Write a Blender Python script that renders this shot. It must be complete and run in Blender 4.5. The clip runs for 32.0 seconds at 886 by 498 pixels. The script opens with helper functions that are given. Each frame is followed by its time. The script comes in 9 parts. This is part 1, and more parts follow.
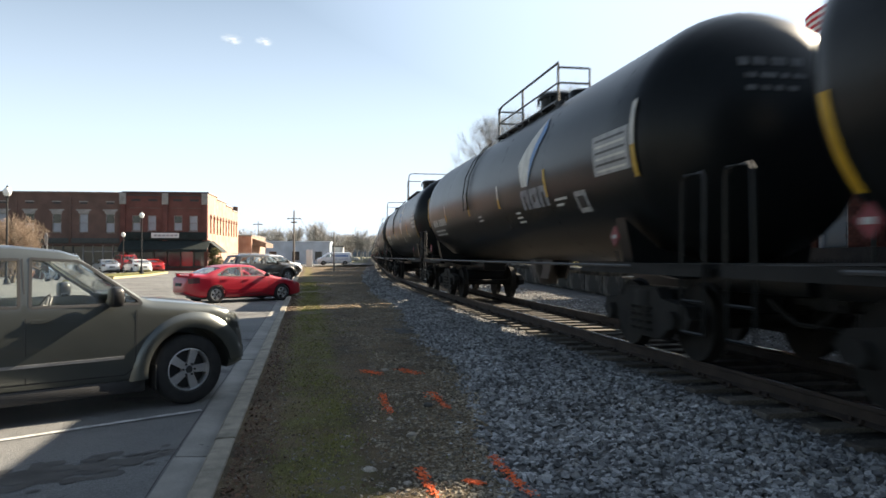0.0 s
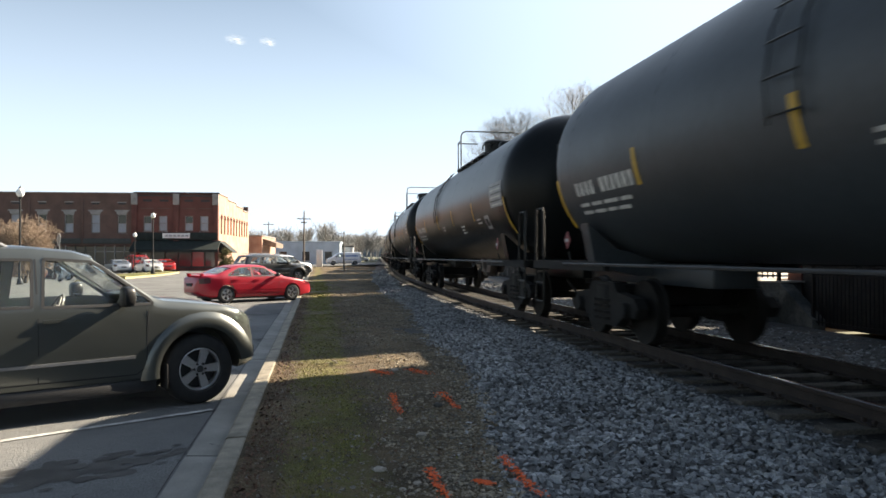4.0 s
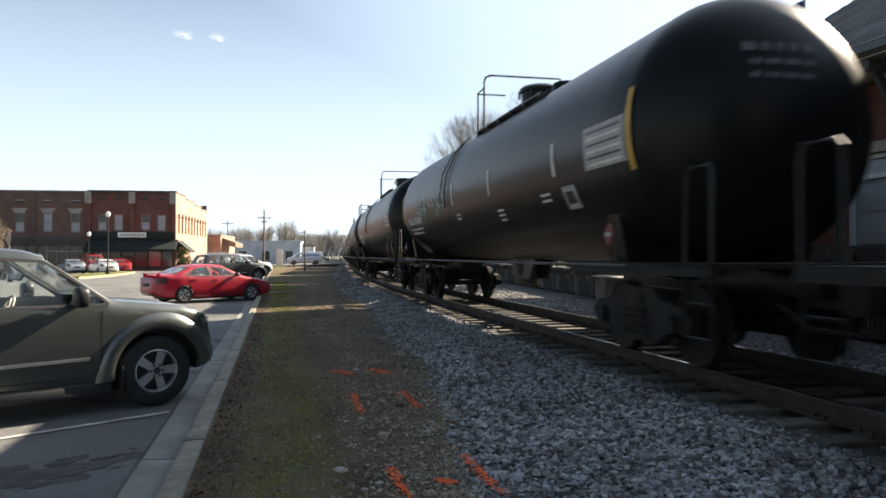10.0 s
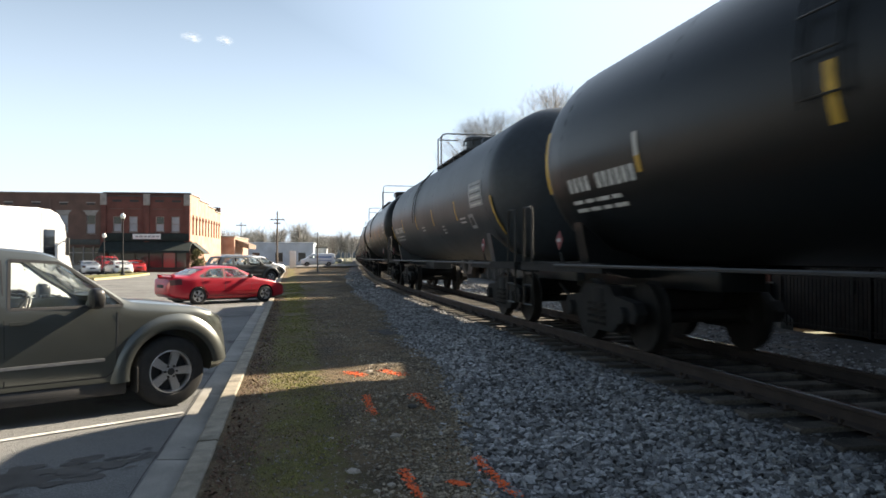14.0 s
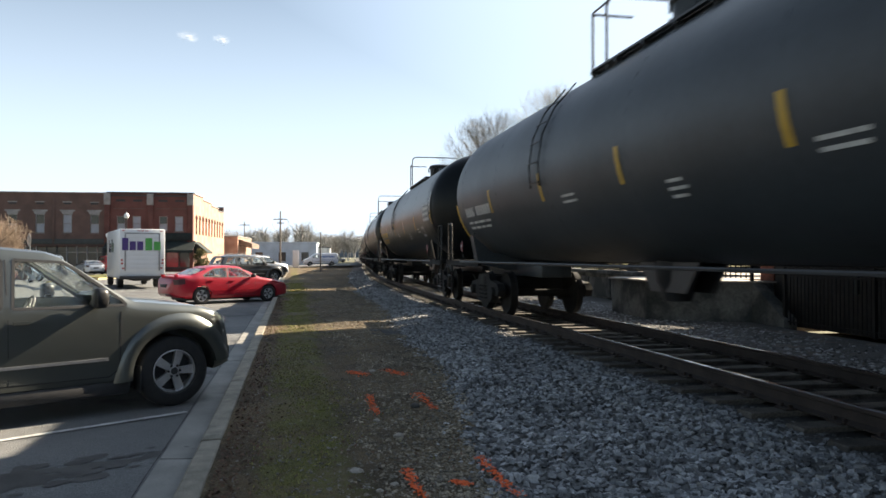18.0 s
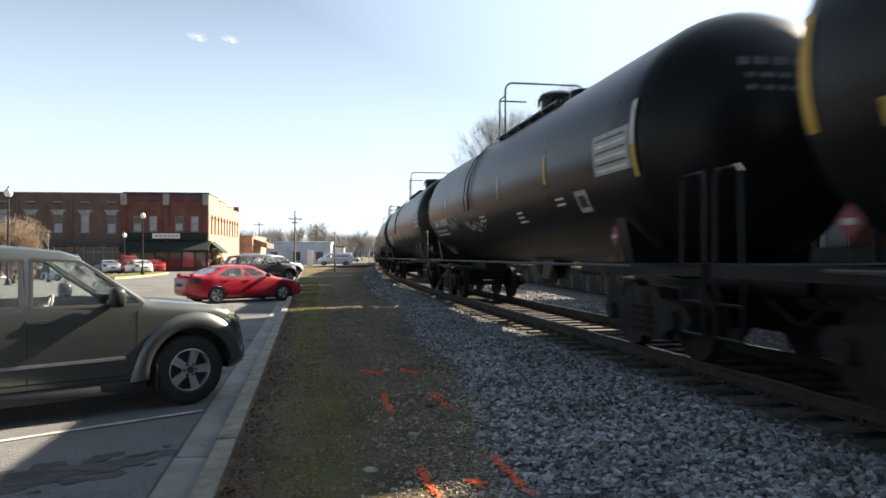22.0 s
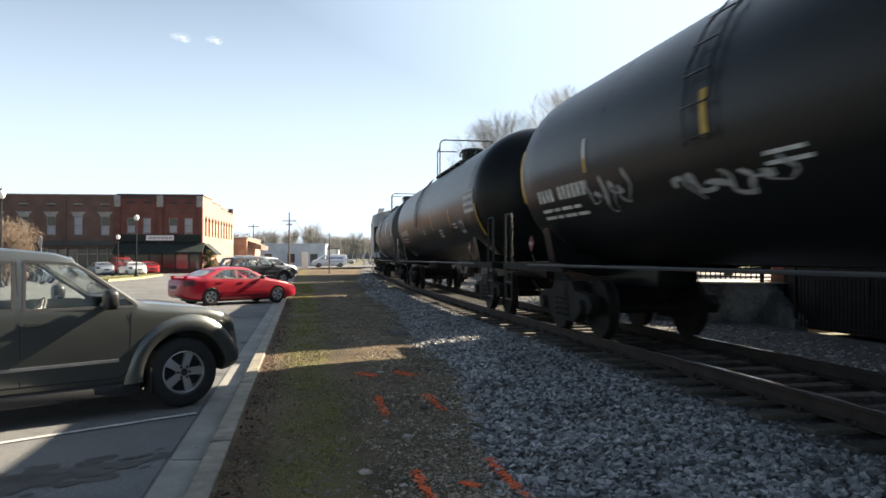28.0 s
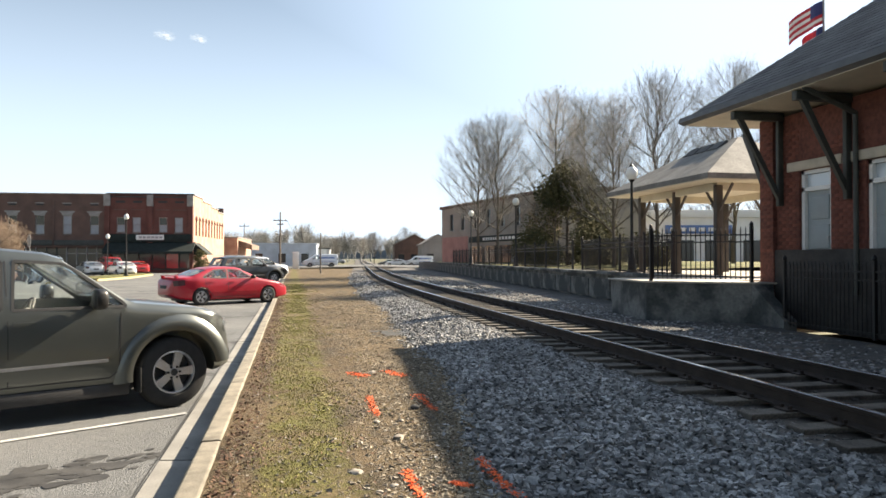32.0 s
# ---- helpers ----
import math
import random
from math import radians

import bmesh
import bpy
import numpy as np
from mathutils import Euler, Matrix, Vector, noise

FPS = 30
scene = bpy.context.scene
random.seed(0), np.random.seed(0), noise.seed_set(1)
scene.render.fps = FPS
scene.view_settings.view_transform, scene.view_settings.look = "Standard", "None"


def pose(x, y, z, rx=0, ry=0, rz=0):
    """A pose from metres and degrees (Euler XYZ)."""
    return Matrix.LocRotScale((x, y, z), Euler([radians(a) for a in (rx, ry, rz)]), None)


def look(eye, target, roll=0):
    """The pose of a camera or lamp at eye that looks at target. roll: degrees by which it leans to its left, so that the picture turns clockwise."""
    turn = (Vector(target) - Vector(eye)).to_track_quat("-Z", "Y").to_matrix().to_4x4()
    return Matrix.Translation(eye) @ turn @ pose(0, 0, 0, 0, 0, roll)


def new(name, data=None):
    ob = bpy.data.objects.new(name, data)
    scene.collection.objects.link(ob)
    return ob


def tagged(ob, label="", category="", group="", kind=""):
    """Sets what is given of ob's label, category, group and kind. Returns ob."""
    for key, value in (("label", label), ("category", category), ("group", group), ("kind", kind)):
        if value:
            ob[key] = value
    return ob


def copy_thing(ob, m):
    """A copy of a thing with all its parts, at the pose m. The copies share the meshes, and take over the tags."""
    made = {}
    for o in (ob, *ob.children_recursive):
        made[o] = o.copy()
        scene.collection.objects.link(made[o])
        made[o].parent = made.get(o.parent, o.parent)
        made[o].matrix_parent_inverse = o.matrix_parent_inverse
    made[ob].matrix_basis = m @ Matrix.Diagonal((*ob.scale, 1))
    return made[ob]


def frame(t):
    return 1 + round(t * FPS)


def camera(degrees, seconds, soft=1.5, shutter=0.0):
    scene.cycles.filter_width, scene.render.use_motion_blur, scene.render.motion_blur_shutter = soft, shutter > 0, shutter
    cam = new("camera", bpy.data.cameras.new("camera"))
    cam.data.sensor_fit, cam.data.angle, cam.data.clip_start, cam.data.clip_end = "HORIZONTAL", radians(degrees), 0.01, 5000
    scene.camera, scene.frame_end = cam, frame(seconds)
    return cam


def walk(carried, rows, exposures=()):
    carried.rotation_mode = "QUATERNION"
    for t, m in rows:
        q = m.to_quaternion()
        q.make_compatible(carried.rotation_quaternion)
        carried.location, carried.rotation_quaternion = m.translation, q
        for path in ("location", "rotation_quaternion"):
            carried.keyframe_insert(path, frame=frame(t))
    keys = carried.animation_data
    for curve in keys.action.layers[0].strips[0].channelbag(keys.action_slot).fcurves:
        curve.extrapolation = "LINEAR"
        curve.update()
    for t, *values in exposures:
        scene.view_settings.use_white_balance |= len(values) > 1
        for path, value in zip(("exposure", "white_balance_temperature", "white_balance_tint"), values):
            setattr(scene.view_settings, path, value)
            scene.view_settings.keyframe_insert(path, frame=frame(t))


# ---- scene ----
cam = camera(62.18, 32.0, soft=1.6, shutter=0.22)
EYE = (0.0, 0.0, 1.72)
EXPO = 1.82
# seconds, tilt, lean and turn in degrees of a camera held at one place
PATH = [
    (0, 90.555, -0.032, -10.497), (0.5, 90.512, -0.013, -11.465), (1, 90.457, -0.029, -11.885), (1.5, 90.434, -0.012, -11.042),
    (2, 90.450, -0.040, -10.043), (2.5, 90.464, 0.001, -9.887), (3, 90.489, 0.004, -9.776), (3.5, 90.535, 0.009, -9.760),
    (5.5, 90.585, 0.021, -9.571), (6, 90.603, 0.094, -9.553), (6.5, 90.613, 0.056, -9.512), (7, 90.630, -0.006, -9.523),
    (7.5, 90.673, -0.032, -10.110), (8, 90.646, 0.045, -10.896), (8.5, 90.635, 0.002, -11.143), (9, 90.592, -0.010, -12.273),
    (9.5, 90.531, 0.013, -12.801), (10, 90.506, 0.052, -12.717), (10.5, 90.568, 0.008, -12.381), (11, 90.594, -0.016, -12.183),
    (11.5, 90.583, 0.008, -12.052), (12, 90.594, 0.027, -11.946), (12.5, 90.596, 0.020, -11.874), (13, 90.607, 0.013, -11.774),
    (13.5, 90.644, -0.009, -11.700), (14, 90.644, -0.007, -11.744), (14.5, 90.651, -0.027, -11.706), (16.5, 90.651, 0.050, -11.582),
    (17, 90.635, 0.013, -11.567), (17.5, 90.679, -0.055, -11.523), (18, 90.612, -0.001, -11.512), (18.5, 90.551, 0.021, -10.848),
    (19, 90.553, 0.007, -10.621), (19.5, 90.564, -0.025, -10.652), (20, 90.494, -0.013, -10.564), (20.5, 90.546, -0.005, -10.474),
    (21, 90.555, -0.004, -10.394), (21.5, 90.547, 0.020, -10.370), (22, 90.570, 0.037, -10.426), (22.5, 90.603, 0.019, -10.433),
    (23, 90.617, 0.013, -10.559), (23.5, 90.635, -0.010, -10.620), (24, 90.675, 0.009, -10.685), (24.5, 90.655, 0.045, -10.697),
    (25, 90.684, 0.015, -10.758), (25.5, 90.681, 0.021, -10.713), (27.5, 90.701, 0.048, -10.835), (28, 90.717, 0.060, -10.845),
    (28.5, 90.693, 0.045, -10.825), (29, 90.730, 0.015, -10.804), (29.5, 90.738, -0.053, -11.146), (30, 90.687, 0.020, -11.272),
    (30.5, 90.698, 0.015, -11.352), (31, 90.712, -0.023, -11.420), (31.5, 90.699, 0.018, -11.489), (32, 90.705, -0.000, -11.522),
]
walk(cam, [(t, pose(*EYE, rx, ry, rz)) for t, rx, ry, rz in PATH], exposures=[(0.0, EXPO, 7850, 11), (30.5, EXPO, 7850, 11), (32.0, EXPO, 7850, 11)])

# ---- light ----
SUN_EL, SUN_AZ = radians(30), radians(63)          # azimuth from +y towards +x
world = bpy.data.worlds.new("world")
scene.world = world
world.use_nodes = True
wn, wl = world.node_tree.nodes, world.node_tree.links
sky = wn.new("ShaderNodeTexSky")
sky.sky_type = "NISHITA"
sky.sun_disc = False
sky.sun_elevation, sky.sun_rotation = SUN_EL, SUN_AZ
sky.air_density, sky.dust_density, sky.ozone_density = 1.05, 0.25, 2.0
# thin winter haze: whiter towards the horizon and round the sun
HAZE = (6.9, 9.4, 13.4)
way_in = wn.new("ShaderNodeTexCoord")
split, toward, low_air, glow, veil, blend = (wn.new(k) for k in ("ShaderNodeSeparateXYZ", "ShaderNodeVectorMath", "ShaderNodeMapRange", "ShaderNodeMapRange", "ShaderNodeMath", "ShaderNodeMix"))
wl.new(way_in.outputs["Generated"], split.inputs[0]), wl.new(way_in.outputs["Generated"], toward.inputs[0])
toward.operation = "DOT_PRODUCT"
toward.inputs[1].default_value = (math.sin(SUN_AZ) * math.cos(SUN_EL), math.cos(SUN_AZ) * math.cos(SUN_EL), math.sin(SUN_EL))
low_air.interpolation_type = glow.interpolation_type = "SMOOTHSTEP"
low_air.inputs[1].default_value, low_air.inputs[2].default_value, low_air.inputs[3].default_value, low_air.inputs[4].default_value = -0.02, 0.5, 0.85, 0.0
glow.inputs[1].default_value, glow.inputs[2].default_value, glow.inputs[3].default_value, glow.inputs[4].default_value = 0.28, 1.0, 0.0, 0.95
wl.new(split.outputs[2], low_air.inputs[0]), wl.new(toward.outputs["Value"], glow.inputs[0])
side, sided = wn.new("ShaderNodeMapRange"), wn.new("ShaderNodeMath")
side.inputs[1].default_value, side.inputs[2].default_value, side.inputs[3].default_value, side.inputs[4].default_value = -0.7, 0.1, 0.25, 1.0
wl.new(toward.outputs["Value"], side.inputs[0])
sided.operation = "MULTIPLY"
wl.new(low_air.outputs[0], sided.inputs[0]), wl.new(side.outputs[0], sided.inputs[1])
veil.operation = "MAXIMUM"
wl.new(sided.outputs[0], veil.inputs[0]), wl.new(glow.outputs[0], veil.inputs[1])
blend.data_type = "RGBA"
wl.new(veil.outputs[0], blend.inputs[0]), wl.new(sky.outputs[0], blend.inputs[6])
blend.inputs[7].default_value = (*HAZE, 1)
wl.new(blend.outputs[2], wn["Background"].inputs[0])
wn["Background"].inputs[1].default_value = 0.038
sun_data = bpy.data.lights.new("sun", "SUN")
sun_data.energy, sun_data.angle, sun_data.color = 5.0, radians(0.53), (1.0, 0.955, 0.87)
sun = new("sun", sun_data)
sun_way = Vector((math.sin(SUN_AZ) * math.cos(SUN_EL), math.cos(SUN_AZ) * math.cos(SUN_EL), math.sin(SUN_EL)))
sun.matrix_world = look((40, 20, 40), Vector((40, 20, 40)) - sun_way)


# ---- materials ----
def mat(name, col, rough=0.6, metal=0.0, var=0.2, scale=2.0, fine=0.12, fscale=60.0, bump=0.15, bdist=0.004, col2=None,
        lo=0.35, hi=0.65, spec=0.5, coat=0.0, rand=0.0, coords="Object", island=False):
    """A surface with large-scale stains (towards col2), fine grain, fine relief, and a shade of its own for each object."""
    m = bpy.data.materials.new(name)
    m.use_nodes = True
    n, l = m.node_tree.nodes, m.node_tree.links
    b = n["Principled BSDF"]
    b.inputs["Metallic"].default_value, b.inputs["Specular IOR Level"].default_value = metal, spec
    b.inputs["Coat Weight"].default_value, b.inputs["Coat Roughness"].default_value = coat, 0.04
    tc = n.new("ShaderNodeTexCoord")
    big = n.new("ShaderNodeTexNoise")
    big.inputs["Scale"].default_value, big.inputs["Detail"].default_value = scale, 6
    small = n.new("ShaderNodeTexNoise")
    small.inputs["Scale"].default_value, small.inputs["Detail"].default_value = fscale, 3
    for t in (big, small):
        l.new(tc.outputs[coords], t.inputs["Vector"])
    ramp = n.new("ShaderNodeMapRange")
    ramp.inputs[1].default_value, ramp.inputs[2].default_value = lo, hi
    l.new(big.outputs[0], ramp.inputs[0])
    mix = n.new("ShaderNodeMix")
    mix.data_type = "RGBA"
    c2 = col2 or tuple(c * (1 - var) for c in col)
    mix.inputs[6].default_value, mix.inputs[7].default_value = (*col, 1), (*c2, 1)
    l.new(ramp.outputs[0], mix.inputs[0])
    hsv = n.new("ShaderNodeHueSaturation")
    l.new(mix.outputs[2], hsv.inputs["Color"])
    gain = n.new("ShaderNodeMapRange")
    gain.inputs[1].default_value, gain.inputs[2].default_value = 0.25, 0.75
    gain.inputs[3].default_value, gain.inputs[4].default_value = 1 - fine, 1 + fine
    l.new(small.outputs[0], gain.inputs[0])
    value = gain.outputs[0]
    if rand:
        src = n.new("ShaderNodeNewGeometry").outputs["Random Per Island"] if island else n.new("ShaderNodeObjectInfo").outputs["Random"]
        own = n.new("ShaderNodeMapRange")
        own.inputs[3].default_value, own.inputs[4].default_value = 1 - rand, 1 + rand
        l.new(src, own.inputs[0])
        times = n.new("ShaderNodeMath")
        times.operation = "MULTIPLY"
        l.new(value, times.inputs[0]), l.new(own.outputs[0], times.inputs[1])
        value = times.outputs[0]
    l.new(value, hsv.inputs["Value"])
    l.new(hsv.outputs[0], b.inputs["Base Color"])
    rr = n.new("ShaderNodeMapRange")
    rr.inputs[3].default_value, rr.inputs[4].default_value = max(0.02, rough * 0.85), min(1, rough * 1.15)
    l.new(big.outputs[0], rr.inputs[0])
    l.new(rr.outputs[0], b.inputs["Roughness"])
    if bump:
        bp = n.new("ShaderNodeBump")
        bp.inputs["Strength"].default_value, bp.inputs["Distance"].default_value = bump, bdist
        l.new(small.outputs[0], bp.inputs["Height"])
        l.new(bp.outputs[0], b.inputs["Normal"])
    return m


def glass(name, col=(1, 1, 1), rough=0.0):
    m = bpy.data.materials.new(name)
    m.use_nodes = True
    b = m.node_tree.nodes["Principled BSDF"]
    b.inputs["Base Color"].default_value = (*col, 1)
    b.inputs["Transmission Weight"].default_value, b.inputs["Roughness"].default_value = 1, rough
    b.inputs["IOR"].default_value = 1.45
    return m


def paint(name, col, metal=0.0, rough=0.35, coat=1.0):
    return mat(name, col, rough, metal, var=0.06, scale=1.5, fine=0.04, fscale=400, bump=0.0, coat=coat)


def layered(name, base, spots, coords="Object"):
    """A ground surface: base (colour, fine scale), then patches of (colour, scale, low, high) laid over it, with a grainy relief."""
    m = mat(name, base[0], 0.95, var=0.3, scale=0.7, fine=0.35, fscale=base[1], bump=0.9, bdist=0.02, spec=0.15, coords=coords)
    n, l = m.node_tree.nodes, m.node_tree.links
    b, tc = n["Principled BSDF"], n["Texture Coordinate"]
    last = b.inputs["Base Color"].links[0].from_socket
    for col, scale, lo, hi in spots:
        t, r, mx = n.new("ShaderNodeTexNoise"), n.new("ShaderNodeMapRange"), n.new("ShaderNodeMix")
        t.inputs["Scale"].default_value, t.inputs["Detail"].default_value = scale, 8
        t.inputs["Roughness"].default_value = 0.65
        l.new(tc.outputs[coords], t.inputs["Vector"])
        r.inputs[1].default_value, r.inputs[2].default_value = lo, hi
        l.new(t.outputs[0], r.inputs[0])
        mx.data_type = "RGBA"
        l.new(r.outputs[0], mx.inputs[0]), l.new(last, mx.inputs[6])
        mx.inputs[7].default_value = (*col, 1)
        last = mx.outputs[2]
    l.new(last, b.inputs["Base Color"])
    return m


M = {}
M["asphalt"] = layered("asphalt", ((0.15, 0.152, 0.152), 70), [((0.2, 0.2, 0.195), 0.35, 0.45, 0.7), ((0.05, 0.05, 0.052), 0.6, 0.57, 0.68), ((0.25, 0.25, 0.245), 90, 0.62, 0.7)])
M["concrete"] = mat("concrete", (0.3, 0.28, 0.25), 0.9, var=0.35, scale=1.2, fine=0.2, fscale=120, bump=0.4, rand=0.08)
M["kerb"] = mat("kerb_concrete", (0.29, 0.255, 0.2), 0.9, var=0.5, scale=3.5, fine=0.25, fscale=90, bump=0.5, bdist=0.006, rand=0.1)
M["verge"] = layered("verge_soil", ((0.16, 0.114, 0.066), 120), [((0.062, 0.047, 0.031), 1.1, 0.46, 0.6), ((0.18, 0.145, 0.1), 7, 0.57, 0.7), ((0.045, 0.036, 0.027), 22, 0.56, 0.66), ((0.24, 0.2, 0.15), 48, 0.585, 0.65), ((0.035, 0.028, 0.02), 62, 0.57, 0.64)])
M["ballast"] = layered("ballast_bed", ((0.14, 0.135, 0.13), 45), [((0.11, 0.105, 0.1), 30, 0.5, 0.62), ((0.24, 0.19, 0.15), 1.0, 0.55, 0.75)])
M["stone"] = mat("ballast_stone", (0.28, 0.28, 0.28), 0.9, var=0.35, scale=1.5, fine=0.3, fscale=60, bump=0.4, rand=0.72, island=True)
M["rail"] = mat("rail_rust", (0.035, 0.023, 0.018), 0.9, 0.0, var=0.4, scale=3, fine=0.3, fscale=90)
M["railtop"] = mat("rail_head", (0.6, 0.6, 0.62), 0.22, 1.0, var=0.2, scale=2, fine=0.1, fscale=200, bump=0.05)
M["tie"] = mat("tie_wood", (0.1, 0.085, 0.07), 0.9, var=0.5, scale=4, fine=0.4, fscale=50, bump=0.6, bdist=0.01, rand=0.3)
M["ground"] = layered("far_ground", ((0.16, 0.15, 0.11), 9), [((0.1, 0.11, 0.05), 0.06, 0.45, 0.6), ((0.22, 0.2, 0.18), 0.11, 0.55, 0.65)])
M["white_line"] = mat("road_paint", (0.72, 0.71, 0.68), 0.8, var=0.35, scale=6, fine=0.2, fscale=150, bump=0.2)
M["orange"] = mat("marking_paint", (0.9, 0.14, 0.03), 0.8, var=0.25, scale=30, fine=0.2, fscale=150)
M["brick"] = mat("red_brick", (0.3, 0.12, 0.085), 0.9, var=0.35, scale=1.3, fine=0.25, fscale=25, bump=0.5, rand=0.12)
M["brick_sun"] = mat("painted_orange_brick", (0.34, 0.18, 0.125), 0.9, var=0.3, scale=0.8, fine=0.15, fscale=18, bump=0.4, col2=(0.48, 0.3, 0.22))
M["black"] = mat("black_paint", (0.018, 0.018, 0.02), 0.45, var=0.3, scale=3, bump=0.1)
M["steel"] = mat("grey_steel", (0.35, 0.35, 0.36), 0.45, 0.6, var=0.3, scale=4)
M["rubber"] = mat("rubber", (0.02, 0.02, 0.021), 0.85, var=0.2, scale=8, bump=0.3)
M["plastic"] = mat("dark_plastic", (0.03, 0.03, 0.032), 0.6, var=0.2, scale=8, bump=0.15, fscale=300)
M["chrome"] = mat("bright_alloy", (0.72, 0.72, 0.74), 0.25, 1.0, var=0.1, scale=6, bump=0.0)
M["white"] = mat("white_paint", (0.8, 0.79, 0.77), 0.5, var=0.1, scale=1.0, bump=0.05)
M["glass"] = glass("clear_glass")
M["car_glass"] = glass("car_glass", (0.93, 0.97, 0.95))




def add_grass(m, col, x0, x1, x2, x3):
    """Thin grass over a soil material, in a band along y between x0 and x3, broken up by noise."""
    n, l = m.node_tree.nodes, m.node_tree.links
    b, tc = n["Principled BSDF"], n["Texture Coordinate"]
    last = b.inputs["Base Color"].links[0].from_socket
    sep, up, down, t, add, r, mx = (n.new(k) for k in ("ShaderNodeSeparateXYZ", "ShaderNodeMapRange", "ShaderNodeMapRange", "ShaderNodeTexNoise", "ShaderNodeMath", "ShaderNodeMapRange", "ShaderNodeMix"))
    l.new(tc.outputs["Object"], sep.inputs[0])
    for node, a, c in ((up, x0, x1), (down, x3, x2)):
        node.inputs[1].default_value, node.inputs[2].default_value = a, c
        l.new(sep.outputs[0], node.inputs[0])
    both = n.new("ShaderNodeMath")
    both.operation = "MULTIPLY"
    l.new(up.outputs[0], both.inputs[0]), l.new(down.outputs[0], both.inputs[1])
    t.inputs["Scale"].default_value, t.inputs["Detail"].default_value, t.inputs["Roughness"].default_value = 2.2, 12, 0.85
    l.new(tc.outputs["Object"], t.inputs["Vector"])
    add.operation = "MULTIPLY_ADD"
    l.new(both.outputs[0], add.inputs[0])
    add.inputs[1].default_value = 0.265
    l.new(t.outputs[0], add.inputs[2])
    r.inputs[1].default_value, r.inputs[2].default_value = 0.7, 0.88
    l.new(add.outputs[0], r.inputs[0])
    mx.data_type = "RGBA"
    l.new(r.outputs[0], mx.inputs[0]), l.new(last, mx.inputs[6])
    mx.inputs[7].default_value = (*col, 1)
    l.new(mx.outputs[2], b.inputs["Base Color"])


add_grass(M["verge"], (0.135, 0.13, 0.035), -0.5, -0.2, 0.35, 0.9)


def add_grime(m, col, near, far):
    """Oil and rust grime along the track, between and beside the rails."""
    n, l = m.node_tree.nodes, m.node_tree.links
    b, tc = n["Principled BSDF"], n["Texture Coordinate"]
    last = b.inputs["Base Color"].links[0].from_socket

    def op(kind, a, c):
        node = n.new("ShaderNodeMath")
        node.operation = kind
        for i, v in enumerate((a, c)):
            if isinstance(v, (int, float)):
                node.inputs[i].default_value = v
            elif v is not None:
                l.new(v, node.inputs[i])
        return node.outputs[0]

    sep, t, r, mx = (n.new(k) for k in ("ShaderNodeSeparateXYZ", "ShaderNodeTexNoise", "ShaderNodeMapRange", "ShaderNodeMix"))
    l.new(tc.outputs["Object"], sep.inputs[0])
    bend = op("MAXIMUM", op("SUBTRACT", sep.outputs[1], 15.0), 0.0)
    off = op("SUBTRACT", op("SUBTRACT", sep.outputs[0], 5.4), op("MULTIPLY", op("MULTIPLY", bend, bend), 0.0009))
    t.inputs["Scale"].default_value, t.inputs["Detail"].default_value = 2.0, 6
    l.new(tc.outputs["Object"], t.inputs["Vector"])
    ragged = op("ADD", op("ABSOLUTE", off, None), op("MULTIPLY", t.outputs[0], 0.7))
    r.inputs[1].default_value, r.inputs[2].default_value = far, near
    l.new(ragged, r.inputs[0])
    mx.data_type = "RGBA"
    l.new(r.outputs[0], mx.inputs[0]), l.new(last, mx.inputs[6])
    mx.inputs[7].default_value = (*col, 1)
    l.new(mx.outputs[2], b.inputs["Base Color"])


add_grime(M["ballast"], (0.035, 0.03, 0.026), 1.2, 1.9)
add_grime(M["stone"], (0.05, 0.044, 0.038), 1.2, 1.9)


# ---- mesh helpers ----
def link(name, bm, material, parent=None, label="", smooth=None):
    """Links a bmesh (or a ready mesh) as one object."""
    if isinstance(bm, bpy.types.Mesh):
        me = bm
    else:
        me = bpy.data.meshes.new(name)
        bmesh.ops.recalc_face_normals(bm, faces=bm.faces)
        bm.to_mesh(me)
        bm.free()
    if smooth is not None:
        for p in me.polygons:
            p.use_smooth = True
        me.set_sharp_from_angle(angle=radians(smooth))
    if material is not None and not me.materials:
        for mm in material if isinstance(material, (list, tuple)) else (material,):
            me.materials.append(mm)
    ob = new(name, me)
    ob.parent = parent
    if label:
        ob["label"] = label
    return ob


def part(name, bm, material, parent, label="", smooth=35):
    return link(name, bm, material, parent, label, smooth)


def thing(name, m=None, label="", category="", group="", kind=""):
    ob = new(name)
    ob.empty_display_size = 0.2
    if m is not None:
        ob.matrix_basis = m
    return tagged(ob, label, category, group, kind)


def box(bm, x0, x1, y0, y1, z0, z1, bevel=0.0, m=None):
    vs = [bm.verts.new((x, y, z)) for z in (z0, z1) for x, y in ((x0, y0), (x1, y0), (x1, y1), (x0, y1))]
    fs = [bm.faces.new([vs[i] for i in f]) for f in ((3, 2, 1, 0), (4, 5, 6, 7), (0, 1, 5, 4), (1, 2, 6, 5), (2, 3, 7, 6), (3, 0, 4, 7))]
    if bevel:
        es = {e for f in fs for e in f.edges}
        r = bmesh.ops.bevel(bm, geom=list(es), offset=bevel, segments=2, affect="EDGES", profile=0.5)
        vs = list({v for f in r["faces"] for v in f.verts} | {v for v in vs if v.is_valid})
    if m is not None:
        bmesh.ops.transform(bm, matrix=m, verts=vs)
    return bm


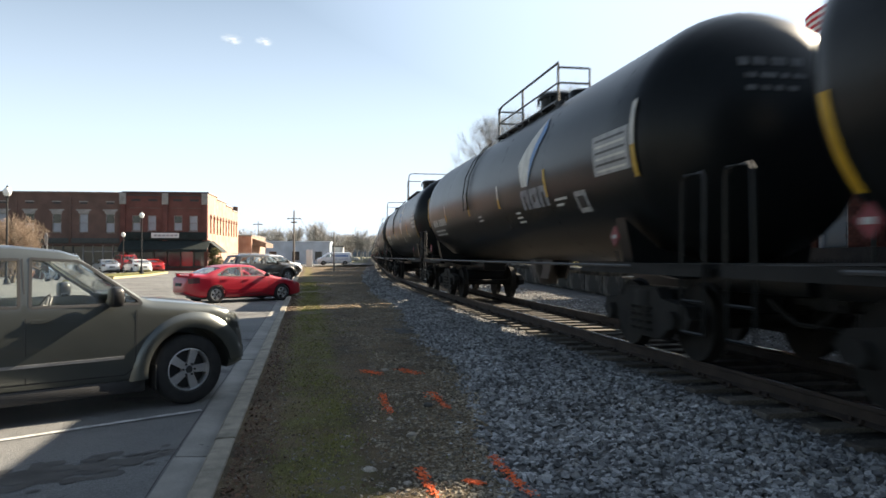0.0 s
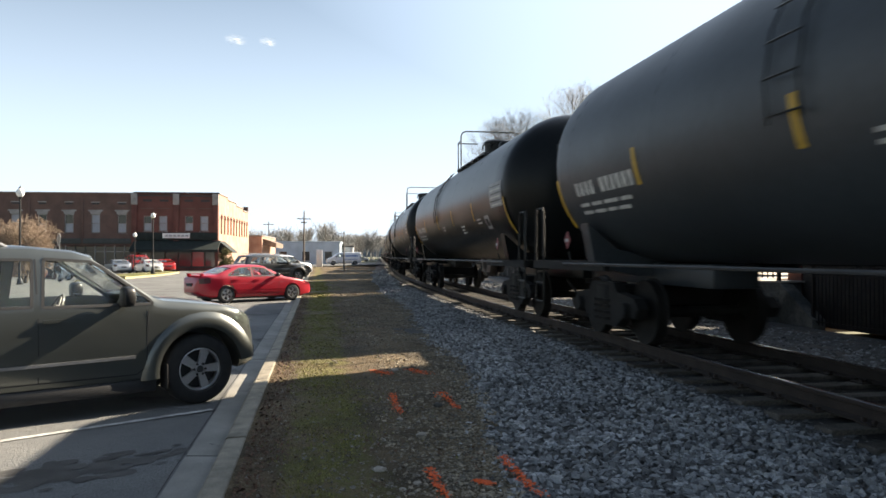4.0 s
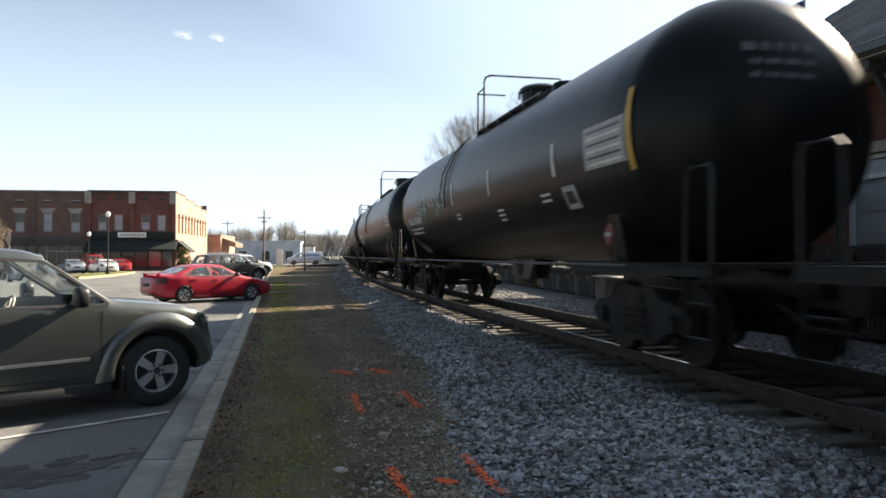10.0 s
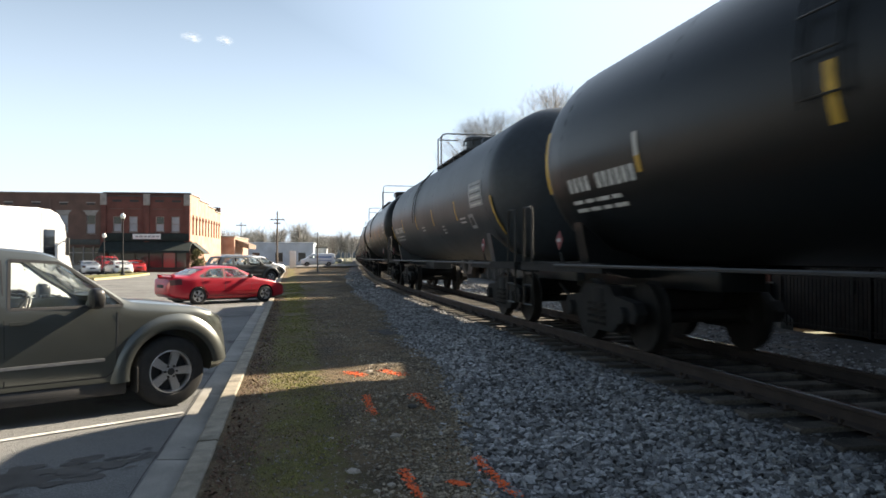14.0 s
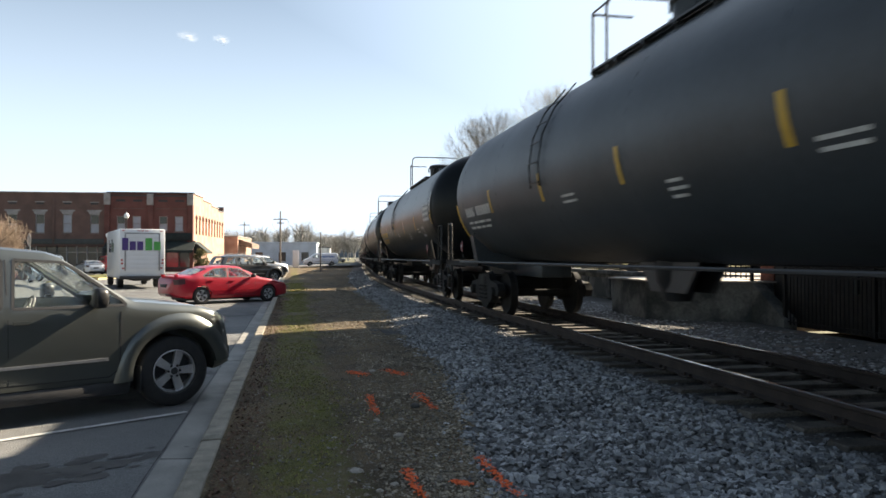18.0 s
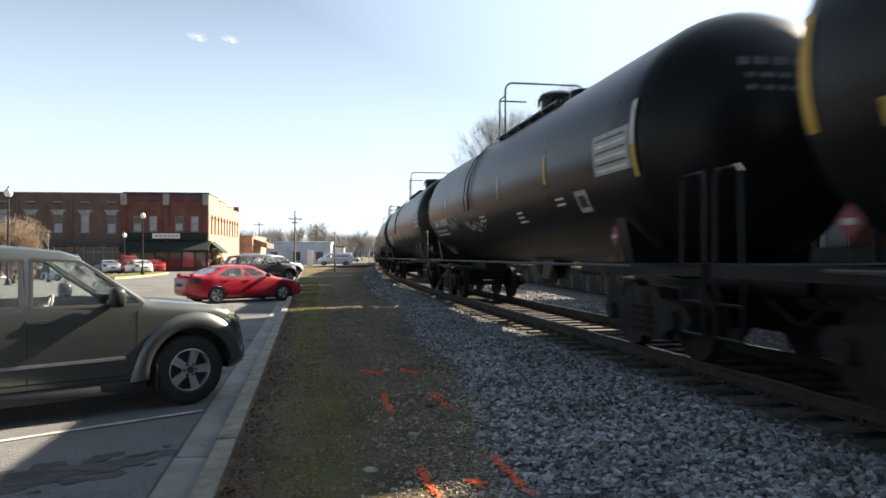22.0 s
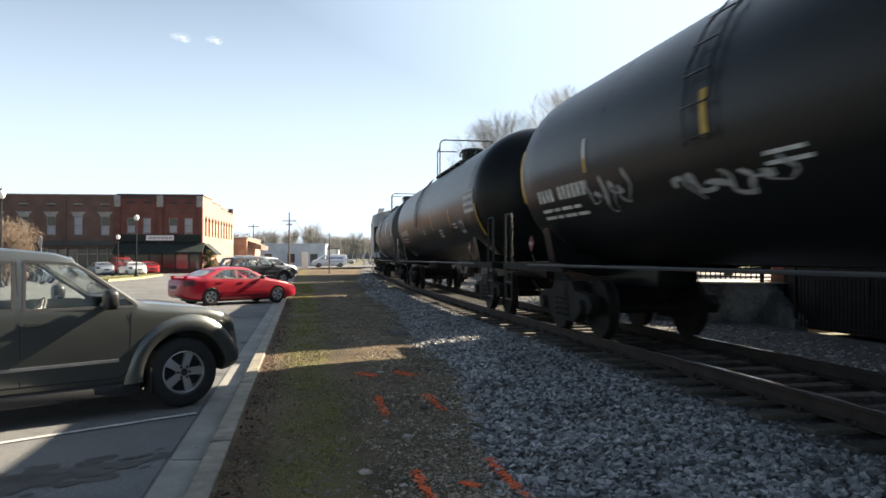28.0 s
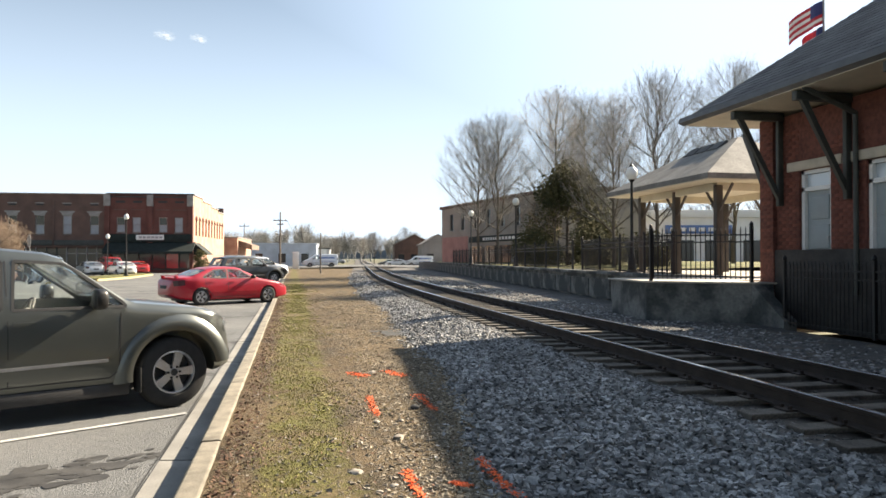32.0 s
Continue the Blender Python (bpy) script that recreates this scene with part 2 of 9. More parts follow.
def cyl(bm, p0, p1, r0, r1=None, seg=12, caps=True):
    """A tapered rod from p0 to p1."""
    p0, p1 = Vector(p0), Vector(p1)
    r1 = r0 if r1 is None else r1
    w = (p1 - p0).normalized()
    u = w.orthogonal().normalized()
    v = w.cross(u)
    rings = []
    for p, r in ((p0, r0), (p1, r1)):
        rings.append([bm.verts.new(p + (u * math.cos(a) + v * math.sin(a)) * r) for a in (i * math.tau / seg for i in range(seg))])
    for i in range(seg):
        j = (i + 1) % seg
        bm.faces.new((rings[0][i], rings[0][j], rings[1][j], rings[1][i]))
    if caps:
        bm.faces.new(rings[0][::-1]), bm.faces.new(rings[1])
    return bm


def rod(bm, pts, r, seg=6):
    for a, b in zip(pts, pts[1:]):
        cyl(bm, a, b, r, r, seg)
    return bm


def tube(bm, pts, r, seg=6):
    """One bent tube through the points."""
    pts = [Vector(p) for p in pts]
    rings = []
    for i, p in enumerate(pts):
        w = (pts[min(i + 1, len(pts) - 1)] - pts[max(i - 1, 0)]).normalized()
        u = w.cross(Vector((0, 1, 0)))
        u = u.normalized() if u.length > 0.1 else w.orthogonal().normalized()
        v = w.cross(u)
        rings.append([p + (u * math.cos(a) + v * math.sin(a)) * r for a in (k * math.tau / seg for k in range(seg))])
    return loft(bm, rings)


def loft(bm, rings, closed=True, caps=True):
    """Skins a row of rings with the same number of points."""
    vr = [[bm.verts.new(p) for p in ring] for ring in rings]
    n = len(vr[0])
    for a, b in zip(vr, vr[1:]):
        for i in range(n if closed else n - 1):
            j = (i + 1) % n
            bm.faces.new((a[i], a[j], b[j], b[i]))
    if caps:
        bm.faces.new(vr[0][::-1]), bm.faces.new(vr[-1])
    return bm


def lathe(bm, prof, centre=(0, 0, 0), axis="z", seg=24, caps=True):
    """Turns a profile of (radius, height) about an axis."""
    c = Vector(centre)
    rings = []
    for r, h in prof:
        ring = []
        for i in range(seg):
            a = i * math.tau / seg
            x, y = math.cos(a) * max(r, 1e-4), math.sin(a) * max(r, 1e-4)
            ring.append(c + Vector({"z": (x, y, h), "y": (x, h, y), "x": (h, x, y)}[axis]))
        rings.append(ring)
    return loft(bm, rings, True, caps)


def prism(bm, outline, axis, a, b):
    """Extrudes an outline of 2D points along an axis from a to b."""
    def at(p, h):
        return {"z": (p[0], p[1], h), "y": (p[0], h, p[1]), "x": (h, p[0], p[1])}[axis]
    lo, hi = [bm.verts.new(at(p, a)) for p in outline], [bm.verts.new(at(p, b)) for p in outline]
    n = len(outline)
    bm.faces.new(lo[::-1]), bm.faces.new(hi)
    for i in range(n):
        bm.faces.new((lo[i], lo[(i + 1) % n], hi[(i + 1) % n], hi[i]))
    return bm


def mesh_of(name, verts, faces, material, smooth=False):
    me = bpy.data.meshes.new(name)
    me.from_pydata([tuple(v) for v in verts], [], [tuple(f) for f in faces])
    me.materials.append(material)
    if smooth:
        for p in me.polygons:
            p.use_smooth = True
    me.update()
    return me


def boolean(bm, cutters, operation="DIFFERENCE"):
    """bm cut by, or met with, each of the cutters (bmeshes); gives a bmesh back."""
    bmesh.ops.recalc_face_normals(bm, faces=bm.faces)
    me = bpy.data.meshes.new("work")
    bm.to_mesh(me)
    bm.free()
    ob = new("work", me)
    made = [ob]
    for c in cutters:
        bmesh.ops.recalc_face_normals(c, faces=c.faces)
        cm = bpy.data.meshes.new("cut")
        c.to_mesh(cm)
        c.free()
        co = new("cut", cm)
        made.append(co)
        mod = ob.modifiers.new("cut", "BOOLEAN")
        mod.object, mod.operation, mod.solver = co, operation, "EXACT"
    bpy.context.view_layer.update()
    res = bmesh.new()
    res.from_mesh(ob.evaluated_get(bpy.context.evaluated_depsgraph_get()).to_mesh())
    for o in made:
        d = o.data
        bpy.data.objects.remove(o)
        bpy.data.meshes.remove(d)
    return res


# ---- the line of the track ----
def track_x(y):
    if y < 15:
        return 5.4
    if y < 62:
        return 5.4 + 0.0009 * (y - 15) ** 2
    return 7.388 + 0.0846 * (y - 62)


def track_way(y):
    return 0.0 if y < 15 else (0.0018 * (y - 15) if y < 62 else 0.0846)


def on_track(y, side=0.0, z=0.0):
    k = track_way(y)
    c = 1 / math.hypot(1, k)
    return Vector((track_x(y) + side * c, y - side * k * c, z))


def spaced(a, b, near=1.0, grow=1.12):
    """Values from a to b, close together round zero and wider apart with distance."""
    out, v, s = [], 0.0, near
    while v < b:
        out.append(v)
        s = near if v < 60 else s * grow
        v += s
    out.append(b)
    v, s, low = -near, near, []
    while v > a:
        low.append(v)
        s = near if v > -20 else s * grow
        v -= s
    low.append(a)
    return low[::-1] + out


# ---- ground, lot, kerb, verge, track ----
RAIL_Z = 0.47
EDGE = -1.1            # gutter's edge towards the lot


def foot(y):
    """How far left of the track the ballast meets the verge."""
    near = max(0.0, min(1.0, (20 - y) / 16))
    return -2.8 - 1.32 * near - 0.25 * math.sin(y * 0.45) * (0.4 + near * 0.6)


def strip(name, ys, cross, material, smooth=True):
    """A sheet: cross(y) gives a row of points across."""
    verts, faces, n = [], [], 0
    for i, y in enumerate(ys):
        row = cross(y)
        n = len(row)
        verts += row
        if i:
            a, b = (i - 1) * n, i * n
            faces += [(a + k, a + k + 1, b + k + 1, b + k) for k in range(n - 1)]
    ob = new(name, mesh_of(name, verts, faces, material, smooth))
    return ob


def wob(x, y, s, a):
    return noise.noise((x * s, y * s, 3.1)) * a


ground = strip("ground", [-700, -300, -60, 0, 60, 120, 160, 200, 300, 500, 900, 2500], lambda y: [(x, y, -0.06 + 0.0 * y) for x in (-2500, -600, -200, -80, 0, 80, 200, 600, 2500)], M["ground"])
tagged(ground, "flat winter ground of dull grass and earth reaching the horizon", "ground", kind="structure")
lot = strip("road_parking_lot", [-60, -30, -10, 0, 5, 10, 20, 40, 70, 100, 135, 150], lambda y: [(x, y, wob(x, y, 0.2, 0.012)) for x in (-140, -90, -60, -40, -25, -15, -8, -4, -2, EDGE)], M["asphalt"])
tagged(lot, "grey worn asphalt of the angled parking lot", "parking lot", kind="structure")
cross_road = strip("road_crossing", [114, 118, 123, 128, 133, 139, 145, 150], lambda y: [(x, y, 0.02 + 0.42 * max(0, 1 - abs(x - track_x(y)) / 16) ** 0.7 + (0.0 if x < 30 else 0.1)) for x in range(-60, 120, 4)], M["asphalt"])
tagged(cross_road, "grey asphalt street crossing the railway on the level", "road", kind="structure")

FAR_Y = [y for y in spaced(-600, 900, 1.0)]
NEAR_Y = [v * 0.25 for v in range(0, 130)]
ROWS = sorted(set(FAR_Y) | set(NEAR_Y))


def verge_z(x, y):
    x1 = track_x(y) + foot(y) + 0.5
    return 0.135 + wob(x, y, 1.3, 0.03) + 0.02 * math.sin(math.pi * max(0.0, min(1.0, (x + 0.6) / (x1 + 0.6))))


def verge_row(y):
    x1 = track_x(y) + foot(y) + 0.5
    xs = [-0.6 + (x1 + 0.6) * k / 10 for k in range(11)]
    return [(x, y, verge_z(x, y)) for x in xs]


verge = strip("ground_verge", [y for y in ROWS if -40 < y < 114.5], verge_row, M["verge"])
tagged(verge, "strip of worn soil and thin winter grass beside the kerb", "verge", kind="structure")


def wall_x(y):
    return 10.1 + 0.09 * (y - 16)


def bed_row(y):
    f = foot(y)
    right = max(3.4, wall_x(y) - track_x(y) + 0.15) if y < 134 else 3.4
    sides = [f, f * 0.85 - 0.2, -2.3, -1.75, -1.3, -0.6, 0, 0.6, 1.3, 1.75, 2.4, 3.0, right]
    zs = [0.12, 0.165, 0.215, 0.25, 0.252, 0.25, 0.25, 0.25, 0.252, 0.25, 0.22, 0.22, 0.24 if y < 134 else 0.1]
    out = []
    for s, z in zip(sides, zs):
        p = on_track(y, s, z)
        out.append((p.x, p.y, z + (wob(p.x, p.y, 3, 0.02) if abs(s) > 1.2 else 0)))
    return out


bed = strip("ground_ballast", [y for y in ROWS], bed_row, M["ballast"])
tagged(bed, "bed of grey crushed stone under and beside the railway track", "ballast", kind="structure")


def scatter(name, count, place, size, material, label, category, flat=0.75):
    """Loose stones, each a small crooked lump, joined into one object."""
    base = [(-1, -0.7, -0.6), (0.8, -1, -0.5), (1, 0.8, -0.6), (-0.8, 1, -0.5), (-0.7, -0.6, 0.7), (0.7, -0.6, 0.6), (0.6, 0.8, 0.8), (-0.6, 0.6, 0.6)]
    fs = np.array([(3, 2, 1, 0), (4, 5, 6, 7), (0, 1, 5, 4), (1, 2, 6, 5), (2, 3, 7, 6), (3, 0, 4, 7)])
    rng = np.random.default_rng(len(name) + count)
    V, Fc = [], []
    b = np.array(base)
    for i in range(count):
        p = place(rng)
        if p is None:
            continue
        q = Euler(rng.uniform(0, 6.28, 3)).to_matrix()
        s = size(rng) * rng.uniform(0.6, 1.3, 3)
        pts = (b + rng.normal(0, 0.22, b.shape)) * s
        pts = pts @ np.array(q).T
        pts[:, 2] *= flat
        V.append(pts + p)
        Fc.append(fs + 8 * (len(V) - 1))
    ob = new(name, mesh_of(name, np.concatenate(V), np.concatenate(Fc).tolist(), material))
    return tagged(ob, label, category, kind="stuff")


def bed_z(s, y):
    f = foot(y)
    return float(np.interp(s, [f, f * 0.85 - 0.2, -2.3, -1.75, -1.3, 1.3, 1.75, 2.4, 5], [0.12, 0.165, 0.215, 0.25, 0.252, 0.252, 0.25, 0.22, 0.22]))


def near_y(rng, far=34.0):
    return 3.0 + (far - 3.0) * rng.random() ** 1.9


def stone_left(rng):
    y = near_y(rng)
    s = rng.uniform(foot(y) - 0.25 + abs(rng.normal(0, 0.35)), -1.2)
    p = on_track(y, s, 0)
    return (p.x, p.y, bed_z(s, y) + (0.012 if s < -1.45 else -0.008))


def stone_right(rng):
    y = 4 + 30 * rng.random() ** 1.4
    s = rng.uniform(-1.15, 4.2)
    if abs(abs(s) - 0.75) < 0.14:
        return None
    p = on_track(y, s, 0)
    return (p.x, p.y, bed_z(s, y) - (0.012 if abs(s) < 1.3 else 0))


def pebble(rng):
    y = near_y(rng, 30)
    x1 = track_x(y) + foot(y)
    x = x1 + 0.4 - abs(rng.normal(0, 0.6)) * (x1 + 0.9) if rng.random() < 0.75 else rng.uniform(-0.5, x1)
    if x < -0.5:
        return None
    return (x, y, verge_z(x, y))


scatter("ballast_stones", 26000, stone_left, lambda r: 0.02 + 0.018 * r.random() ** 2, M["stone"], "loose grey crushed stones of the ballast shoulder", "stones")
scatter("track_stones", 9000, stone_right, lambda r: 0.022 + 0.015 * r.random(), M["stone"], "grey crushed stones between and beyond the rails", "stones")
M["pebble"] = mat("pebble", (0.25, 0.22, 0.185), 0.9, var=0.4, scale=2, fine=0.25, fscale=60, rand=0.3, island=True)
scatter("pebbles", 15000, pebble, lambda r: 0.004 + 0.013 * r.random() ** 4, M["pebble"], "small tan pebbles and grit on the bare soil", "pebbles")


def grit(rng):
    y = near_y(rng, 34)
    x1 = track_x(y) + foot(y) + 0.3
    x = 0.55 + (x1 - 0.55) * rng.random() ** 0.65 + rng.normal(0, 0.1)
    return None if noise.noise((x * 0.9, y * 0.6, 4.0)) < -0.25 else (x, y, verge_z(x, y) - 0.002)


M["grit"] = mat("tan_grit", (0.3, 0.25, 0.185), 0.9, var=0.45, scale=2, fine=0.25, fscale=60, rand=0.6, island=True)
scatter("gravel_grit", 24000, grit, lambda r: 0.006 + 0.014 * r.random() ** 2, M["grit"], "tan gravel spilled over the bare soil beside the ballast", "gravel")


def back_stone(rng):
    y = -7 + 10.2 * rng.random()
    s = rng.uniform(foot(y) - 0.1, 4.0)
    if abs(abs(s) - 0.75) < 0.14:
        return None
    p = on_track(y, s, 0)
    return (p.x, p.y, bed_z(s, y) + (0.008 if abs(s) > 1.3 else -0.01))


scatter("back_ballast_stones", 5000, back_stone, lambda r: 0.025 + 0.02 * r.random(), M["stone"], "grey crushed stones of the nearer track bed", "stones")


def far_stone(rng):
    y = 30 + 45 * rng.random() ** 1.3
    s = rng.uniform(foot(y), 4.0)
    p = on_track(y, s, 0)
    return None if abs(s) < 1.4 else (p.x, p.y, bed_z(s, y) + 0.01)


scatter("far_ballast_stones", 6000, far_stone, lambda r: 0.035 + 0.03 * r.random(), M["stone"], "grey crushed stones along the farther track", "stones")


def rail_mesh(side):
    prof = [(-0.075, 0.0), (-0.075, 0.012), (-0.012, 0.035), (-0.01, 0.12), (-0.036, 0.132), (-0.036, 0.168), (0.036, 0.168), (0.036, 0.132), (0.01, 0.12), (0.012, 0.035), (0.075, 0.012), (0.075, 0.0)]
    bm = bmesh.new()
    ys = [y for y in spaced(-600, 900, 2.0)]
    loft(bm, [[on_track(y, side + px, RAIL_Z - 0.17 + pz) for px, pz in prof] for y in ys])
    return bm


def rail_head(side):
    bm = bmesh.new()
    ys = [y for y in spaced(-600, 900, 2.0)]
    loft(bm, [[on_track(y, side + px, RAIL_Z + pz) for px, pz in ((-0.034, -0.003), (0.034, -0.003), (0.03, 0.001), (-0.03, 0.001))] for y in ys])
    return bm


track = thing("railway_track", label="single railway track of rusty steel rails on weathered wooden ties", category="railway track")
for side in (-0.7525, 0.7525):
    r = part("rail", rail_mesh(side), M["rail"], track, "rust-brown steel rail")
    part("rail_head", rail_head(side), M["railtop"], r, "bright worn running surface")

tie_bm = bmesh.new()
box(tie_bm, -1.3, 1.3, -0.115, 0.115, -0.18, 0.0, 0.012)
tie_me = bpy.data.meshes.new("tie")
tie_bm.to_mesh(tie_me)
tie_bm.free()
tie_me.materials.append(M["tie"])
plate_bm = bmesh.new()
box(plate_bm, -0.17, 0.17, -0.09, 0.09, 0.0, 0.018)
for dx in (-0.11, 0.11):
    for dy in (-0.06, 0.06):
        box(plate_bm, dx - 0.016, dx + 0.016, dy - 0.014, dy + 0.014, 0.018, 0.05)
plate_me = bpy.data.meshes.new("tie_plate")
plate_bm.to_mesh(plate_me)
plate_bm.free()
plate_me.materials.append(M["rail"])
rng = random.Random(5)
for i in range(-14, 190):
    y = 4.9 + i * 0.61
    p = on_track(y, rng.uniform(-0.05, 0.05), RAIL_Z - 0.172)
    t = link("tie", tie_me, None, track)
    t.matrix_basis = Matrix.Translation(p) @ Matrix.Rotation(-math.atan(track_way(y)) + rng.uniform(-0.012, 0.012), 4, "Z")
    if i < 60:
        for s in (-0.7525, 0.7525):
            link("tie_plate", plate_me, None, t).matrix_basis = pose(s, 0, 0)


# kerb and gutter
kerb = thing("kerb_line", label="pale concrete kerb in long cast lengths along the lot", category="kerb", kind="structure")
kb = bmesh.new()
prism(kb, [(-0.79, -0.05), (-0.78, 0.13), (-0.76, 0.15), (-0.615, 0.155), (-0.6, 0.145), (-0.595, -0.05)], "y", 0.0, 2.985)
bmesh.ops.bevel(kb, geom=kb.edges[:], offset=0.006, segments=1, affect="EDGES")
kb_me = bpy.data.meshes.new("kerb_length")
bmesh.ops.recalc_face_normals(kb, faces=kb.faces)
kb.to_mesh(kb_me)
kb.free()
kb_me.materials.append(M["kerb"])
M["gutter"] = mat("worn_gutter", (0.25, 0.24, 0.22), 0.92, var=0.35, scale=1.4, fine=0.25, fscale=120, bump=0.5, rand=0.05)
M["worn_line"] = mat("worn_road_paint", (0.34, 0.335, 0.32), 0.85, var=0.45, scale=9, fine=0.3, fscale=120, bump=0.2, col2=(0.2, 0.2, 0.195), lo=0.45, hi=0.6)
M["faint_line"] = mat("half_worn_road_paint", (0.5, 0.5, 0.48), 0.85, var=0.45, scale=7, fine=0.3, fscale=120, bump=0.2, col2=(0.26, 0.26, 0.255), lo=0.42, hi=0.62)
gb = bmesh.new()
prism(gb, [(EDGE, -0.05), (EDGE, 0.012), (-0.79, -0.004), (-0.79, -0.05)], "y", 0.0, 2.985)
gb_me = bpy.data.meshes.new("gutter_length")
bmesh.ops.recalc_face_normals(gb, faces=gb.faces)
gb.to_mesh(gb_me)
gb.free()
gb_me.materials.append(M["gutter"])
for i in range(-5, 38):
    y = 0.6 + 3 * i
    for name, me in (("kerb_length", kb_me), ("gutter_length", gb_me)):
        o = link(name, me, None, kerb)
        o.matrix_basis = pose(rng.uniform(-0.006, 0.006), y, rng.uniform(-0.004, 0.004), 0, rng.uniform(-0.3, 0.3), rng.uniform(-0.08, 0.08))

# painted stall lines, angled
STALL = Vector((0.845, 0.535, 0))
for i in range(-2, 26):
    bm = bmesh.new()
    y0 = 8.53 + 3.35 * i
    a = Vector((EDGE - 0.05, y0, 0)) - STALL * (0 if i == 0 else 2.0)
    n = Vector((-STALL.y, STALL.x, 0)) * 0.042
    pts = [a + n, a - n, a - STALL * 5.2 - n, a - STALL * 5.2 + n]
    for k in range(8 if i == 0 else 5):
        q = [a - STALL * (5.2 * k / 8), a - STALL * (5.2 * (k + 1) / 8)]
        c = [q[0] + n, q[0] - n, q[1] - n, q[1] + n]
        vs = [bm.verts.new((p.x, p.y, 0.012 + wob(p.x, p.y, 0.2, 0.012))) for p in c]
        bm.faces.new(vs)
    ob = link("stall_line", bm, M["faint_line" if i == 0 else "worn_line"])
    tagged(ob, "worn white painted stall line on the asphalt", "road marking", "stall lines", "structure")

# cracks in the asphalt
M["crack"] = mat("tar_crack", (0.035, 0.034, 0.033), 0.95, var=0.3, scale=8)
for (x0, y0), (x1, y1), seed in (((-1.13, 2.6), (-1.12, 26.0), 1), ((-1.3, 4.9), (-4.6, 5.6), 2), ((-1.7, 5.7), (-2.6, 3.4), 3), ((-2.4, 12.5), (-3.3, 24.0), 4), ((-3.0, 4.2), (-7.0, 3.2), 5)):
    bm = bmesh.new()
    n = 60
    rows = []
    for k in range(n + 1):
        t = k / n
        w = 0.004 + 0.005 * abs(noise.noise((k * 0.3, seed, 2.0)))
        dx, dy = y1 - y0, x0 - x1
        l = math.hypot(dx, dy)
        o = (0.012 if seed == 1 else 0.09) * noise.noise((k * 0.16, seed * 3.1, 0)) + (0.008 if seed == 1 else 0.03) * noise.noise((k * 0.7, seed, 4.4))
        x, y = x0 + (x1 - x0) * t + dx / l * o, y0 + (y1 - y0) * t + dy / l * o
        rows.append([bm.verts.new((x + s * dx / l * w, y + s * dy / l * w, 0.006 + wob(x, y, 0.2, 0.012))) for s in (-1, 1)])
    for p, q in zip(rows, rows[1:]):
        bm.faces.new((p[0], p[1], q[1], q[0]))
    tagged(link("road_crack", bm, M["crack"]), "thin dark crack wandering through the worn asphalt", "crack", "asphalt cracks", "structure")

# dark drip stains where cars stand
M["stain"] = mat("oil_stain", (0.03, 0.029, 0.029), 0.7, var=0.5, scale=3, fine=0.3, fscale=60, bump=0.3, col2=(0.06, 0.058, 0.056), lo=0.4, hi=0.62)
for x0, y0, long, wide, seed in ((-2.0, 6.28, 1.3, 0.34, 1), (-2.3, 12.6, 0.9, 0.26, 3), (-2.3, 16.2, 0.8, 0.25, 4)):
    bm = bmesh.new()
    for k in range(170):
        u, v = rng.uniform(-1, 1), rng.gauss(0, 0.42)
        v *= wide * (1 - 0.5 * abs(u)) * (1 + 0.5 * noise.noise((u * 3, seed, 0.5)))
        u *= long
        size = rng.uniform(0.02, 0.09) * (1.25 - abs(u) / long)
        vs = []
        for j in range(11):
            a = j * math.tau / 11
            r = size * (1 + 0.6 * noise.noise((math.cos(a) * 2 + k, math.sin(a) * 2, seed)))
            p, q = u + math.cos(a) * r * 1.7, v + math.sin(a) * r
            x, y = x0 + 0.845 * p - 0.535 * q, y0 + 0.535 * p + 0.845 * q
            vs.append(bm.verts.new((x, y, 0.004 + 0.00003 * k + wob(x, y, 0.2, 0.012))))
        bm.faces.new(vs)
    tagged(link("road_stain", bm, M["stain"]), "dark dried drip stain on the worn asphalt", "stain", "asphalt stains", "structure")

# survey marks sprayed on the soil
for (x0, y0), (x1, y1), w in (((0.76, 10.0), (0.95, 9.7), 0.12), ((1.24, 10.0), (1.46, 9.75), 0.12), ((0.83, 8.3), (0.815, 7.25), 0.06), ((1.38, 8.3), (1.44, 7.45), 0.065),
                              ((0.81, 5.35), (0.82, 4.6), 0.055), ((1.1, 4.97), (1.17, 4.9), 0.05), ((1.39, 5.45), (1.41, 4.5), 0.055)):
    bm = bmesh.new()
    for k in range(190):
        t = rng.random()
        x, y = x0 + (x1 - x0) * t + rng.gauss(0, w * 0.4), y0 + (y1 - y0) * t + rng.gauss(0, w * 0.5)
        r = rng.uniform(0.005, 0.017)
        z = verge_z(x, y) + 0.004 + 0.04 * max(0.0, min(1.0, (x - 1.3) / 0.08)) * (1.0 if y < 6 else 0.0)
        vs = [bm.verts.new((x + r * math.cos(a + k) * rng.uniform(0.6, 1.2), y + r * math.sin(a + k), z + rng.uniform(0, 0.012))) for a in (0, 1.3, 2.5, 3.9, 5.1)]
        bm.faces.new(vs)
    tagged(link("survey_mark", bm, M["orange"]), "bright orange survey paint sprayed on soil and pebbles", "paint mark", "orange survey marks", "structure")


# ---- the train ----
SPEED = 17.3
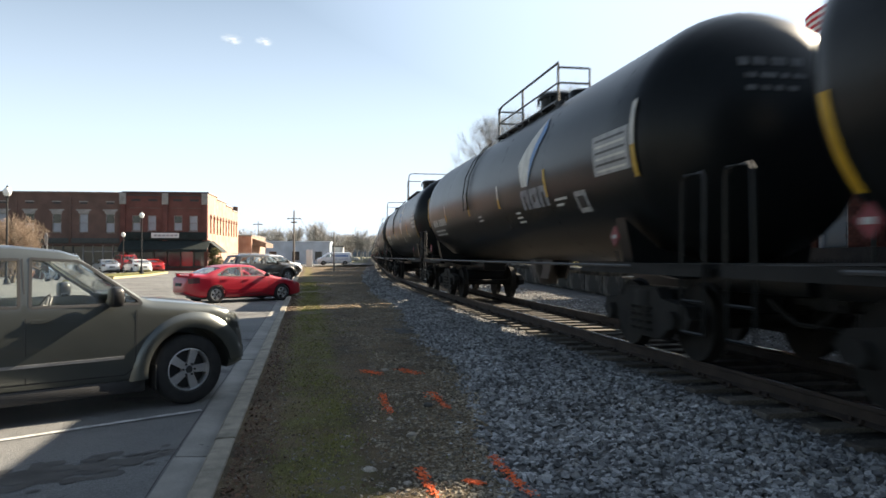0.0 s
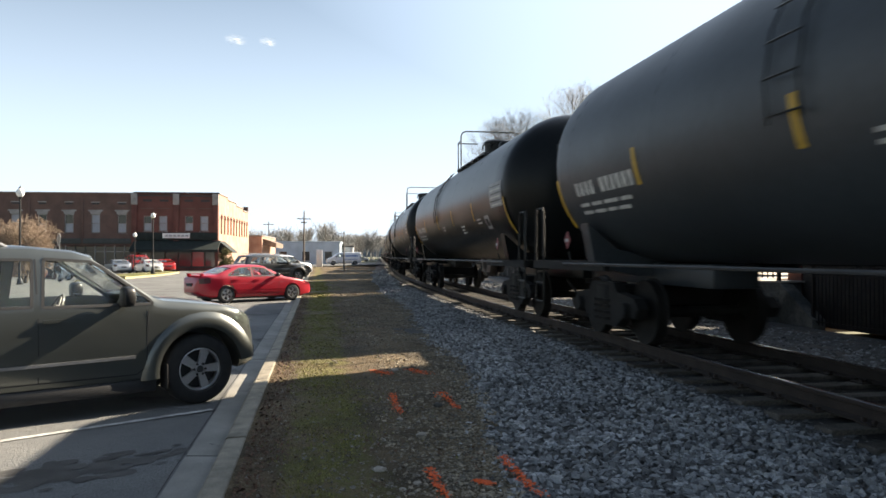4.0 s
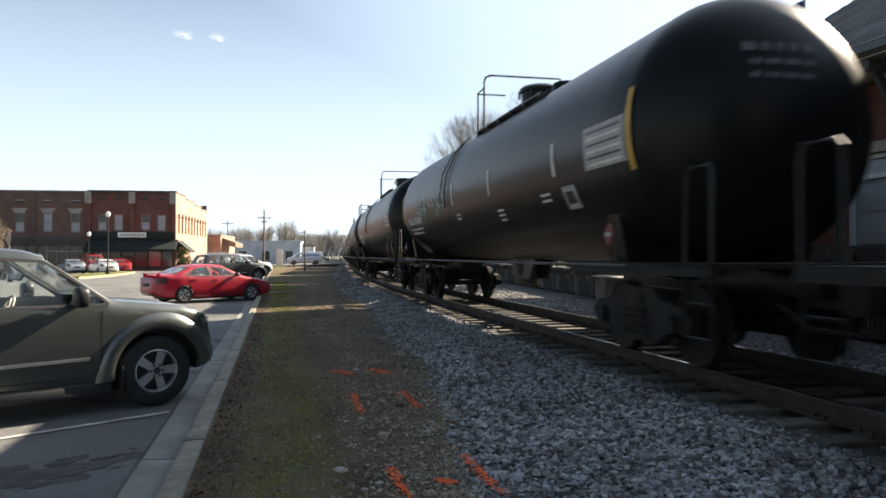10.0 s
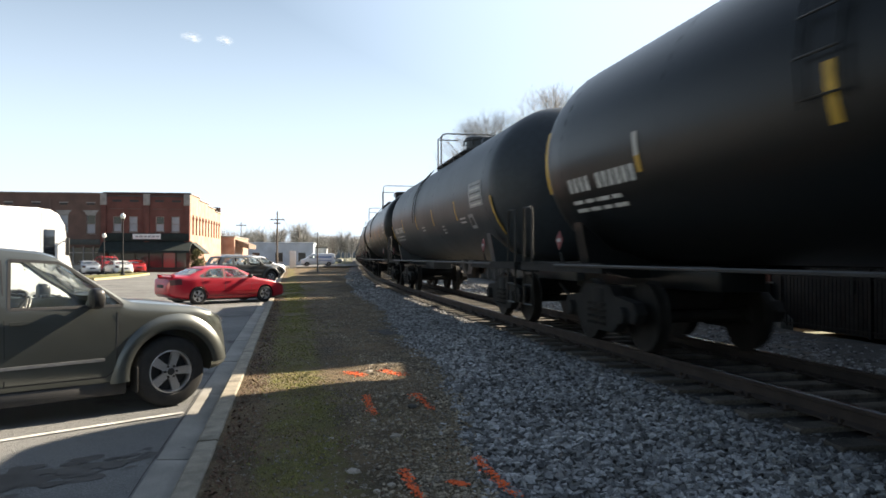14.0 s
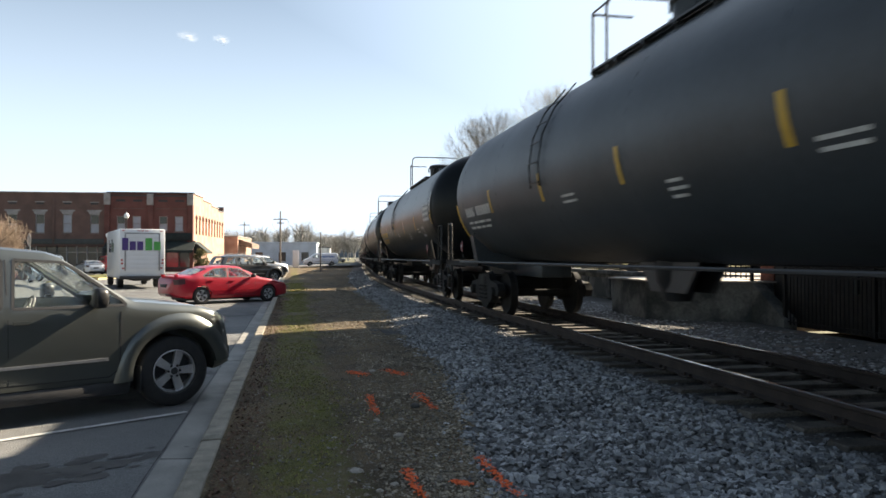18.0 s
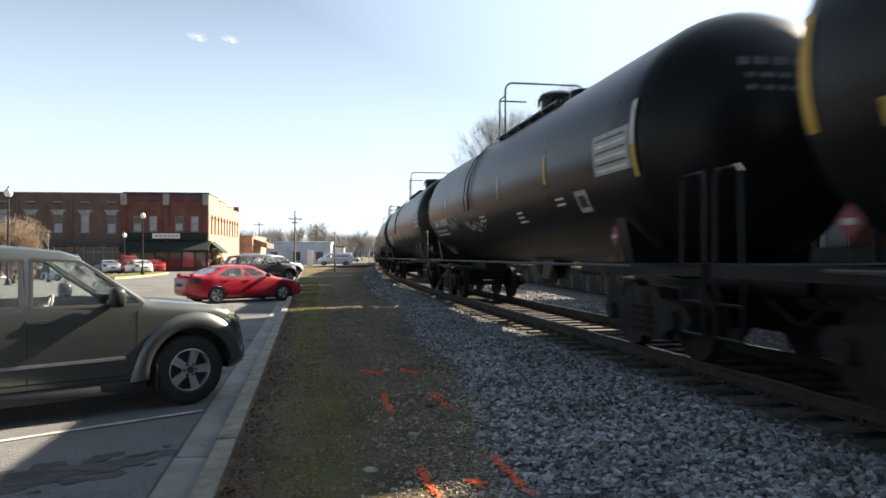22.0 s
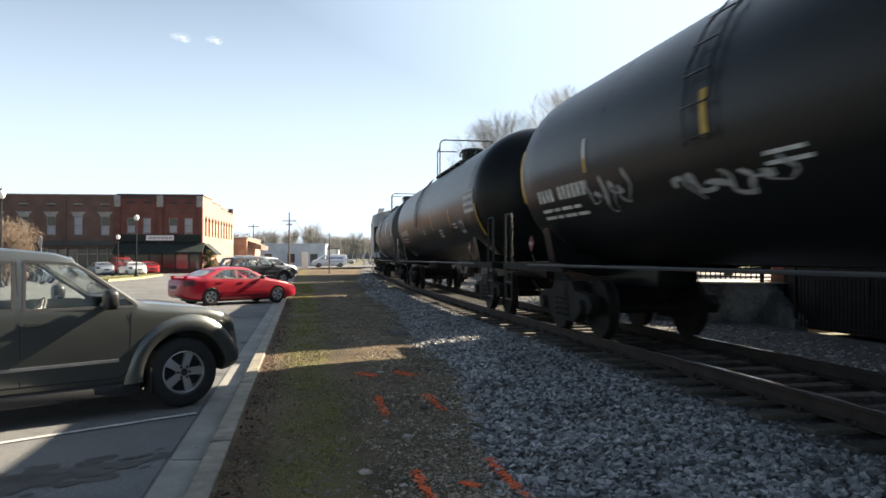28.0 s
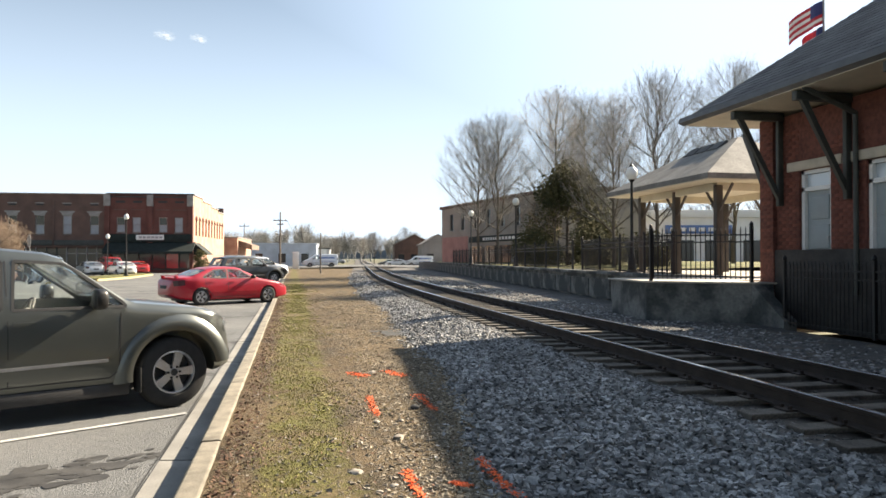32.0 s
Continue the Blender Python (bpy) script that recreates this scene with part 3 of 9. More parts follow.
# where the trailing shoulder of each tank stands at the start, along the track
SHOULDERS = [-14.3, 4.7, 23.4, 42.35, 61.6, 80.4, 99.3, 118.6, 137.8, 157.2, 176.2, 195.7, 214.6, 233.6, 252.6, 271.3, 290.1, 308.9, 328.4, 347.5, 366.5, 385.5, 404.0, 422.3, 441.2, 459.6, 478.2, 496.7, 515.8, 534.4]
HALF = 8.45
TANK_R, TANK_Z = 1.56, 2.72
M["tank_black"] = mat("tank_black", (0.007, 0.0088, 0.0098), 0.33, var=0.35, scale=0.5, fine=0.12, fscale=14, bump=0.08, bdist=0.01, col2=(0.01, 0.011, 0.0115), spec=0.16)
M["tank_grey"] = mat("tank_dull_black", (0.04, 0.049, 0.057), 0.45, var=0.3, scale=0.5, fine=0.12, fscale=10, bump=0.08, bdist=0.01, spec=0.35)
M["dull_steel"] = mat("dull_steel", (0.06, 0.062, 0.065), 0.5, 0.3, var=0.3, scale=4)
M["grab"] = mat("dark_pipe", (0.014, 0.0145, 0.015), 0.5, 0.2, var=0.3, scale=4)
M["truck"] = mat("truck_iron", (0.008, 0.0075, 0.007), 0.9, 0.0, var=0.4, scale=3, fine=0.3, fscale=30)
M["wheel"] = mat("wheel_steel", (0.011, 0.01, 0.009), 0.75, 0.1, var=0.4, scale=5, spec=0.3)
M["yellow"] = mat("reflective_yellow", (0.62, 0.36, 0.03), 0.5, var=0.25, scale=6)
M["silver"] = mat("reflective_white", (0.62, 0.6, 0.55), 0.5, var=0.25, scale=6)
M["letter"] = mat("stencil_white", (0.6, 0.6, 0.58), 0.6, var=0.4, scale=8)
M["letter_y"] = mat("stencil_yellow", (0.55, 0.33, 0.05), 0.6, var=0.4, scale=8)
M["red"] = mat("placard_red", (0.2, 0.02, 0.03), 0.6, var=0.2, scale=8)
M["leaf_blue"] = mat("mark_blue", (0.1, 0.25, 0.5), 0.5, var=0.2, scale=6)
M["teal"] = mat("spray_teal", (0.2, 0.45, 0.42), 0.6, var=0.3, scale=6)
M["panel"] = mat("label_panel", (0.36, 0.36, 0.36), 0.6, var=0.3, scale=6)
M["faded"] = mat("faded_lettering", (0.24, 0.25, 0.28), 0.6, var=0.4, scale=8)
M["grimed"] = mat("grimed_lettering", (0.1, 0.105, 0.11), 0.7, var=0.4, scale=6)
M["lime"] = mat("label_lime", (0.5, 0.6, 0.12), 0.6, var=0.3, scale=6)


def skin(y, a, lift=0.008):
    """A point of the tank's left side: y along the car, a the angle above its widest line."""
    r, a = TANK_R + lift, a - 0.28
    return (-r * math.cos(a), y, TANK_Z + r * math.sin(a))


def decal(bm, y0, y1, a0, a1, slant=0.0, lift=0.008, n=6):
    """A patch lying on the tank's side."""
    rows = []
    for k in range(n + 1):
        a = a0 + (a1 - a0) * k / n
        s = slant * k / n
        rows.append([bm.verts.new(skin(y0 + s, a, lift)), bm.verts.new(skin(y1 + s, a, lift))])
    for p, q in zip(rows, rows[1:]):
        bm.faces.new((p[0], p[1], q[1], q[0]))
    return bm


def scribble(bm, y0, a0, w, h, seed, wide=0.05):
    """One looping sprayed line, like joined-up rounded letters."""
    r = random.Random(seed)
    n, loops = 150, r.choice((4, 5, 6))
    k1, k2, k3 = r.uniform(0, 6), r.uniform(0, 6), r.uniform(0.35, 0.6)
    pts = []
    for k in range(n + 1):
        t = k / n
        u = math.tau * loops * t
        tall = 0.55 + 0.45 * math.sin(u * 0.37 + k2)
        pts.append(Vector((y0 + w * t + w / loops * k3 * math.sin(u + k1) + 0.04 * math.sin(3.1 * u), (a0 + h * (0.5 + 0.5 * tall * math.cos(u * 1.02 + 0.6 * math.sin(0.5 * u + k1)))) * TANK_R)))
    last = None
    for k in range(n + 1):
        d = pts[min(n, k + 1)] - pts[max(0, k - 1)]
        q = Vector((-d.y, d.x)).normalized() * wide * (0.6 + 0.4 * math.sin(k * 0.21 + k2)) / 2
        a, b = pts[k] + q, pts[k] - q
        row = bm.verts.new(skin(a.x, a.y / TANK_R, 0.012)), bm.verts.new(skin(b.x, b.y / TANK_R, 0.012))
        if last:
            bm.faces.new((last[0], last[1], row[1], row[0]))
        last = row
    return bm


def tank_mesh(half):
    bm = bmesh.new()
    prof = [(0.02, -half)]
    for k in range(1, 9):
        a = k / 8 * math.pi / 2
        prof.append((TANK_R * math.sin(a) ** 0.85, -half + 0.85 * (1 - math.cos(a))))
    for y in np.linspace(-half + 1.6, half - 1.6, 9):
        prof.append((TANK_R, float(y)))
    for k in range(8, 0, -1):
        a = k / 8 * math.pi / 2
        prof.append((TANK_R * math.sin(a) ** 0.85, half - 0.85 * (1 - math.cos(a))))
    prof.append((0.02, half))
    lathe(bm, prof, (0, 0, TANK_Z), "y", 48)
    return bm


def seam_mesh():
    """A weld bead round the tank."""
    bm = bmesh.new()
    lathe(bm, [(TANK_R - 0.01, -0.02), (TANK_R + 0.002, -0.01), (TANK_R + 0.002, 0.01), (TANK_R - 0.01, 0.02)], (0, 0, TANK_Z), "y", 40, False)
    return bm


def rung_mesh():
    return rod(bmesh.new(), [(0, -0.225, 0), (0, 0.225, 0)], 0.011)


def truck_parts(parent, y):
    """A two-axle truck: side frames, bolster, springs and wheels."""
    for sx in (-1, 1):
        bm = bmesh.new()
        prism(bm, [(-1.25, 0.52), (-1.12, 0.66), (-0.55, 0.72), (-0.42, 0.86), (0.42, 0.86), (0.55, 0.72), (1.12, 0.66), (1.25, 0.52), (1.15, 0.38), (0.8, 0.42), (0.5, 0.22), (-0.5, 0.22), (-0.8, 0.42), (-1.15, 0.38)], "x", sx * 1.0 - 0.08, sx * 1.0 + 0.08)
        bmesh.ops.translate(bm, verts=bm.verts, vec=(0, y, 0))
        for dy in (-0.89, 0.89):
            cyl(bm, (sx * 1.0, y + dy, 0.48), (sx * 1.16, y + dy, 0.48), 0.13, 0.11, 12)
        frame_ob = part("side_frame", bm, M["truck"], parent)
        sp = bmesh.new()
        for dy in (-0.2, 0.0, 0.2):
            for k in range(4):
                cyl(sp, (sx * 1.06, y + dy, 0.3 + 0.09 * k), (sx * 1.06, y + dy, 0.34 + 0.09 * k), 0.09, 0.09, 10)
        part("spring_nest", sp, M["wheel"], frame_ob)
    bm = bmesh.new()
    box(bm, -1.1, 1.1, y - 0.2, y + 0.2, 0.5, 0.82, 0.03)
    part("bolster", bm, M["truck"], parent)
    for dy in (-0.89, 0.89):
        bm = bmesh.new()
        for sx in (-1, 1):
            lathe(bm, [(0.08, sx * 0.83), (0.2, sx * 0.83), (0.4, sx * 0.80), (0.455, sx * 0.82), (0.457, sx * 0.70), (0.485, sx * 0.685), (0.485, sx * 0.67), (0.39, sx * 0.68), (0.15, sx * 0.72), (0.08, sx * 0.66)], (0, y + dy, 0.457), "x", 28)
        cyl(bm, (-0.85, y + dy, 0.457), (0.85, y + dy, 0.457), 0.08, 0.08, 12)
        part("wheelset", bm, M["wheel"], parent, "steel wheels on their axle")


def coupler(parent, y, s):
    bm = bmesh.new()
    box(bm, -0.12, 0.12, min(y, y + s * 0.75), max(y, y + s * 0.75), 0.72, 0.98, 0.02)
    box(bm, -0.2, 0.16, min(y + s * 0.6, y + s * 0.95), max(y + s * 0.6, y + s * 0.95), 0.68, 1.02, 0.05)
    rod(bm, [(-0.5, y + s * 0.1, 0.78), (-0.45, y + s * 0.5, 0.55), (-0.1, y + s * 0.9, 0.5)], 0.025)
    part("coupler", bm, M["truck"], parent)


def tank_car(label, tone="tank_black", half=HALF, stripes="yellow", mark="", spray=(), lime_at=(-7.5, -6.5, -0.14, 0.02), letters="letter", panel_at=7.05, seed=0, stripe_y=(-4.3, -1.2, 1.7, 4.8), stripe_a=(-0.1, 0.2), end_a=(-0.05, 0.55), hoop=True):
    """A tank car about its middle, at the height of the rail's top; its left side faces the lot."""
    car = thing("tank_car", None, label, "tank car", "tank cars of the train")
    shell = part("tank", tank_mesh(half), M[tone], car)
    bead = None
    for y in np.linspace(-half + 1.3, half - 1.3, 6):
        o = part("weld_seam", bead or seam_mesh(), M[tone], shell)
        bead = o.data
        o.matrix_basis = pose(0, float(y), 0)
    # underframe stubs and saddles at the ends
    for s in (-1, 1):
        bm = bmesh.new()
        box(bm, -0.33, 0.33, min(s * (half - 3.4), s * (half + 0.75)), max(s * (half - 3.4), s * (half + 0.75)), 0.82, 1.14, 0.02)
        prism(bm, [(-1.25, 1.1), (-0.6, 0.95), (0.6, 0.95), (1.25, 1.1), (1.38, 1.75), (0.9, 1.35), (0, 1.2), (-0.9, 1.35), (-1.38, 1.75)], "y", s * (half - 1.65), s * (half - 1.35))
        part("stub_sill", bm, M[tone], car)
        bm = bmesh.new()
        box(bm, -1.5, 1.5, min(s * (half - 0.35), s * (half + 0.75)), max(s * (half - 0.35), s * (half + 0.75)), 1.12, 1.17, 0.0)
        box(bm, -1.5, -1.42, min(s * (half - 2.6), s * (half + 0.75)), max(s * (half - 2.6), s * (half + 0.75)), 1.04, 1.17)
        box(bm, 1.42, 1.5, min(s * (half - 2.6), s * (half + 0.75)), max(s * (half - 2.6), s * (half + 0.75)), 1.04, 1.17)
        part("end_platform", bm, M["truck"], car)
        for x in (-1.46, 1.46):
            bm = bmesh.new()
            tube(bm, [(x, s * (half + 0.72), 1.15), (x, s * (half + 0.72), 2.02), (x, s * (half + 0.68), 2.1), (x, s * (half + 0.34), 2.1), (x, s * (half + 0.28), 2.04), (x, s * (half + 0.26), 1.15)], 0.022)
            part("end_railing", bm, M["grab"], car, "bent steel grab rail")
            stirrup = part("sill_step", rod(bmesh.new(), [(x, s * (half + 0.7), 1.1), (x, s * (half + 0.7), 0.45), (x, s * (half + 0.25), 0.45), (x, s * (half + 0.25), 1.1)], 0.018), M["tank_black"], car)
            part("tread", rod(bmesh.new(), [(x, s * (half + 0.7), 0.78), (x, s * (half + 0.25), 0.78)], 0.018), M["tank_black"], stirrup)
        coupler(car, s * (half + 0.25), s)
        truck_parts(car, s * (half - 1.5))
    # handrails along the flanks
    for sx in (-1, 1):
        bm = bmesh.new()
        rod(bm, [(sx * 1.5, -half + 0.9, 1.13), (sx * 1.5, half - 0.9, 1.13)], 0.022)
        part("side_handrail", bm, M["dull_steel"], car)
    # top platform with its railing, manway and valves
    top, deck = TANK_Z + TANK_R, TANK_Z + TANK_R - 0.33
    y0, y1, px = -3.3, 0.9, 0.95
    for sx in (-1, 1):
        bm = bmesh.new()
        for x in (0.68, 0.77, 0.86, 0.95):
            box(bm, sx * x - 0.035, sx * x + 0.035, y0, y1, deck + 0.1, deck + 0.13)
        for k in range(6):
            y = y0 + 0.05 + (y1 - y0 - 0.1) * k / 5
            box(bm, min(sx * 0.62, sx * 1.0), max(sx * 0.62, sx * 1.0), y - 0.03, y + 0.03, deck + 0.05, deck + 0.1)
            rod(bm, [(sx * px, y, deck + 0.08), (sx * px, y, deck - 0.1)], 0.025)
        part("top_platform", bm, M["black"], car)
        bm = bmesh.new()
        h = 0.8 if not hoop else 1.1 if tone == "tank_grey" else 1.3
        if hoop:
            back = y1 - 0.5
            tube(bm, [(sx * px, y1, deck), (sx * px, y1, deck + 1.0), (sx * px, back, deck + 1.0)], 0.022)
            tube(bm, [(sx * px, back, deck), (sx * px, back, deck + h - 0.16), (sx * (px - 0.04), back, deck + h - 0.05), (sx * (px - 0.15), back, deck + h), (0.0, back, deck + h)], 0.022)
            rod(bm, [(sx * px, y1, deck + 0.98), (sx * 0.3, y1, deck + 0.98)], 0.018)
        else:
            for y in (y0, -1.05, y1):
                rod(bm, [(sx * px, y, deck), (sx * px, y, deck + h)], 0.024)
            rod(bm, [(sx * px, y1, deck + h * 0.9), (sx * px, y1 - 0.25, deck + h), (sx * px, y0, deck + h)], 0.024)
            rod(bm, [(sx * px, y0, deck + h * 0.55), (sx * px, y1, deck + h * 0.55)], 0.02)
            for y in (y0, y1):
                for z in (h * 0.9, h * 0.55):
                    rod(bm, [(sx * px, y, deck + z), (sx * 0.35, y, deck + z)], 0.02)
                rod(bm, [(sx * 0.35, y, deck + 0.3), (sx * 0.35, y, deck + h * 0.9)], 0.02)
        part("top_railing", bm, M["dull_steel"], car, "thin steel safety railing")
    bm = bmesh.new()
    lathe(bm, [(0.38, -0.1), (0.38, 0.4), (0.42, 0.41), (0.42, 0.48), (0.34, 0.54), (0.02, 0.57)], (0, -0.55, top), "z", 20)
    for a in range(6):
        cyl(bm, (0.43 * math.cos(a), -0.55 + 0.43 * math.sin(a), top + 0.26), (0.43 * math.cos(a), -0.55 + 0.43 * math.sin(a), top + 0.42), 0.025, 0.025, 6)
    part("manway", bm, M[tone], car, "round bolted manway on the crown")
    bm = bmesh.new()
    lathe(bm, [(0.3, -0.1), (0.3, 0.2), (0.26, 0.26), (0.02, 0.28)], (0, -2.1, top), "z", 20)
    part("valve_housing", bm, M[tone], car)
    bm = bmesh.new()
    lathe(bm, [(0.07, -0.05), (0.07, 0.22), (0.11, 0.24), (0.11, 0.34), (0.02, 0.36)], (0, -1.3, top - 0.02), "z", 10)
    part("vent_valve", bm, M[tone], car)
    # ladder up each flank
    for sx in (-1, 1):
        ladder = None
        for y in (1.55, 2.0):
            pts = [(sx * 1.58, y, TANK_Z - 0.35), (sx * 1.61, y, TANK_Z)] + [(sx * (TANK_R + 0.05) * math.cos(a), y, TANK_Z + (TANK_R + 0.05) * math.sin(a)) for a in (0.3, 0.6, 0.85)] + [(sx * 0.97, y, deck + 0.09)]
            rail = part("stile" if ladder else "ladder", tube(bmesh.new(), pts, 0.013), M["tank_black"], ladder or car)
            ladder = ladder or rail
        step = None
        for k in range(5):
            z = TANK_Z - 0.28 + 0.32 * k
            x = 1.58 if z < TANK_Z else (TANK_R + 0.05) * math.cos(math.asin(min(0.99, (z - TANK_Z) / (TANK_R + 0.05))))
            o = part("rung", step or rung_mesh(), M["tank_black"], ladder)
            step = o.data
            o.matrix_basis = pose(sx * (x + 0.02), 1.775, z)
    # outlet underneath
    bm = bmesh.new()
    lathe(bm, [(0.2, 0.62), (0.24, 0.8), (0.3, 0.9), (0.34, 1.25)], (0, 0.1, 0), "z", 14)
    prism(bm, [(-0.9, 1.25), (0.9, 1.25), (0.5, 0.75), (-0.5, 0.75)], "x", -0.22, -0.16)
    prism(bm, [(-0.9, 1.25), (0.9, 1.25), (0.5, 0.75), (-0.5, 0.75)], "x", 0.16, 0.22)
    part("bottom_outlet", bm, M["black"], car)
    # reflective stripes
    for i, y in enumerate((-half + 0.75, *stripe_y, half - 0.75)):
        bm = bmesh.new()
        end = i in (0, 5)
        a0, a1 = end_a if end else stripe_a
        cut = a0 + (a1 - a0) * 0.42
        decal(bm, y - 0.05, y + 0.05, a0, cut)
        low = part("reflector_stripe", bm, M["silver" if stripes == "silver" and not end else "yellow"], car)
        bm = bmesh.new()
        decal(bm, y - 0.05, y + 0.05, cut, a1)
        part("upper_band", bm, M["yellow" if stripes == "yellow" or (stripes == "mixed" and i % 2) or (end and stripes == "silver") else "silver"], low)
    # stencilled lettering: broken bars
    bm = bmesh.new()
    r = random.Random(seed)
    y = half - 1.45
    for k in range(11):
        w = 0.15
        if k == 4:
            part("stencil_lettering", bm, M[letters], car, "row of stencilled lettering bars")
            bm = bmesh.new()
        else:
            decal(bm, y - w, y - 0.02, -0.09, 0.04, n=2)
        y -= 0.19
    part("stencil_lettering", bm, M[letters], car, "row of stencilled lettering bars")
    for row in range(2):
        y = half - 1.45
        bm = bmesh.new()
        for k in range(4):
            w = r.uniform(0.25, 0.5)
            decal(bm, y - w, y, -0.2 - 0.08 * row, -0.165 - 0.08 * row, n=1)
            y -= w + 0.08
        part("small_lettering", bm, M[letters], car)
    for k, (yy, a) in enumerate(((0.9, -0.1), (-2.2, -0.16), (-4.6, -0.1))):
        for j in range(2 + k % 2):
            bm = bmesh.new()
            decal(bm, yy - r.uniform(0.3, 0.6), yy, a - 0.06 * j, a - 0.06 * j + 0.025, n=1)
            part("small_lettering", bm, M["letter"], car)
    # test panel near the leading end
    bm = bmesh.new()
    decal(bm, -panel_at - 0.55, -panel_at + 0.6, 0.03, 0.37)
    test = part("data_panel", bm, M["panel"], car, "grey stencilled data panel")
    for k in range(6):
        a = 0.055 + 0.051 * k
        bm = bmesh.new()
        decal(bm, -panel_at - 0.45, -panel_at + 0.5, a, a + 0.02, lift=0.012, n=1)
        part("data_line", bm, M["black" if k % 2 else "silver"], test)
    # small square notice, framed in white
    if seed % 4 == 3:
        bm = bmesh.new()
        decal(bm, -5.95, -5.5, -0.27, -0.05, lift=0.01)
        notice = part("notice", bm, M["panel"], car, "small square notice with a pale border")
        bm = bmesh.new()
        decal(bm, -5.87, -5.58, -0.22, -0.1, lift=0.014, n=3)
        part("notice_field", bm, M["black"], notice)
    # rows of small lettering on the leading head
    for row, (x0, x1) in enumerate(((-0.55, 0.2), (-0.5, 0.2), (-0.5, 0.15))):
        bm = bmesh.new()
        x = x0
        while x < x1:
            w = r.uniform(0.1, 0.2)
            cells = []
            for u in (x, x + w / 2, x + w):
                for v in (0.72 - 0.15 * row, 0.72 - 0.15 * row + (0.1 if row == 0 else 0.06)):
                    share = min(0.999, math.hypot(u, v) / TANK_R) ** (1 / 0.85)
                    cells.append(bm.verts.new((u, -half + 0.85 * (1 - math.sqrt(1 - share * share)) - 0.012, TANK_Z + v)))
            bm.faces.new((cells[0], cells[2], cells[3], cells[1])), bm.faces.new((cells[2], cells[4], cells[5], cells[3]))
            x += w + 0.05
        part("head_lettering", bm, M["grimed"], car)
    # hazard placards in their frames
    for y, x in ((-half + 1.3, None), (half - 1.2, None)):
        bm = bmesh.new()
        s = 0.14
        c = (-1.53, y, 1.5)
        prism(bm, [(y, c[2] - s), (y + s, c[2]), (y, c[2] + s), (y - s, c[2])], "x", -1.54, -1.53)
        p = part("placard", bm, M["red"], car, "red diamond placard")
        bm = bmesh.new()
        box(bm, -1.552, -1.545, y - 0.065, y + 0.065, 1.475, 1.525)
        part("placard_band", bm, M["panel"], p)
        bm = bmesh.new()
        rod(bm, [(-1.52, y, 1.32), (-1.46, y, 1.12)], 0.015)
        part("placard_stand", bm, M["black"], p)
    if "leaf" in mark:
        bm = bmesh.new()
        kite = lambda t, ts, us: float(np.interp(t, ts, us))
        rows, fold = [], []
        for k in range(15):
            t = k / 14
            a = 0.14 + 0.76 * t
            u0, u1 = kite(t, (0, 0.38, 1), (0.05, -0.15, 0.82)), kite(t, (0, 0.75, 1), (0.42, 1.15, 0.86))
            um = u0 + (u1 - u0) * (0.98 - 0.5 * t)
            rows.append([bm.verts.new(skin(-2.95 - u1, a, 0.009)), bm.verts.new(skin(-2.95 - u0, a, 0.009))])
            fold.append((skin(-2.95 - u1, a, 0.013), skin(-2.95 - um, a, 0.013)))
        for p, q in zip(rows, rows[1:]):
            bm.faces.new((p[0], p[1], q[1], q[0]))
        leaf = part("leaf_mark", bm, M["silver"], car, "pale leaf-shaped company mark")
        bm = bmesh.new()
        edge = [[bm.verts.new(c) for c in f] for f in fold]
        for p, q in zip(edge, edge[1:]):
            bm.faces.new((p[0], p[1], q[1], q[0]))
        part("leaf_fold", bm, M["leaf_blue"], leaf)
        for k in range(3):
            bm = bmesh.new()
            decal(bm, -2.85 - 0.52 * k - 0.44, -2.85 - 0.52 * k, -0.13, 0.1, n=3)
            block = part("company_bar", bm, M["faded"], leaf)
            bm = bmesh.new()
            decal(bm, -2.85 - 0.52 * k - 0.28, -2.85 - 0.52 * k - 0.16, -0.13 if k != 1 else -0.06, 0.03, lift=0.012, n=2)
            part("bar_gap", bm, M[tone], block)
    if "lime" in mark:
        bm = bmesh.new()
        decal(bm, *lime_at)
        part("lime_panel", bm, M["lime"], car, "pale lime painted panel")
    if mark == "diamond":
        bm = bmesh.new()
        rows = []
        for k in range(9):
            t = k / 8
            w = 0.75 * (1 - abs(2 * t - 1)) + 0.01
            rows.append([bm.verts.new(skin(-1.8 - w, -0.05 + 0.9 * t)), bm.verts.new(skin(-1.8 + w, -0.05 + 0.9 * t))])
        for p, q in zip(rows, rows[1:]):
            bm.faces.new((p[0], p[1], q[1], q[0]))
        dm = part("diamond_mark", bm, M["silver"], car, "pale diamond company mark")
        bm = bmesh.new()
        for yy in (-2.1, -1.75):
            for a in (0.32, 0.48):
                decal(bm, yy, yy + 0.25, a - 0.03, a + 0.08, lift=0.013, n=2)
        part("diamond_device", bm, M["leaf_blue"], dm)
    for k, (yy, a, w, hh, colour) in enumerate(spray):
        bm = bmesh.new()
        scribble(bm, yy, a, w, hh, seed + k + 1, 0.07)
        part("graffiti", bm, M[colour], car, "loose sprayed scrawl")
    return car


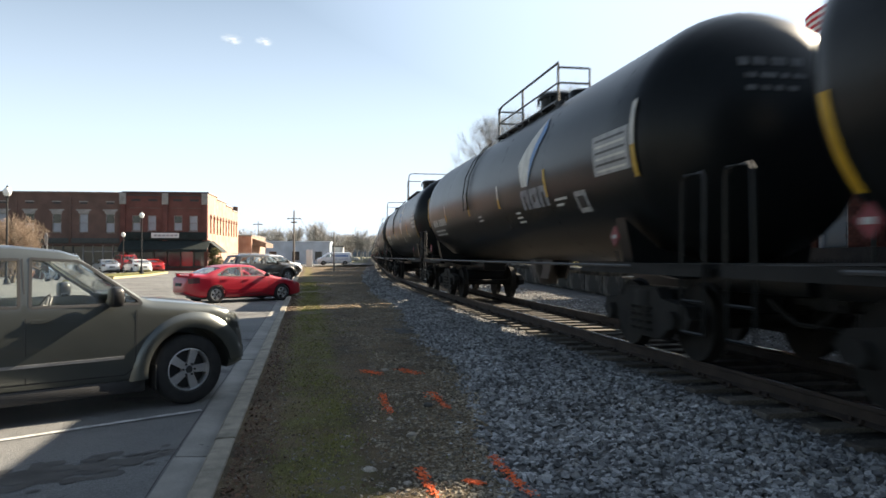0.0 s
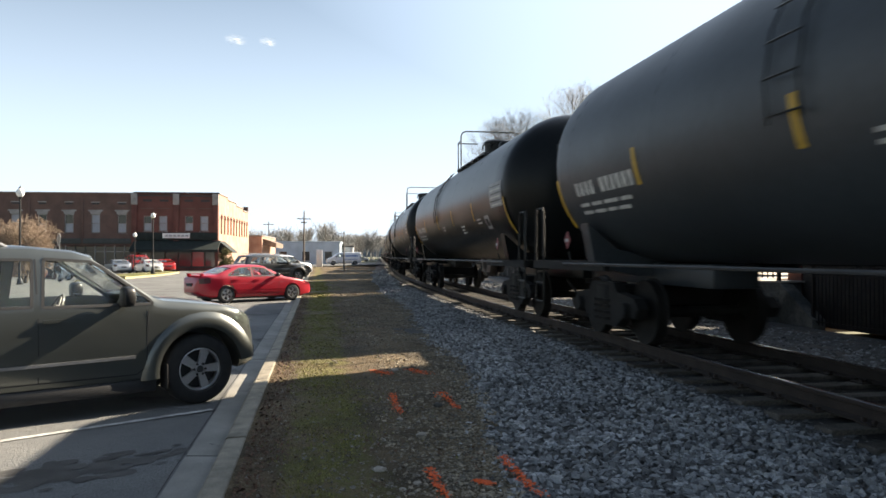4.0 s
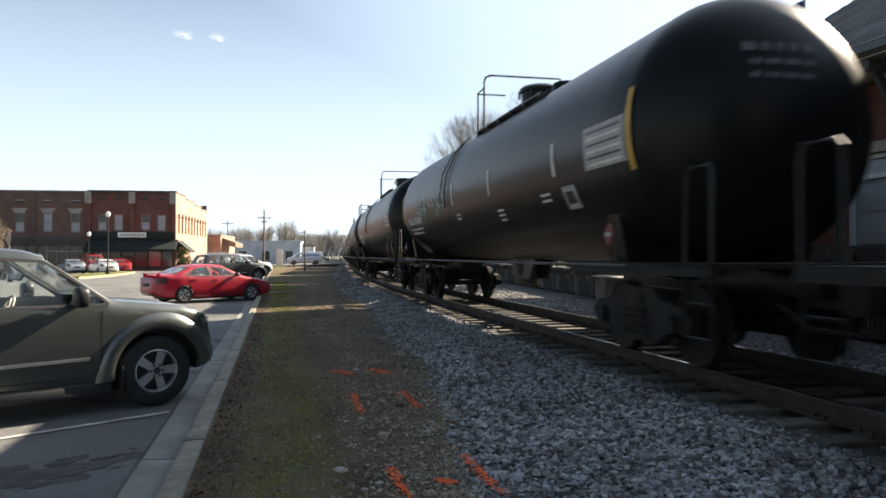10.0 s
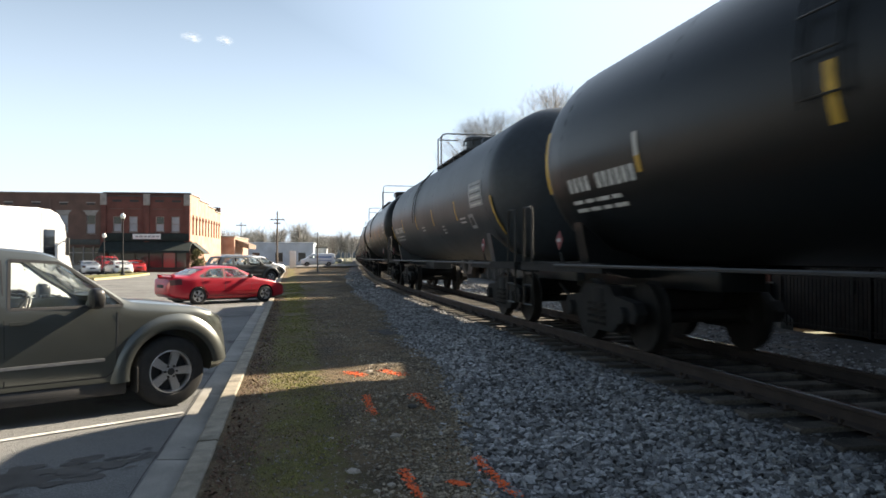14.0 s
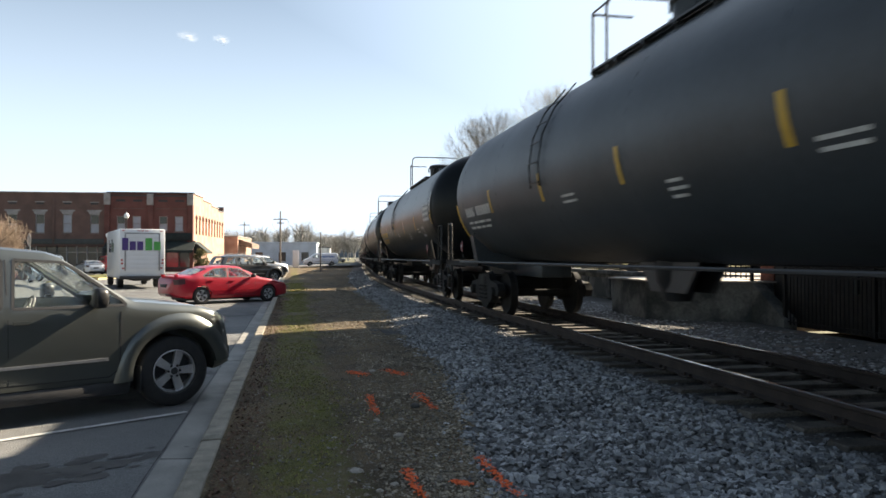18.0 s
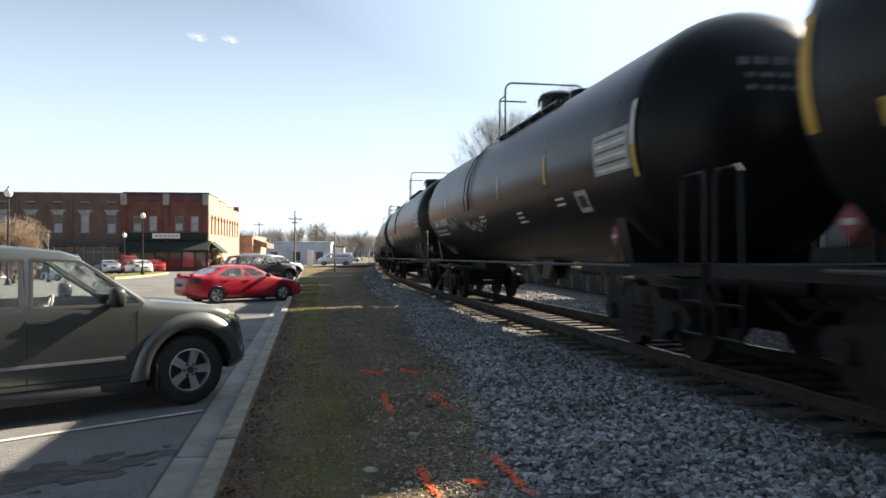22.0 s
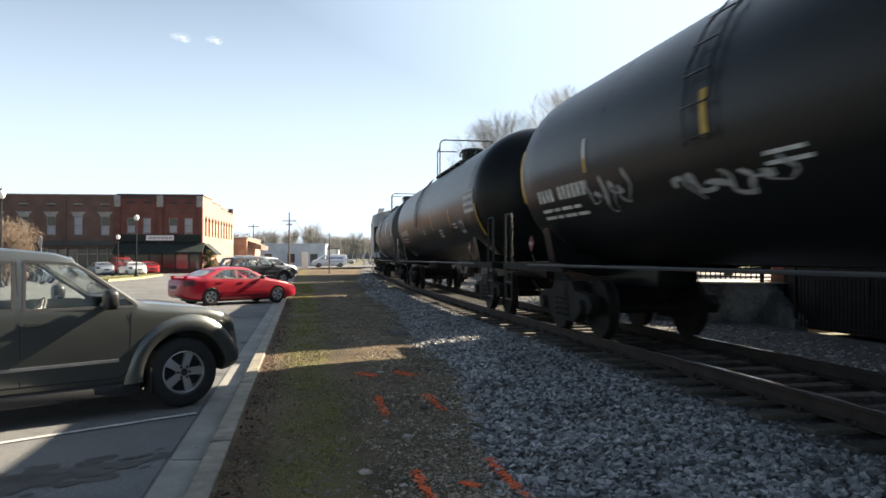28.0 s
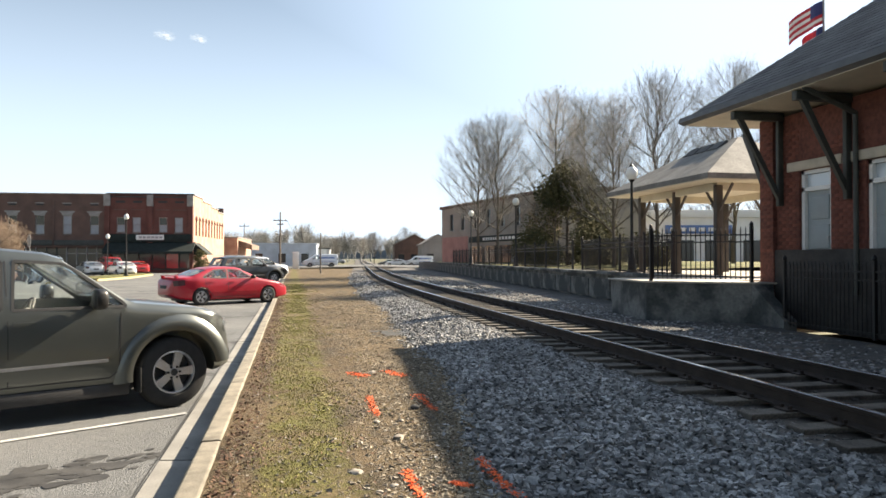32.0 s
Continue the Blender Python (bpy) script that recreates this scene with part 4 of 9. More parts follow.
def hopper_car():
    """A covered hopper about its middle, its roof hatches and outlets included."""
    car = thing("hopper_car", None, "weathered pale grey covered hopper car with rusty brown outlets", "hopper car")
    half, w = 9.75, 1.6
    z0, z1, z2 = 1.48, 4.35, 4.75
    # body: slightly bowed sides and a sloped roof
    bm = bmesh.new()
    rings = []
    for y in np.linspace(-half, half, 15):
        y = float(y)
        rings.append([(-w + 0.06, y, z0), (-w, y, z0 + 0.5), (-w, y, z1 - 0.3), (-w + 0.02, y, z1), (-w + 0.12, y, z1 + 0.1), (-0.5, y, z2), (0.5, y, z2), (w - 0.12, y, z1 + 0.1), (w - 0.02, y, z1), (w, y, z1 - 0.3), (w, y, z0 + 0.5), (w - 0.06, y, z0)])
    loft(bm, rings)
    cuts = []
    for s in (-1, 1):
        c = bmesh.new()
        prism(c, [(s * (half + 0.75), 0.9), (s * (half + 0.75), z1 - 0.75), (s * (half - 0.35), z1 - 0.8), (s * (half - 0.75), z1 - 1.15), (s * (half - 1.0), z1 - 1.7), (s * (half - 0.95), 1.86), (s * (half - 0.7), 1.68), (s * (half + 0.1), 1.66)], "x", -w - 1, w + 1)
        cuts.append(c)
    bm = boolean(bm, cuts)
    body = part("body", bm, M["hopper"], car, smooth=20)
    # recess faces take a near-black colour that stands for the shade inside
    body.data.materials.append(M["recess_shade"])
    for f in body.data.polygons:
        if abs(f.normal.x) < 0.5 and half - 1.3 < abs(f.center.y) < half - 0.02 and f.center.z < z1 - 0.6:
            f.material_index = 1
    for sx in (-1, 1):
        bm = bmesh.new()
        box(bm, min(sx * (w - 0.02), sx * (w + 0.035)), max(sx * (w - 0.02), sx * (w + 0.035)), -half, half, 1.37, 1.66, 0.01)
        part("side_sill", bm, M["hopper_sill"], car)
        bm = bmesh.new()
        box(bm, min(sx * (w - 0.06), sx * (w + 0.04)), max(sx * (w - 0.06), sx * (w + 0.04)), -half, half, z1 - 0.04, z1 + 0.06, 0.01)
        part("top_chord", bm, M["hopper_sill"], car)
        for s in (-1, 1):
            bm = bmesh.new()
            for y in (half - 0.02, half - 0.42):
                rod(bm, [(sx * (w - 0.02), s * y, 0.5), (sx * (w - 0.02), s * y, z1)], 0.028)
            for k in range(10):
                rod(bm, [(sx * (w - 0.02), s * (half - 0.02), 0.55 + 0.38 * k), (sx * (w - 0.02), s * (half - 0.42), 0.55 + 0.38 * k)], 0.016)
            part("corner_ladder", bm, M["hopper_sill"], car)
        for k, y in enumerate((-6.8, -3.4, 0.2, 3.4, half - 1.3)):
            bm = bmesh.new()
            box(bm, min(sx * (w + 0.001), sx * (w + 0.008)), max(sx * (w + 0.001), sx * (w + 0.008)), y - 0.08, y + 0.08, 1.7, 2.2)
            part("reflector_stripe", bm, M["yellow"], car)
    for y0, z, n, hh in ((half - 1.55, 2.66, 3, 0.22), (half - 1.55, 2.24, 6, 0.22), (half - 1.6, 2.0, 5, 0.06), (half - 1.6, 1.86, 4, 0.06), (0.4, 2.32, 5, 0.05), (-2.6, 1.72, 1, 0.05), (-4.5, 2.0, 1, 0.03), (-4.5, 1.92, 1, 0.03), (-4.5, 1.84, 1, 0.03), (-4.5, 1.76, 1, 0.03), (-5.7, 1.94, 1, 0.03), (-5.7, 1.86, 1, 0.03), (-5.7, 1.78, 1, 0.03), (-6.2, 2.05, 1, 0.035), (-6.2, 1.95, 1, 0.035), (-6.2, 1.85, 1, 0.035)):
        bm = bmesh.new()
        for k in range(n):
            wd = 0.2 if hh > 0.1 else 0.28
            box(bm, -w - 0.008, -w - 0.001, y0 - k * (wd + 0.06) - wd, y0 - k * (wd + 0.06), z, z + hh)
        part("stencil_lettering", bm, M["black"], car, "row of dark stencilled bars")
    # four hopper bays with slope sheets
    for k in range(4):
        y = -5.6 + 3.73 * k
        bm = bmesh.new()
        loft(bm, [[(-w + 0.05, y - 1.85, 1.45), (w - 0.05, y - 1.85, 1.45), (w - 0.05, y + 1.85, 1.45), (-w + 0.05, y + 1.85, 1.45)],
                  [(-1.15, y - 0.5, 0.45), (1.15, y - 0.5, 0.45), (1.15, y + 0.5, 0.45), (-1.15, y + 0.5, 0.45)]])
        bay = part("hopper_bay", bm, M["hopper_rust"], car, "rust-stained sloping outlet bay")
        bm = bmesh.new()
        box(bm, -1.25, 1.25, y - 0.55, y + 0.55, 0.3, 0.46, 0.02)
        cyl(bm, (-1.4, y, 0.38), (1.4, y, 0.38), 0.06, 0.06, 10)
        part("outlet_gate", bm, M["truck"], bay)
    for s in (-1, 1):
        bm = bmesh.new()
        prism(bm, [(s * (half - 1.05), 3.3), (s * (half - 0.98), 3.3), (s * (half - 3.3), 1.4), (s * (half - 3.4), 1.4)], "x", -w + 0.1, w - 0.1)
        part("end_slope_sheet", bm, M["hopper_rust"], car)
        bm = bmesh.new()
        box(bm, -0.35, 0.35, min(s * (half - 3.2), s * (half + 0.35)), max(s * (half - 3.2), s * (half + 0.35)), 0.85, 1.2, 0.02)
        box(bm, -w, w, min(s * (half - 0.06), s * (half + 0.04)), max(s * (half - 0.06), s * (half + 0.04)), 1.3, 1.66, 0.02)
        part("end_sill", bm, M["hopper_sill"], car)
        for x in (-1.1, 1.1):
            bm = bmesh.new()
            cyl(bm, (x, s * (half - 0.3), 1.3), (x, s * (half - 0.3), z1 - 0.75), 0.06, 0.06, 8)
            part("end_post", bm, M["hopper_sill"], car)
        coupler(car, s * (half + 0.1), s)
        truck_parts(car, s * (half - 1.75))
    # running boards and hatches on the roof
    for sx in (-1, 1):
        bm = bmesh.new()
        for k in range(4):
            box(bm, sx * 1.0 + 0.1 * k - 0.2, sx * 1.0 + 0.1 * k - 0.13, -half + 0.05, half - 0.05, z2 + 0.12, z2 + 0.15)
        for y in np.linspace(-half, half, 22):
            box(bm, sx * 1.0 - 0.22, sx * 1.0 + 0.2, float(y) - 0.02, float(y) + 0.02, z2 + 0.08, z2 + 0.12)
            rod(bm, [(sx * 1.0, float(y), z2 + 0.1), (sx * 1.0, float(y), z2 - 0.22)], 0.014)
        part("running_board", bm, M["hopper_sill"], car, "open steel roof walkway")
    for k in range(5):
        y = -7.2 + 3.6 * k
        bm = bmesh.new()
        box(bm, -0.35, 0.35, y - 1.5, y + 1.5, z2 - 0.02, z2 + 0.1, 0.03)
        part("roof_hatch", bm, M["hopper_sill"], car)
    return car


M["hopper"] = mat("hopper_grey", (0.6, 0.6, 0.6), 0.7, var=0.25, scale=0.9, fine=0.08, fscale=8, bump=0.15, bdist=0.02, col2=(0.5, 0.5, 0.5))
hn, hl = M["hopper"].node_tree.nodes, M["hopper"].node_tree.links
hm, ht, hr, hx = hn.new("ShaderNodeMapping"), hn.new("ShaderNodeTexNoise"), hn.new("ShaderNodeMapRange"), hn.new("ShaderNodeMix")
hm.inputs["Scale"].default_value = (1, 1.3, 0.09)
ht.inputs["Scale"].default_value, ht.inputs["Detail"].default_value = 1.6, 5
hl.new(hn["Texture Coordinate"].outputs["Object"], hm.inputs[0]), hl.new(hm.outputs[0], ht.inputs["Vector"])
hr.inputs[1].default_value, hr.inputs[2].default_value = 0.5, 0.72
hl.new(ht.outputs[0], hr.inputs[0]), hl.new(hr.outputs[0], hx.inputs[0])
hx.data_type = "RGBA"
hb = hn["Principled BSDF"].inputs["Base Color"]
hl.new(hb.links[0].from_socket, hx.inputs[6])
hx.inputs[7].default_value = (0.3, 0.3, 0.31, 1)
hl.new(hx.outputs[2], hb)
M["hopper_sill"] = mat("hopper_pale", (0.62, 0.63, 0.64), 0.65, var=0.3, scale=2.5, fine=0.1, fscale=20)
# dark rust tone, painting shade into the hopper's end recesses
M["recess_shade"] = mat("hopper_recess_shade", (0.045, 0.036, 0.028), 0.9, var=0.5, scale=1.5, fine=0.25, fscale=14)
M["hopper_rust"] = mat("hopper_rust", (0.26, 0.19, 0.14), 0.85, var=0.5, scale=1.2, fine=0.2, fscale=12, col2=(0.12, 0.08, 0.06))
SCRAWL = ((3.6, -0.3, 1.2, 0.35, "panel"), (0.6, -0.3, 1.8, 0.2, "panel"))
kinds = {
    "plain": dict(label="gloss black tank car with yellow stripes on dark trucks", end_a=(-0.4, 0.14), seed=3),
    "plain_high": dict(label="gloss black tank car with high yellow stripes and white lettering", stripe_a=(0.12, 0.42), seed=5),
    "leaf": dict(label="black tank car with a pale leaf mark and white stripes", stripes="mixed", mark="leaf", stripe_a=(-0.04, 0.26), hoop=False, seed=7),
    "grey": dict(label="dull grey-black tank car with yellow stripes and data panel", tone="tank_grey", panel_at=6.5, end_a=(-0.42, 0.12), seed=11),
    "sprayed": dict(label="black tank car with white sprayed scrawl on its flank", stripes="mixed", stripe_a=(0.1, 0.4), seed=15, spray=SCRAWL),
    "teal": dict(label="black tank car with teal sprayed scrawl behind its number", stripes="silver", stripe_y=(-5.35, -2.0, 1.0, 4.2), stripe_a=(0.06, 0.36), seed=19, spray=((4.0, -0.05, 1.3, 0.35, "teal"), (1.8, -0.02, 1.7, 0.35, "teal"))),
    "yellow": dict(label="black tank car with yellow stencilled lettering", stripes="mixed", letters="letter_y", panel_at=6.85, seed=23, spray=((2.5, -0.15, 1.5, 0.3, "panel"),)),
    "diamond": dict(label="black tank car with a pale diamond mark", mark="diamond", end_a=(-0.3, 0.2), seed=29),
    "lime": dict(label="black tank car with a pale lime panel and grey scrawl", mark="lime", letters="letter_y", stripes="silver", stripe_y=(-5.35, -2.0, 1.0, 4.2), stripe_a=(0.06, 0.36), seed=31, spray=((-3.9, -0.1, 2.0, 0.5, "panel"), (-1.3, -0.1, 2.2, 0.45, "panel"))),
    "leafspray": dict(label="dull black tank car with a pale leaf mark and scrawl", tone="tank_grey", stripes="mixed", mark="leaf", seed=37, spray=((1.4, -0.15, 1.3, 0.45, "panel"), (-2.2, -0.05, 1.5, 0.45, "panel"))),
    "limeleaf": dict(label="black tank car with a leaf mark, lime panel and pale scrawl", mark="leaf lime", stripes="mixed", stripe_a=(0.06, 0.36), hoop=False, seed=43, lime_at=(-2.3, -1.5, -0.08, 0.12), spray=((0.3, -0.2, 1.0, 0.35, "panel"), (-0.6, 0.35, 0.6, 0.3, "panel"))),
    "figure": dict(label="black tank car with a pale sprayed figure high on its flank", seed=41, spray=((-2.1, 0.3, 0.8, 0.55, "panel"),)),
}
ORDER = ("plain plain leaf diamond plain_high grey plain figure limeleaf yellow grey teal sprayed leaf leaf grey plain plain grey yellow plain lime sprayed plain_high leaf leafspray plain sprayed plain leafspray").split()
rake, first = [], {}
for k, kind_name in enumerate(ORDER):
    mid = SHOULDERS[k] - 7.45
    if kind_name in first:
        car = copy_thing(first[kind_name], Matrix.Identity(4))
    else:
        car = first[kind_name] = tank_car(**kinds[kind_name])
    rake.append((car, mid))
rake.append((hopper_car(), 547.6))


def car_pose(mid, reach=6.6):
    """Where a car stands whose middle is at mid: its trucks on the curve."""
    a, b = on_track(mid - reach, 0, RAIL_Z), on_track(mid + reach, 0, RAIL_Z)
    d = b - a
    return Matrix.Translation((a + b) / 2) @ Matrix.Rotation(-math.atan2(d.x, d.y), 4, "Z")


def train_rows(mid):
    return [(t, car_pose(mid - SPEED * t)) for t in (i * 0.8 for i in range(41))]


def motions():
    for car, mid in rake:
        walk(car, train_rows(mid))
    more_motions()


# ---- vehicles ----
def lerp_table(table, x):
    xs, zs = [p[0] for p in table], [p[1] for p in table]
    return float(np.interp(x, xs, zs))


class Shape:
    """The outer skin of a car: top line, belt line and plan as tables along x, which runs from tail to nose."""

    def __init__(self, top, belt, plan, low, width, bottom, tumble=0.28):
        self.top, self.belt, self.plan, self.low = sorted(top), sorted(belt), sorted(plan), sorted(low)
        self.w, self.bottom, self.tumble = width / 2, bottom, tumble

    def half(self, x, z):
        w, b = self.w * lerp_table(self.plan, x), lerp_table(self.belt, x)
        if z > b:
            return w - self.tumble * (z - b) - 0.02
        t = (b - z) / max(0.1, b - self.bottom)
        return w * (1 - 0.02 * (1 - t) ** 3 - 0.055 * max(0, t - 0.55) ** 2 / 0.2)

    def ring(self, x, inset=0.0, floor=None):
        zt = lerp_table(self.top, x) - inset
        zb = (lerp_table(self.low, x) if floor is None else floor)
        zs = [zb + (zt - zb) * f for f in (0.0, 0.07, 0.22, 0.4, 0.55, 0.68, 0.79, 0.88, 0.945, 0.98)]
        side = [(max(0.05, self.half(x, z) - inset - (0.05 if k == 0 else 0.0) - (0.035 if k == 9 else 0.01 if k == 8 else 0)), z) for k, z in enumerate(zs)]
        side.append((max(0.03, self.half(x, zt) - inset - 0.12), zt - 0.004))
        r = [(x, y, z) for y, z in side] + [(x, 0, zt + 0.015)] + [(x, -y, z) for y, z in side[::-1]]
        return r

    def skin(self, x0, x1, inset=0.0, floor=None, step=0.11):
        xs = sorted(set([x0, x1] + [p[0] for p in self.top if x0 < p[0] < x1] + [x0 + step * k for k in range(1, int((x1 - x0) / step))]))
        return loft(bmesh.new(), [self.ring(x, inset, floor) for x in xs])

    def ribbon(self, bm, pts, width, side, lift=0.003, n=5):
        """A narrow band lying on the flank along points (x, z)."""
        for (xa, za), (xb, zb) in zip(pts, pts[1:]):
            d = Vector((xb - xa, zb - za))
            q = Vector((-d.y, d.x)).normalized() * width / 2
            rows = []
            for k in range(n + 1):
                t = k / n
                x, z = xa + (xb - xa) * t, za + (zb - za) * t
                row = []
                for s in (1, -1):
                    u, v = x + q.x * s, z + q.y * s
                    y = side * (self.half(u, v) + lift)
                    row += [bm.verts.new((u, y, v)), bm.verts.new((u, y - side * 0.02, v))]
                rows.append(row)
            for a, b in zip(rows, rows[1:]):
                for i, j in ((0, 1), (1, 3), (3, 2), (2, 0)):
                    bm.faces.new((a[i], a[j], b[j], b[i]))
            bm.faces.new([rows[0][i] for i in (0, 1, 3, 2)]), bm.faces.new([rows[-1][i] for i in (2, 3, 1, 0)])
        return bm

    def plate(self, bm, outline, side, lift=0.006, depth=0.03):
        """A panel lying on the flank with an outline of (x, z)."""
        out = [bm.verts.new((x, side * (self.half(x, z) + lift), z)) for x, z in outline]
        inn = [bm.verts.new((x, side * (self.half(x, z) - depth), z)) for x, z in outline]
        n = len(out)
        bm.faces.new(out if side > 0 else out[::-1])
        bm.faces.new(inn[::-1] if side > 0 else inn)
        for i in range(n):
            bm.faces.new((out[i], out[(i + 1) % n], inn[(i + 1) % n], inn[i]))
        return bm


def wheel(parent, x, y, side, r, width, rim_r, spokes, alloy):
    """A wheel: tyre with sidewalls, and a spoked rim."""
    w = thing("wheel")
    w.parent = parent
    w.matrix_basis = pose(x, y, r)
    s = side
    bm = bmesh.new()
    lathe(bm, [(rim_r, -s * width * 0.42), (rim_r + 0.02, -s * width * 0.5), (r * 0.93, -s * width * 0.48), (r, -s * width * 0.3), (r, s * width * 0.3), (r * 0.97, s * width * 0.42), (r * 0.9, s * width * 0.5), (rim_r + 0.02, s * width * 0.5), (rim_r, s * width * 0.42)], (0, 0, 0), "y", 36, False)
    part("tyre", bm, M["rubber"], w, "black rubber tyre", 40)
    bm = bmesh.new()
    lathe(bm, [(rim_r * 0.9, -s * width * 0.4), (rim_r, -s * width * 0.42), (rim_r + 0.006, s * width * 0.42), (rim_r - 0.012, s * width * 0.44), (rim_r * 0.9, s * width * 0.3)], (0, 0, 0), "y", 36, False)
    lathe(bm, [(0.02, s * width * 0.44), (rim_r * 0.22, s * width * 0.42), (rim_r * 0.26, s * width * 0.3), (rim_r * 0.3, s * width * 0.1)], (0, 0, 0), "y", 20)
    for k in range(spokes):
        a = k * math.tau / spokes + 0.3
        m = Matrix.Rotation(a, 4, "Y")
        c = s * width
        q = [(-0.15, 0.2), (0.15, 0.2), (0.21, 0.95), (-0.21, 0.95)] if spokes < 7 else [(-0.1, 0.2), (0.1, 0.2), (0.12, 0.95), (-0.12, 0.95)]
        for lo, hi in ((c * 0.24, c * 0.38),):
            vs = [bm.verts.new(m @ Vector((u * rim_r, h + (c * 0.02 if v < 0.5 else 0), v * rim_r))) for h in (lo, hi) for u, v in q]
            for f in ((0, 1, 2, 3), (7, 6, 5, 4), (0, 4, 5, 1), (1, 5, 6, 2), (2, 6, 7, 3), (3, 7, 4, 0)):
                bm.faces.new([vs[i] for i in f])
    part("rim", bm, M["alloy"] if alloy else M["steel"], w, "bright spoked alloy rim", 30)
    bm = bmesh.new()
    lathe(bm, [(0.03, s * width * 0.05), (rim_r * 0.9, s * width * 0.05), (rim_r * 0.9, -s * width * 0.05), (0.03, -s * width * 0.05)], (0, 0, 0), "y", 24)
    disc = part("brake_disc", bm, M["plastic"], w)
    if alloy and spokes == 5:
        bm = bmesh.new()
        lathe(bm, [(0.01, s * width * 0.45), (rim_r * 0.14, s * width * 0.45), (rim_r * 0.17, s * width * 0.43)], (0, 0, 0), "y", 14)
        part("hub_cap", bm, M["plastic"], w)
        nut = None
        for k in range(6):
            a = k * math.tau / 6
            o = part("wheel_nut", nut or cyl(bmesh.new(), (0, 0, 0), (0, s * 0.015, 0), rim_r * 0.06, rim_r * 0.05, 6), M["plastic"], w)
            nut = o.data
            o.matrix_basis = pose(rim_r * 0.27 * math.cos(a), s * width * 0.41, rim_r * 0.27 * math.sin(a))
    return w


def seat(parent, x, y, z, col, tall=1.0):
    bm = bmesh.new()
    box(bm, x - 0.25, x + 0.27, y - 0.24, y + 0.24, z, z + 0.16, 0.05)
    part("seat", bm, col, parent)
    bm = bmesh.new()
    box(bm, -0.08, 0.08, -0.23, 0.23, 0, 0.58 * tall, 0.06, Matrix.Translation((x - 0.24, y, z + 0.08)) @ Matrix.Rotation(-0.25, 4, "Y"))
    box(bm, -0.05, 0.05, -0.13, 0.13, 0.6 * tall, 0.78 * tall, 0.04 * tall, Matrix.Translation((x - 0.25, y, z + 0.08)) @ Matrix.Rotation(-0.22, 4, "Y"))
    part("seat_back", bm, col, parent)


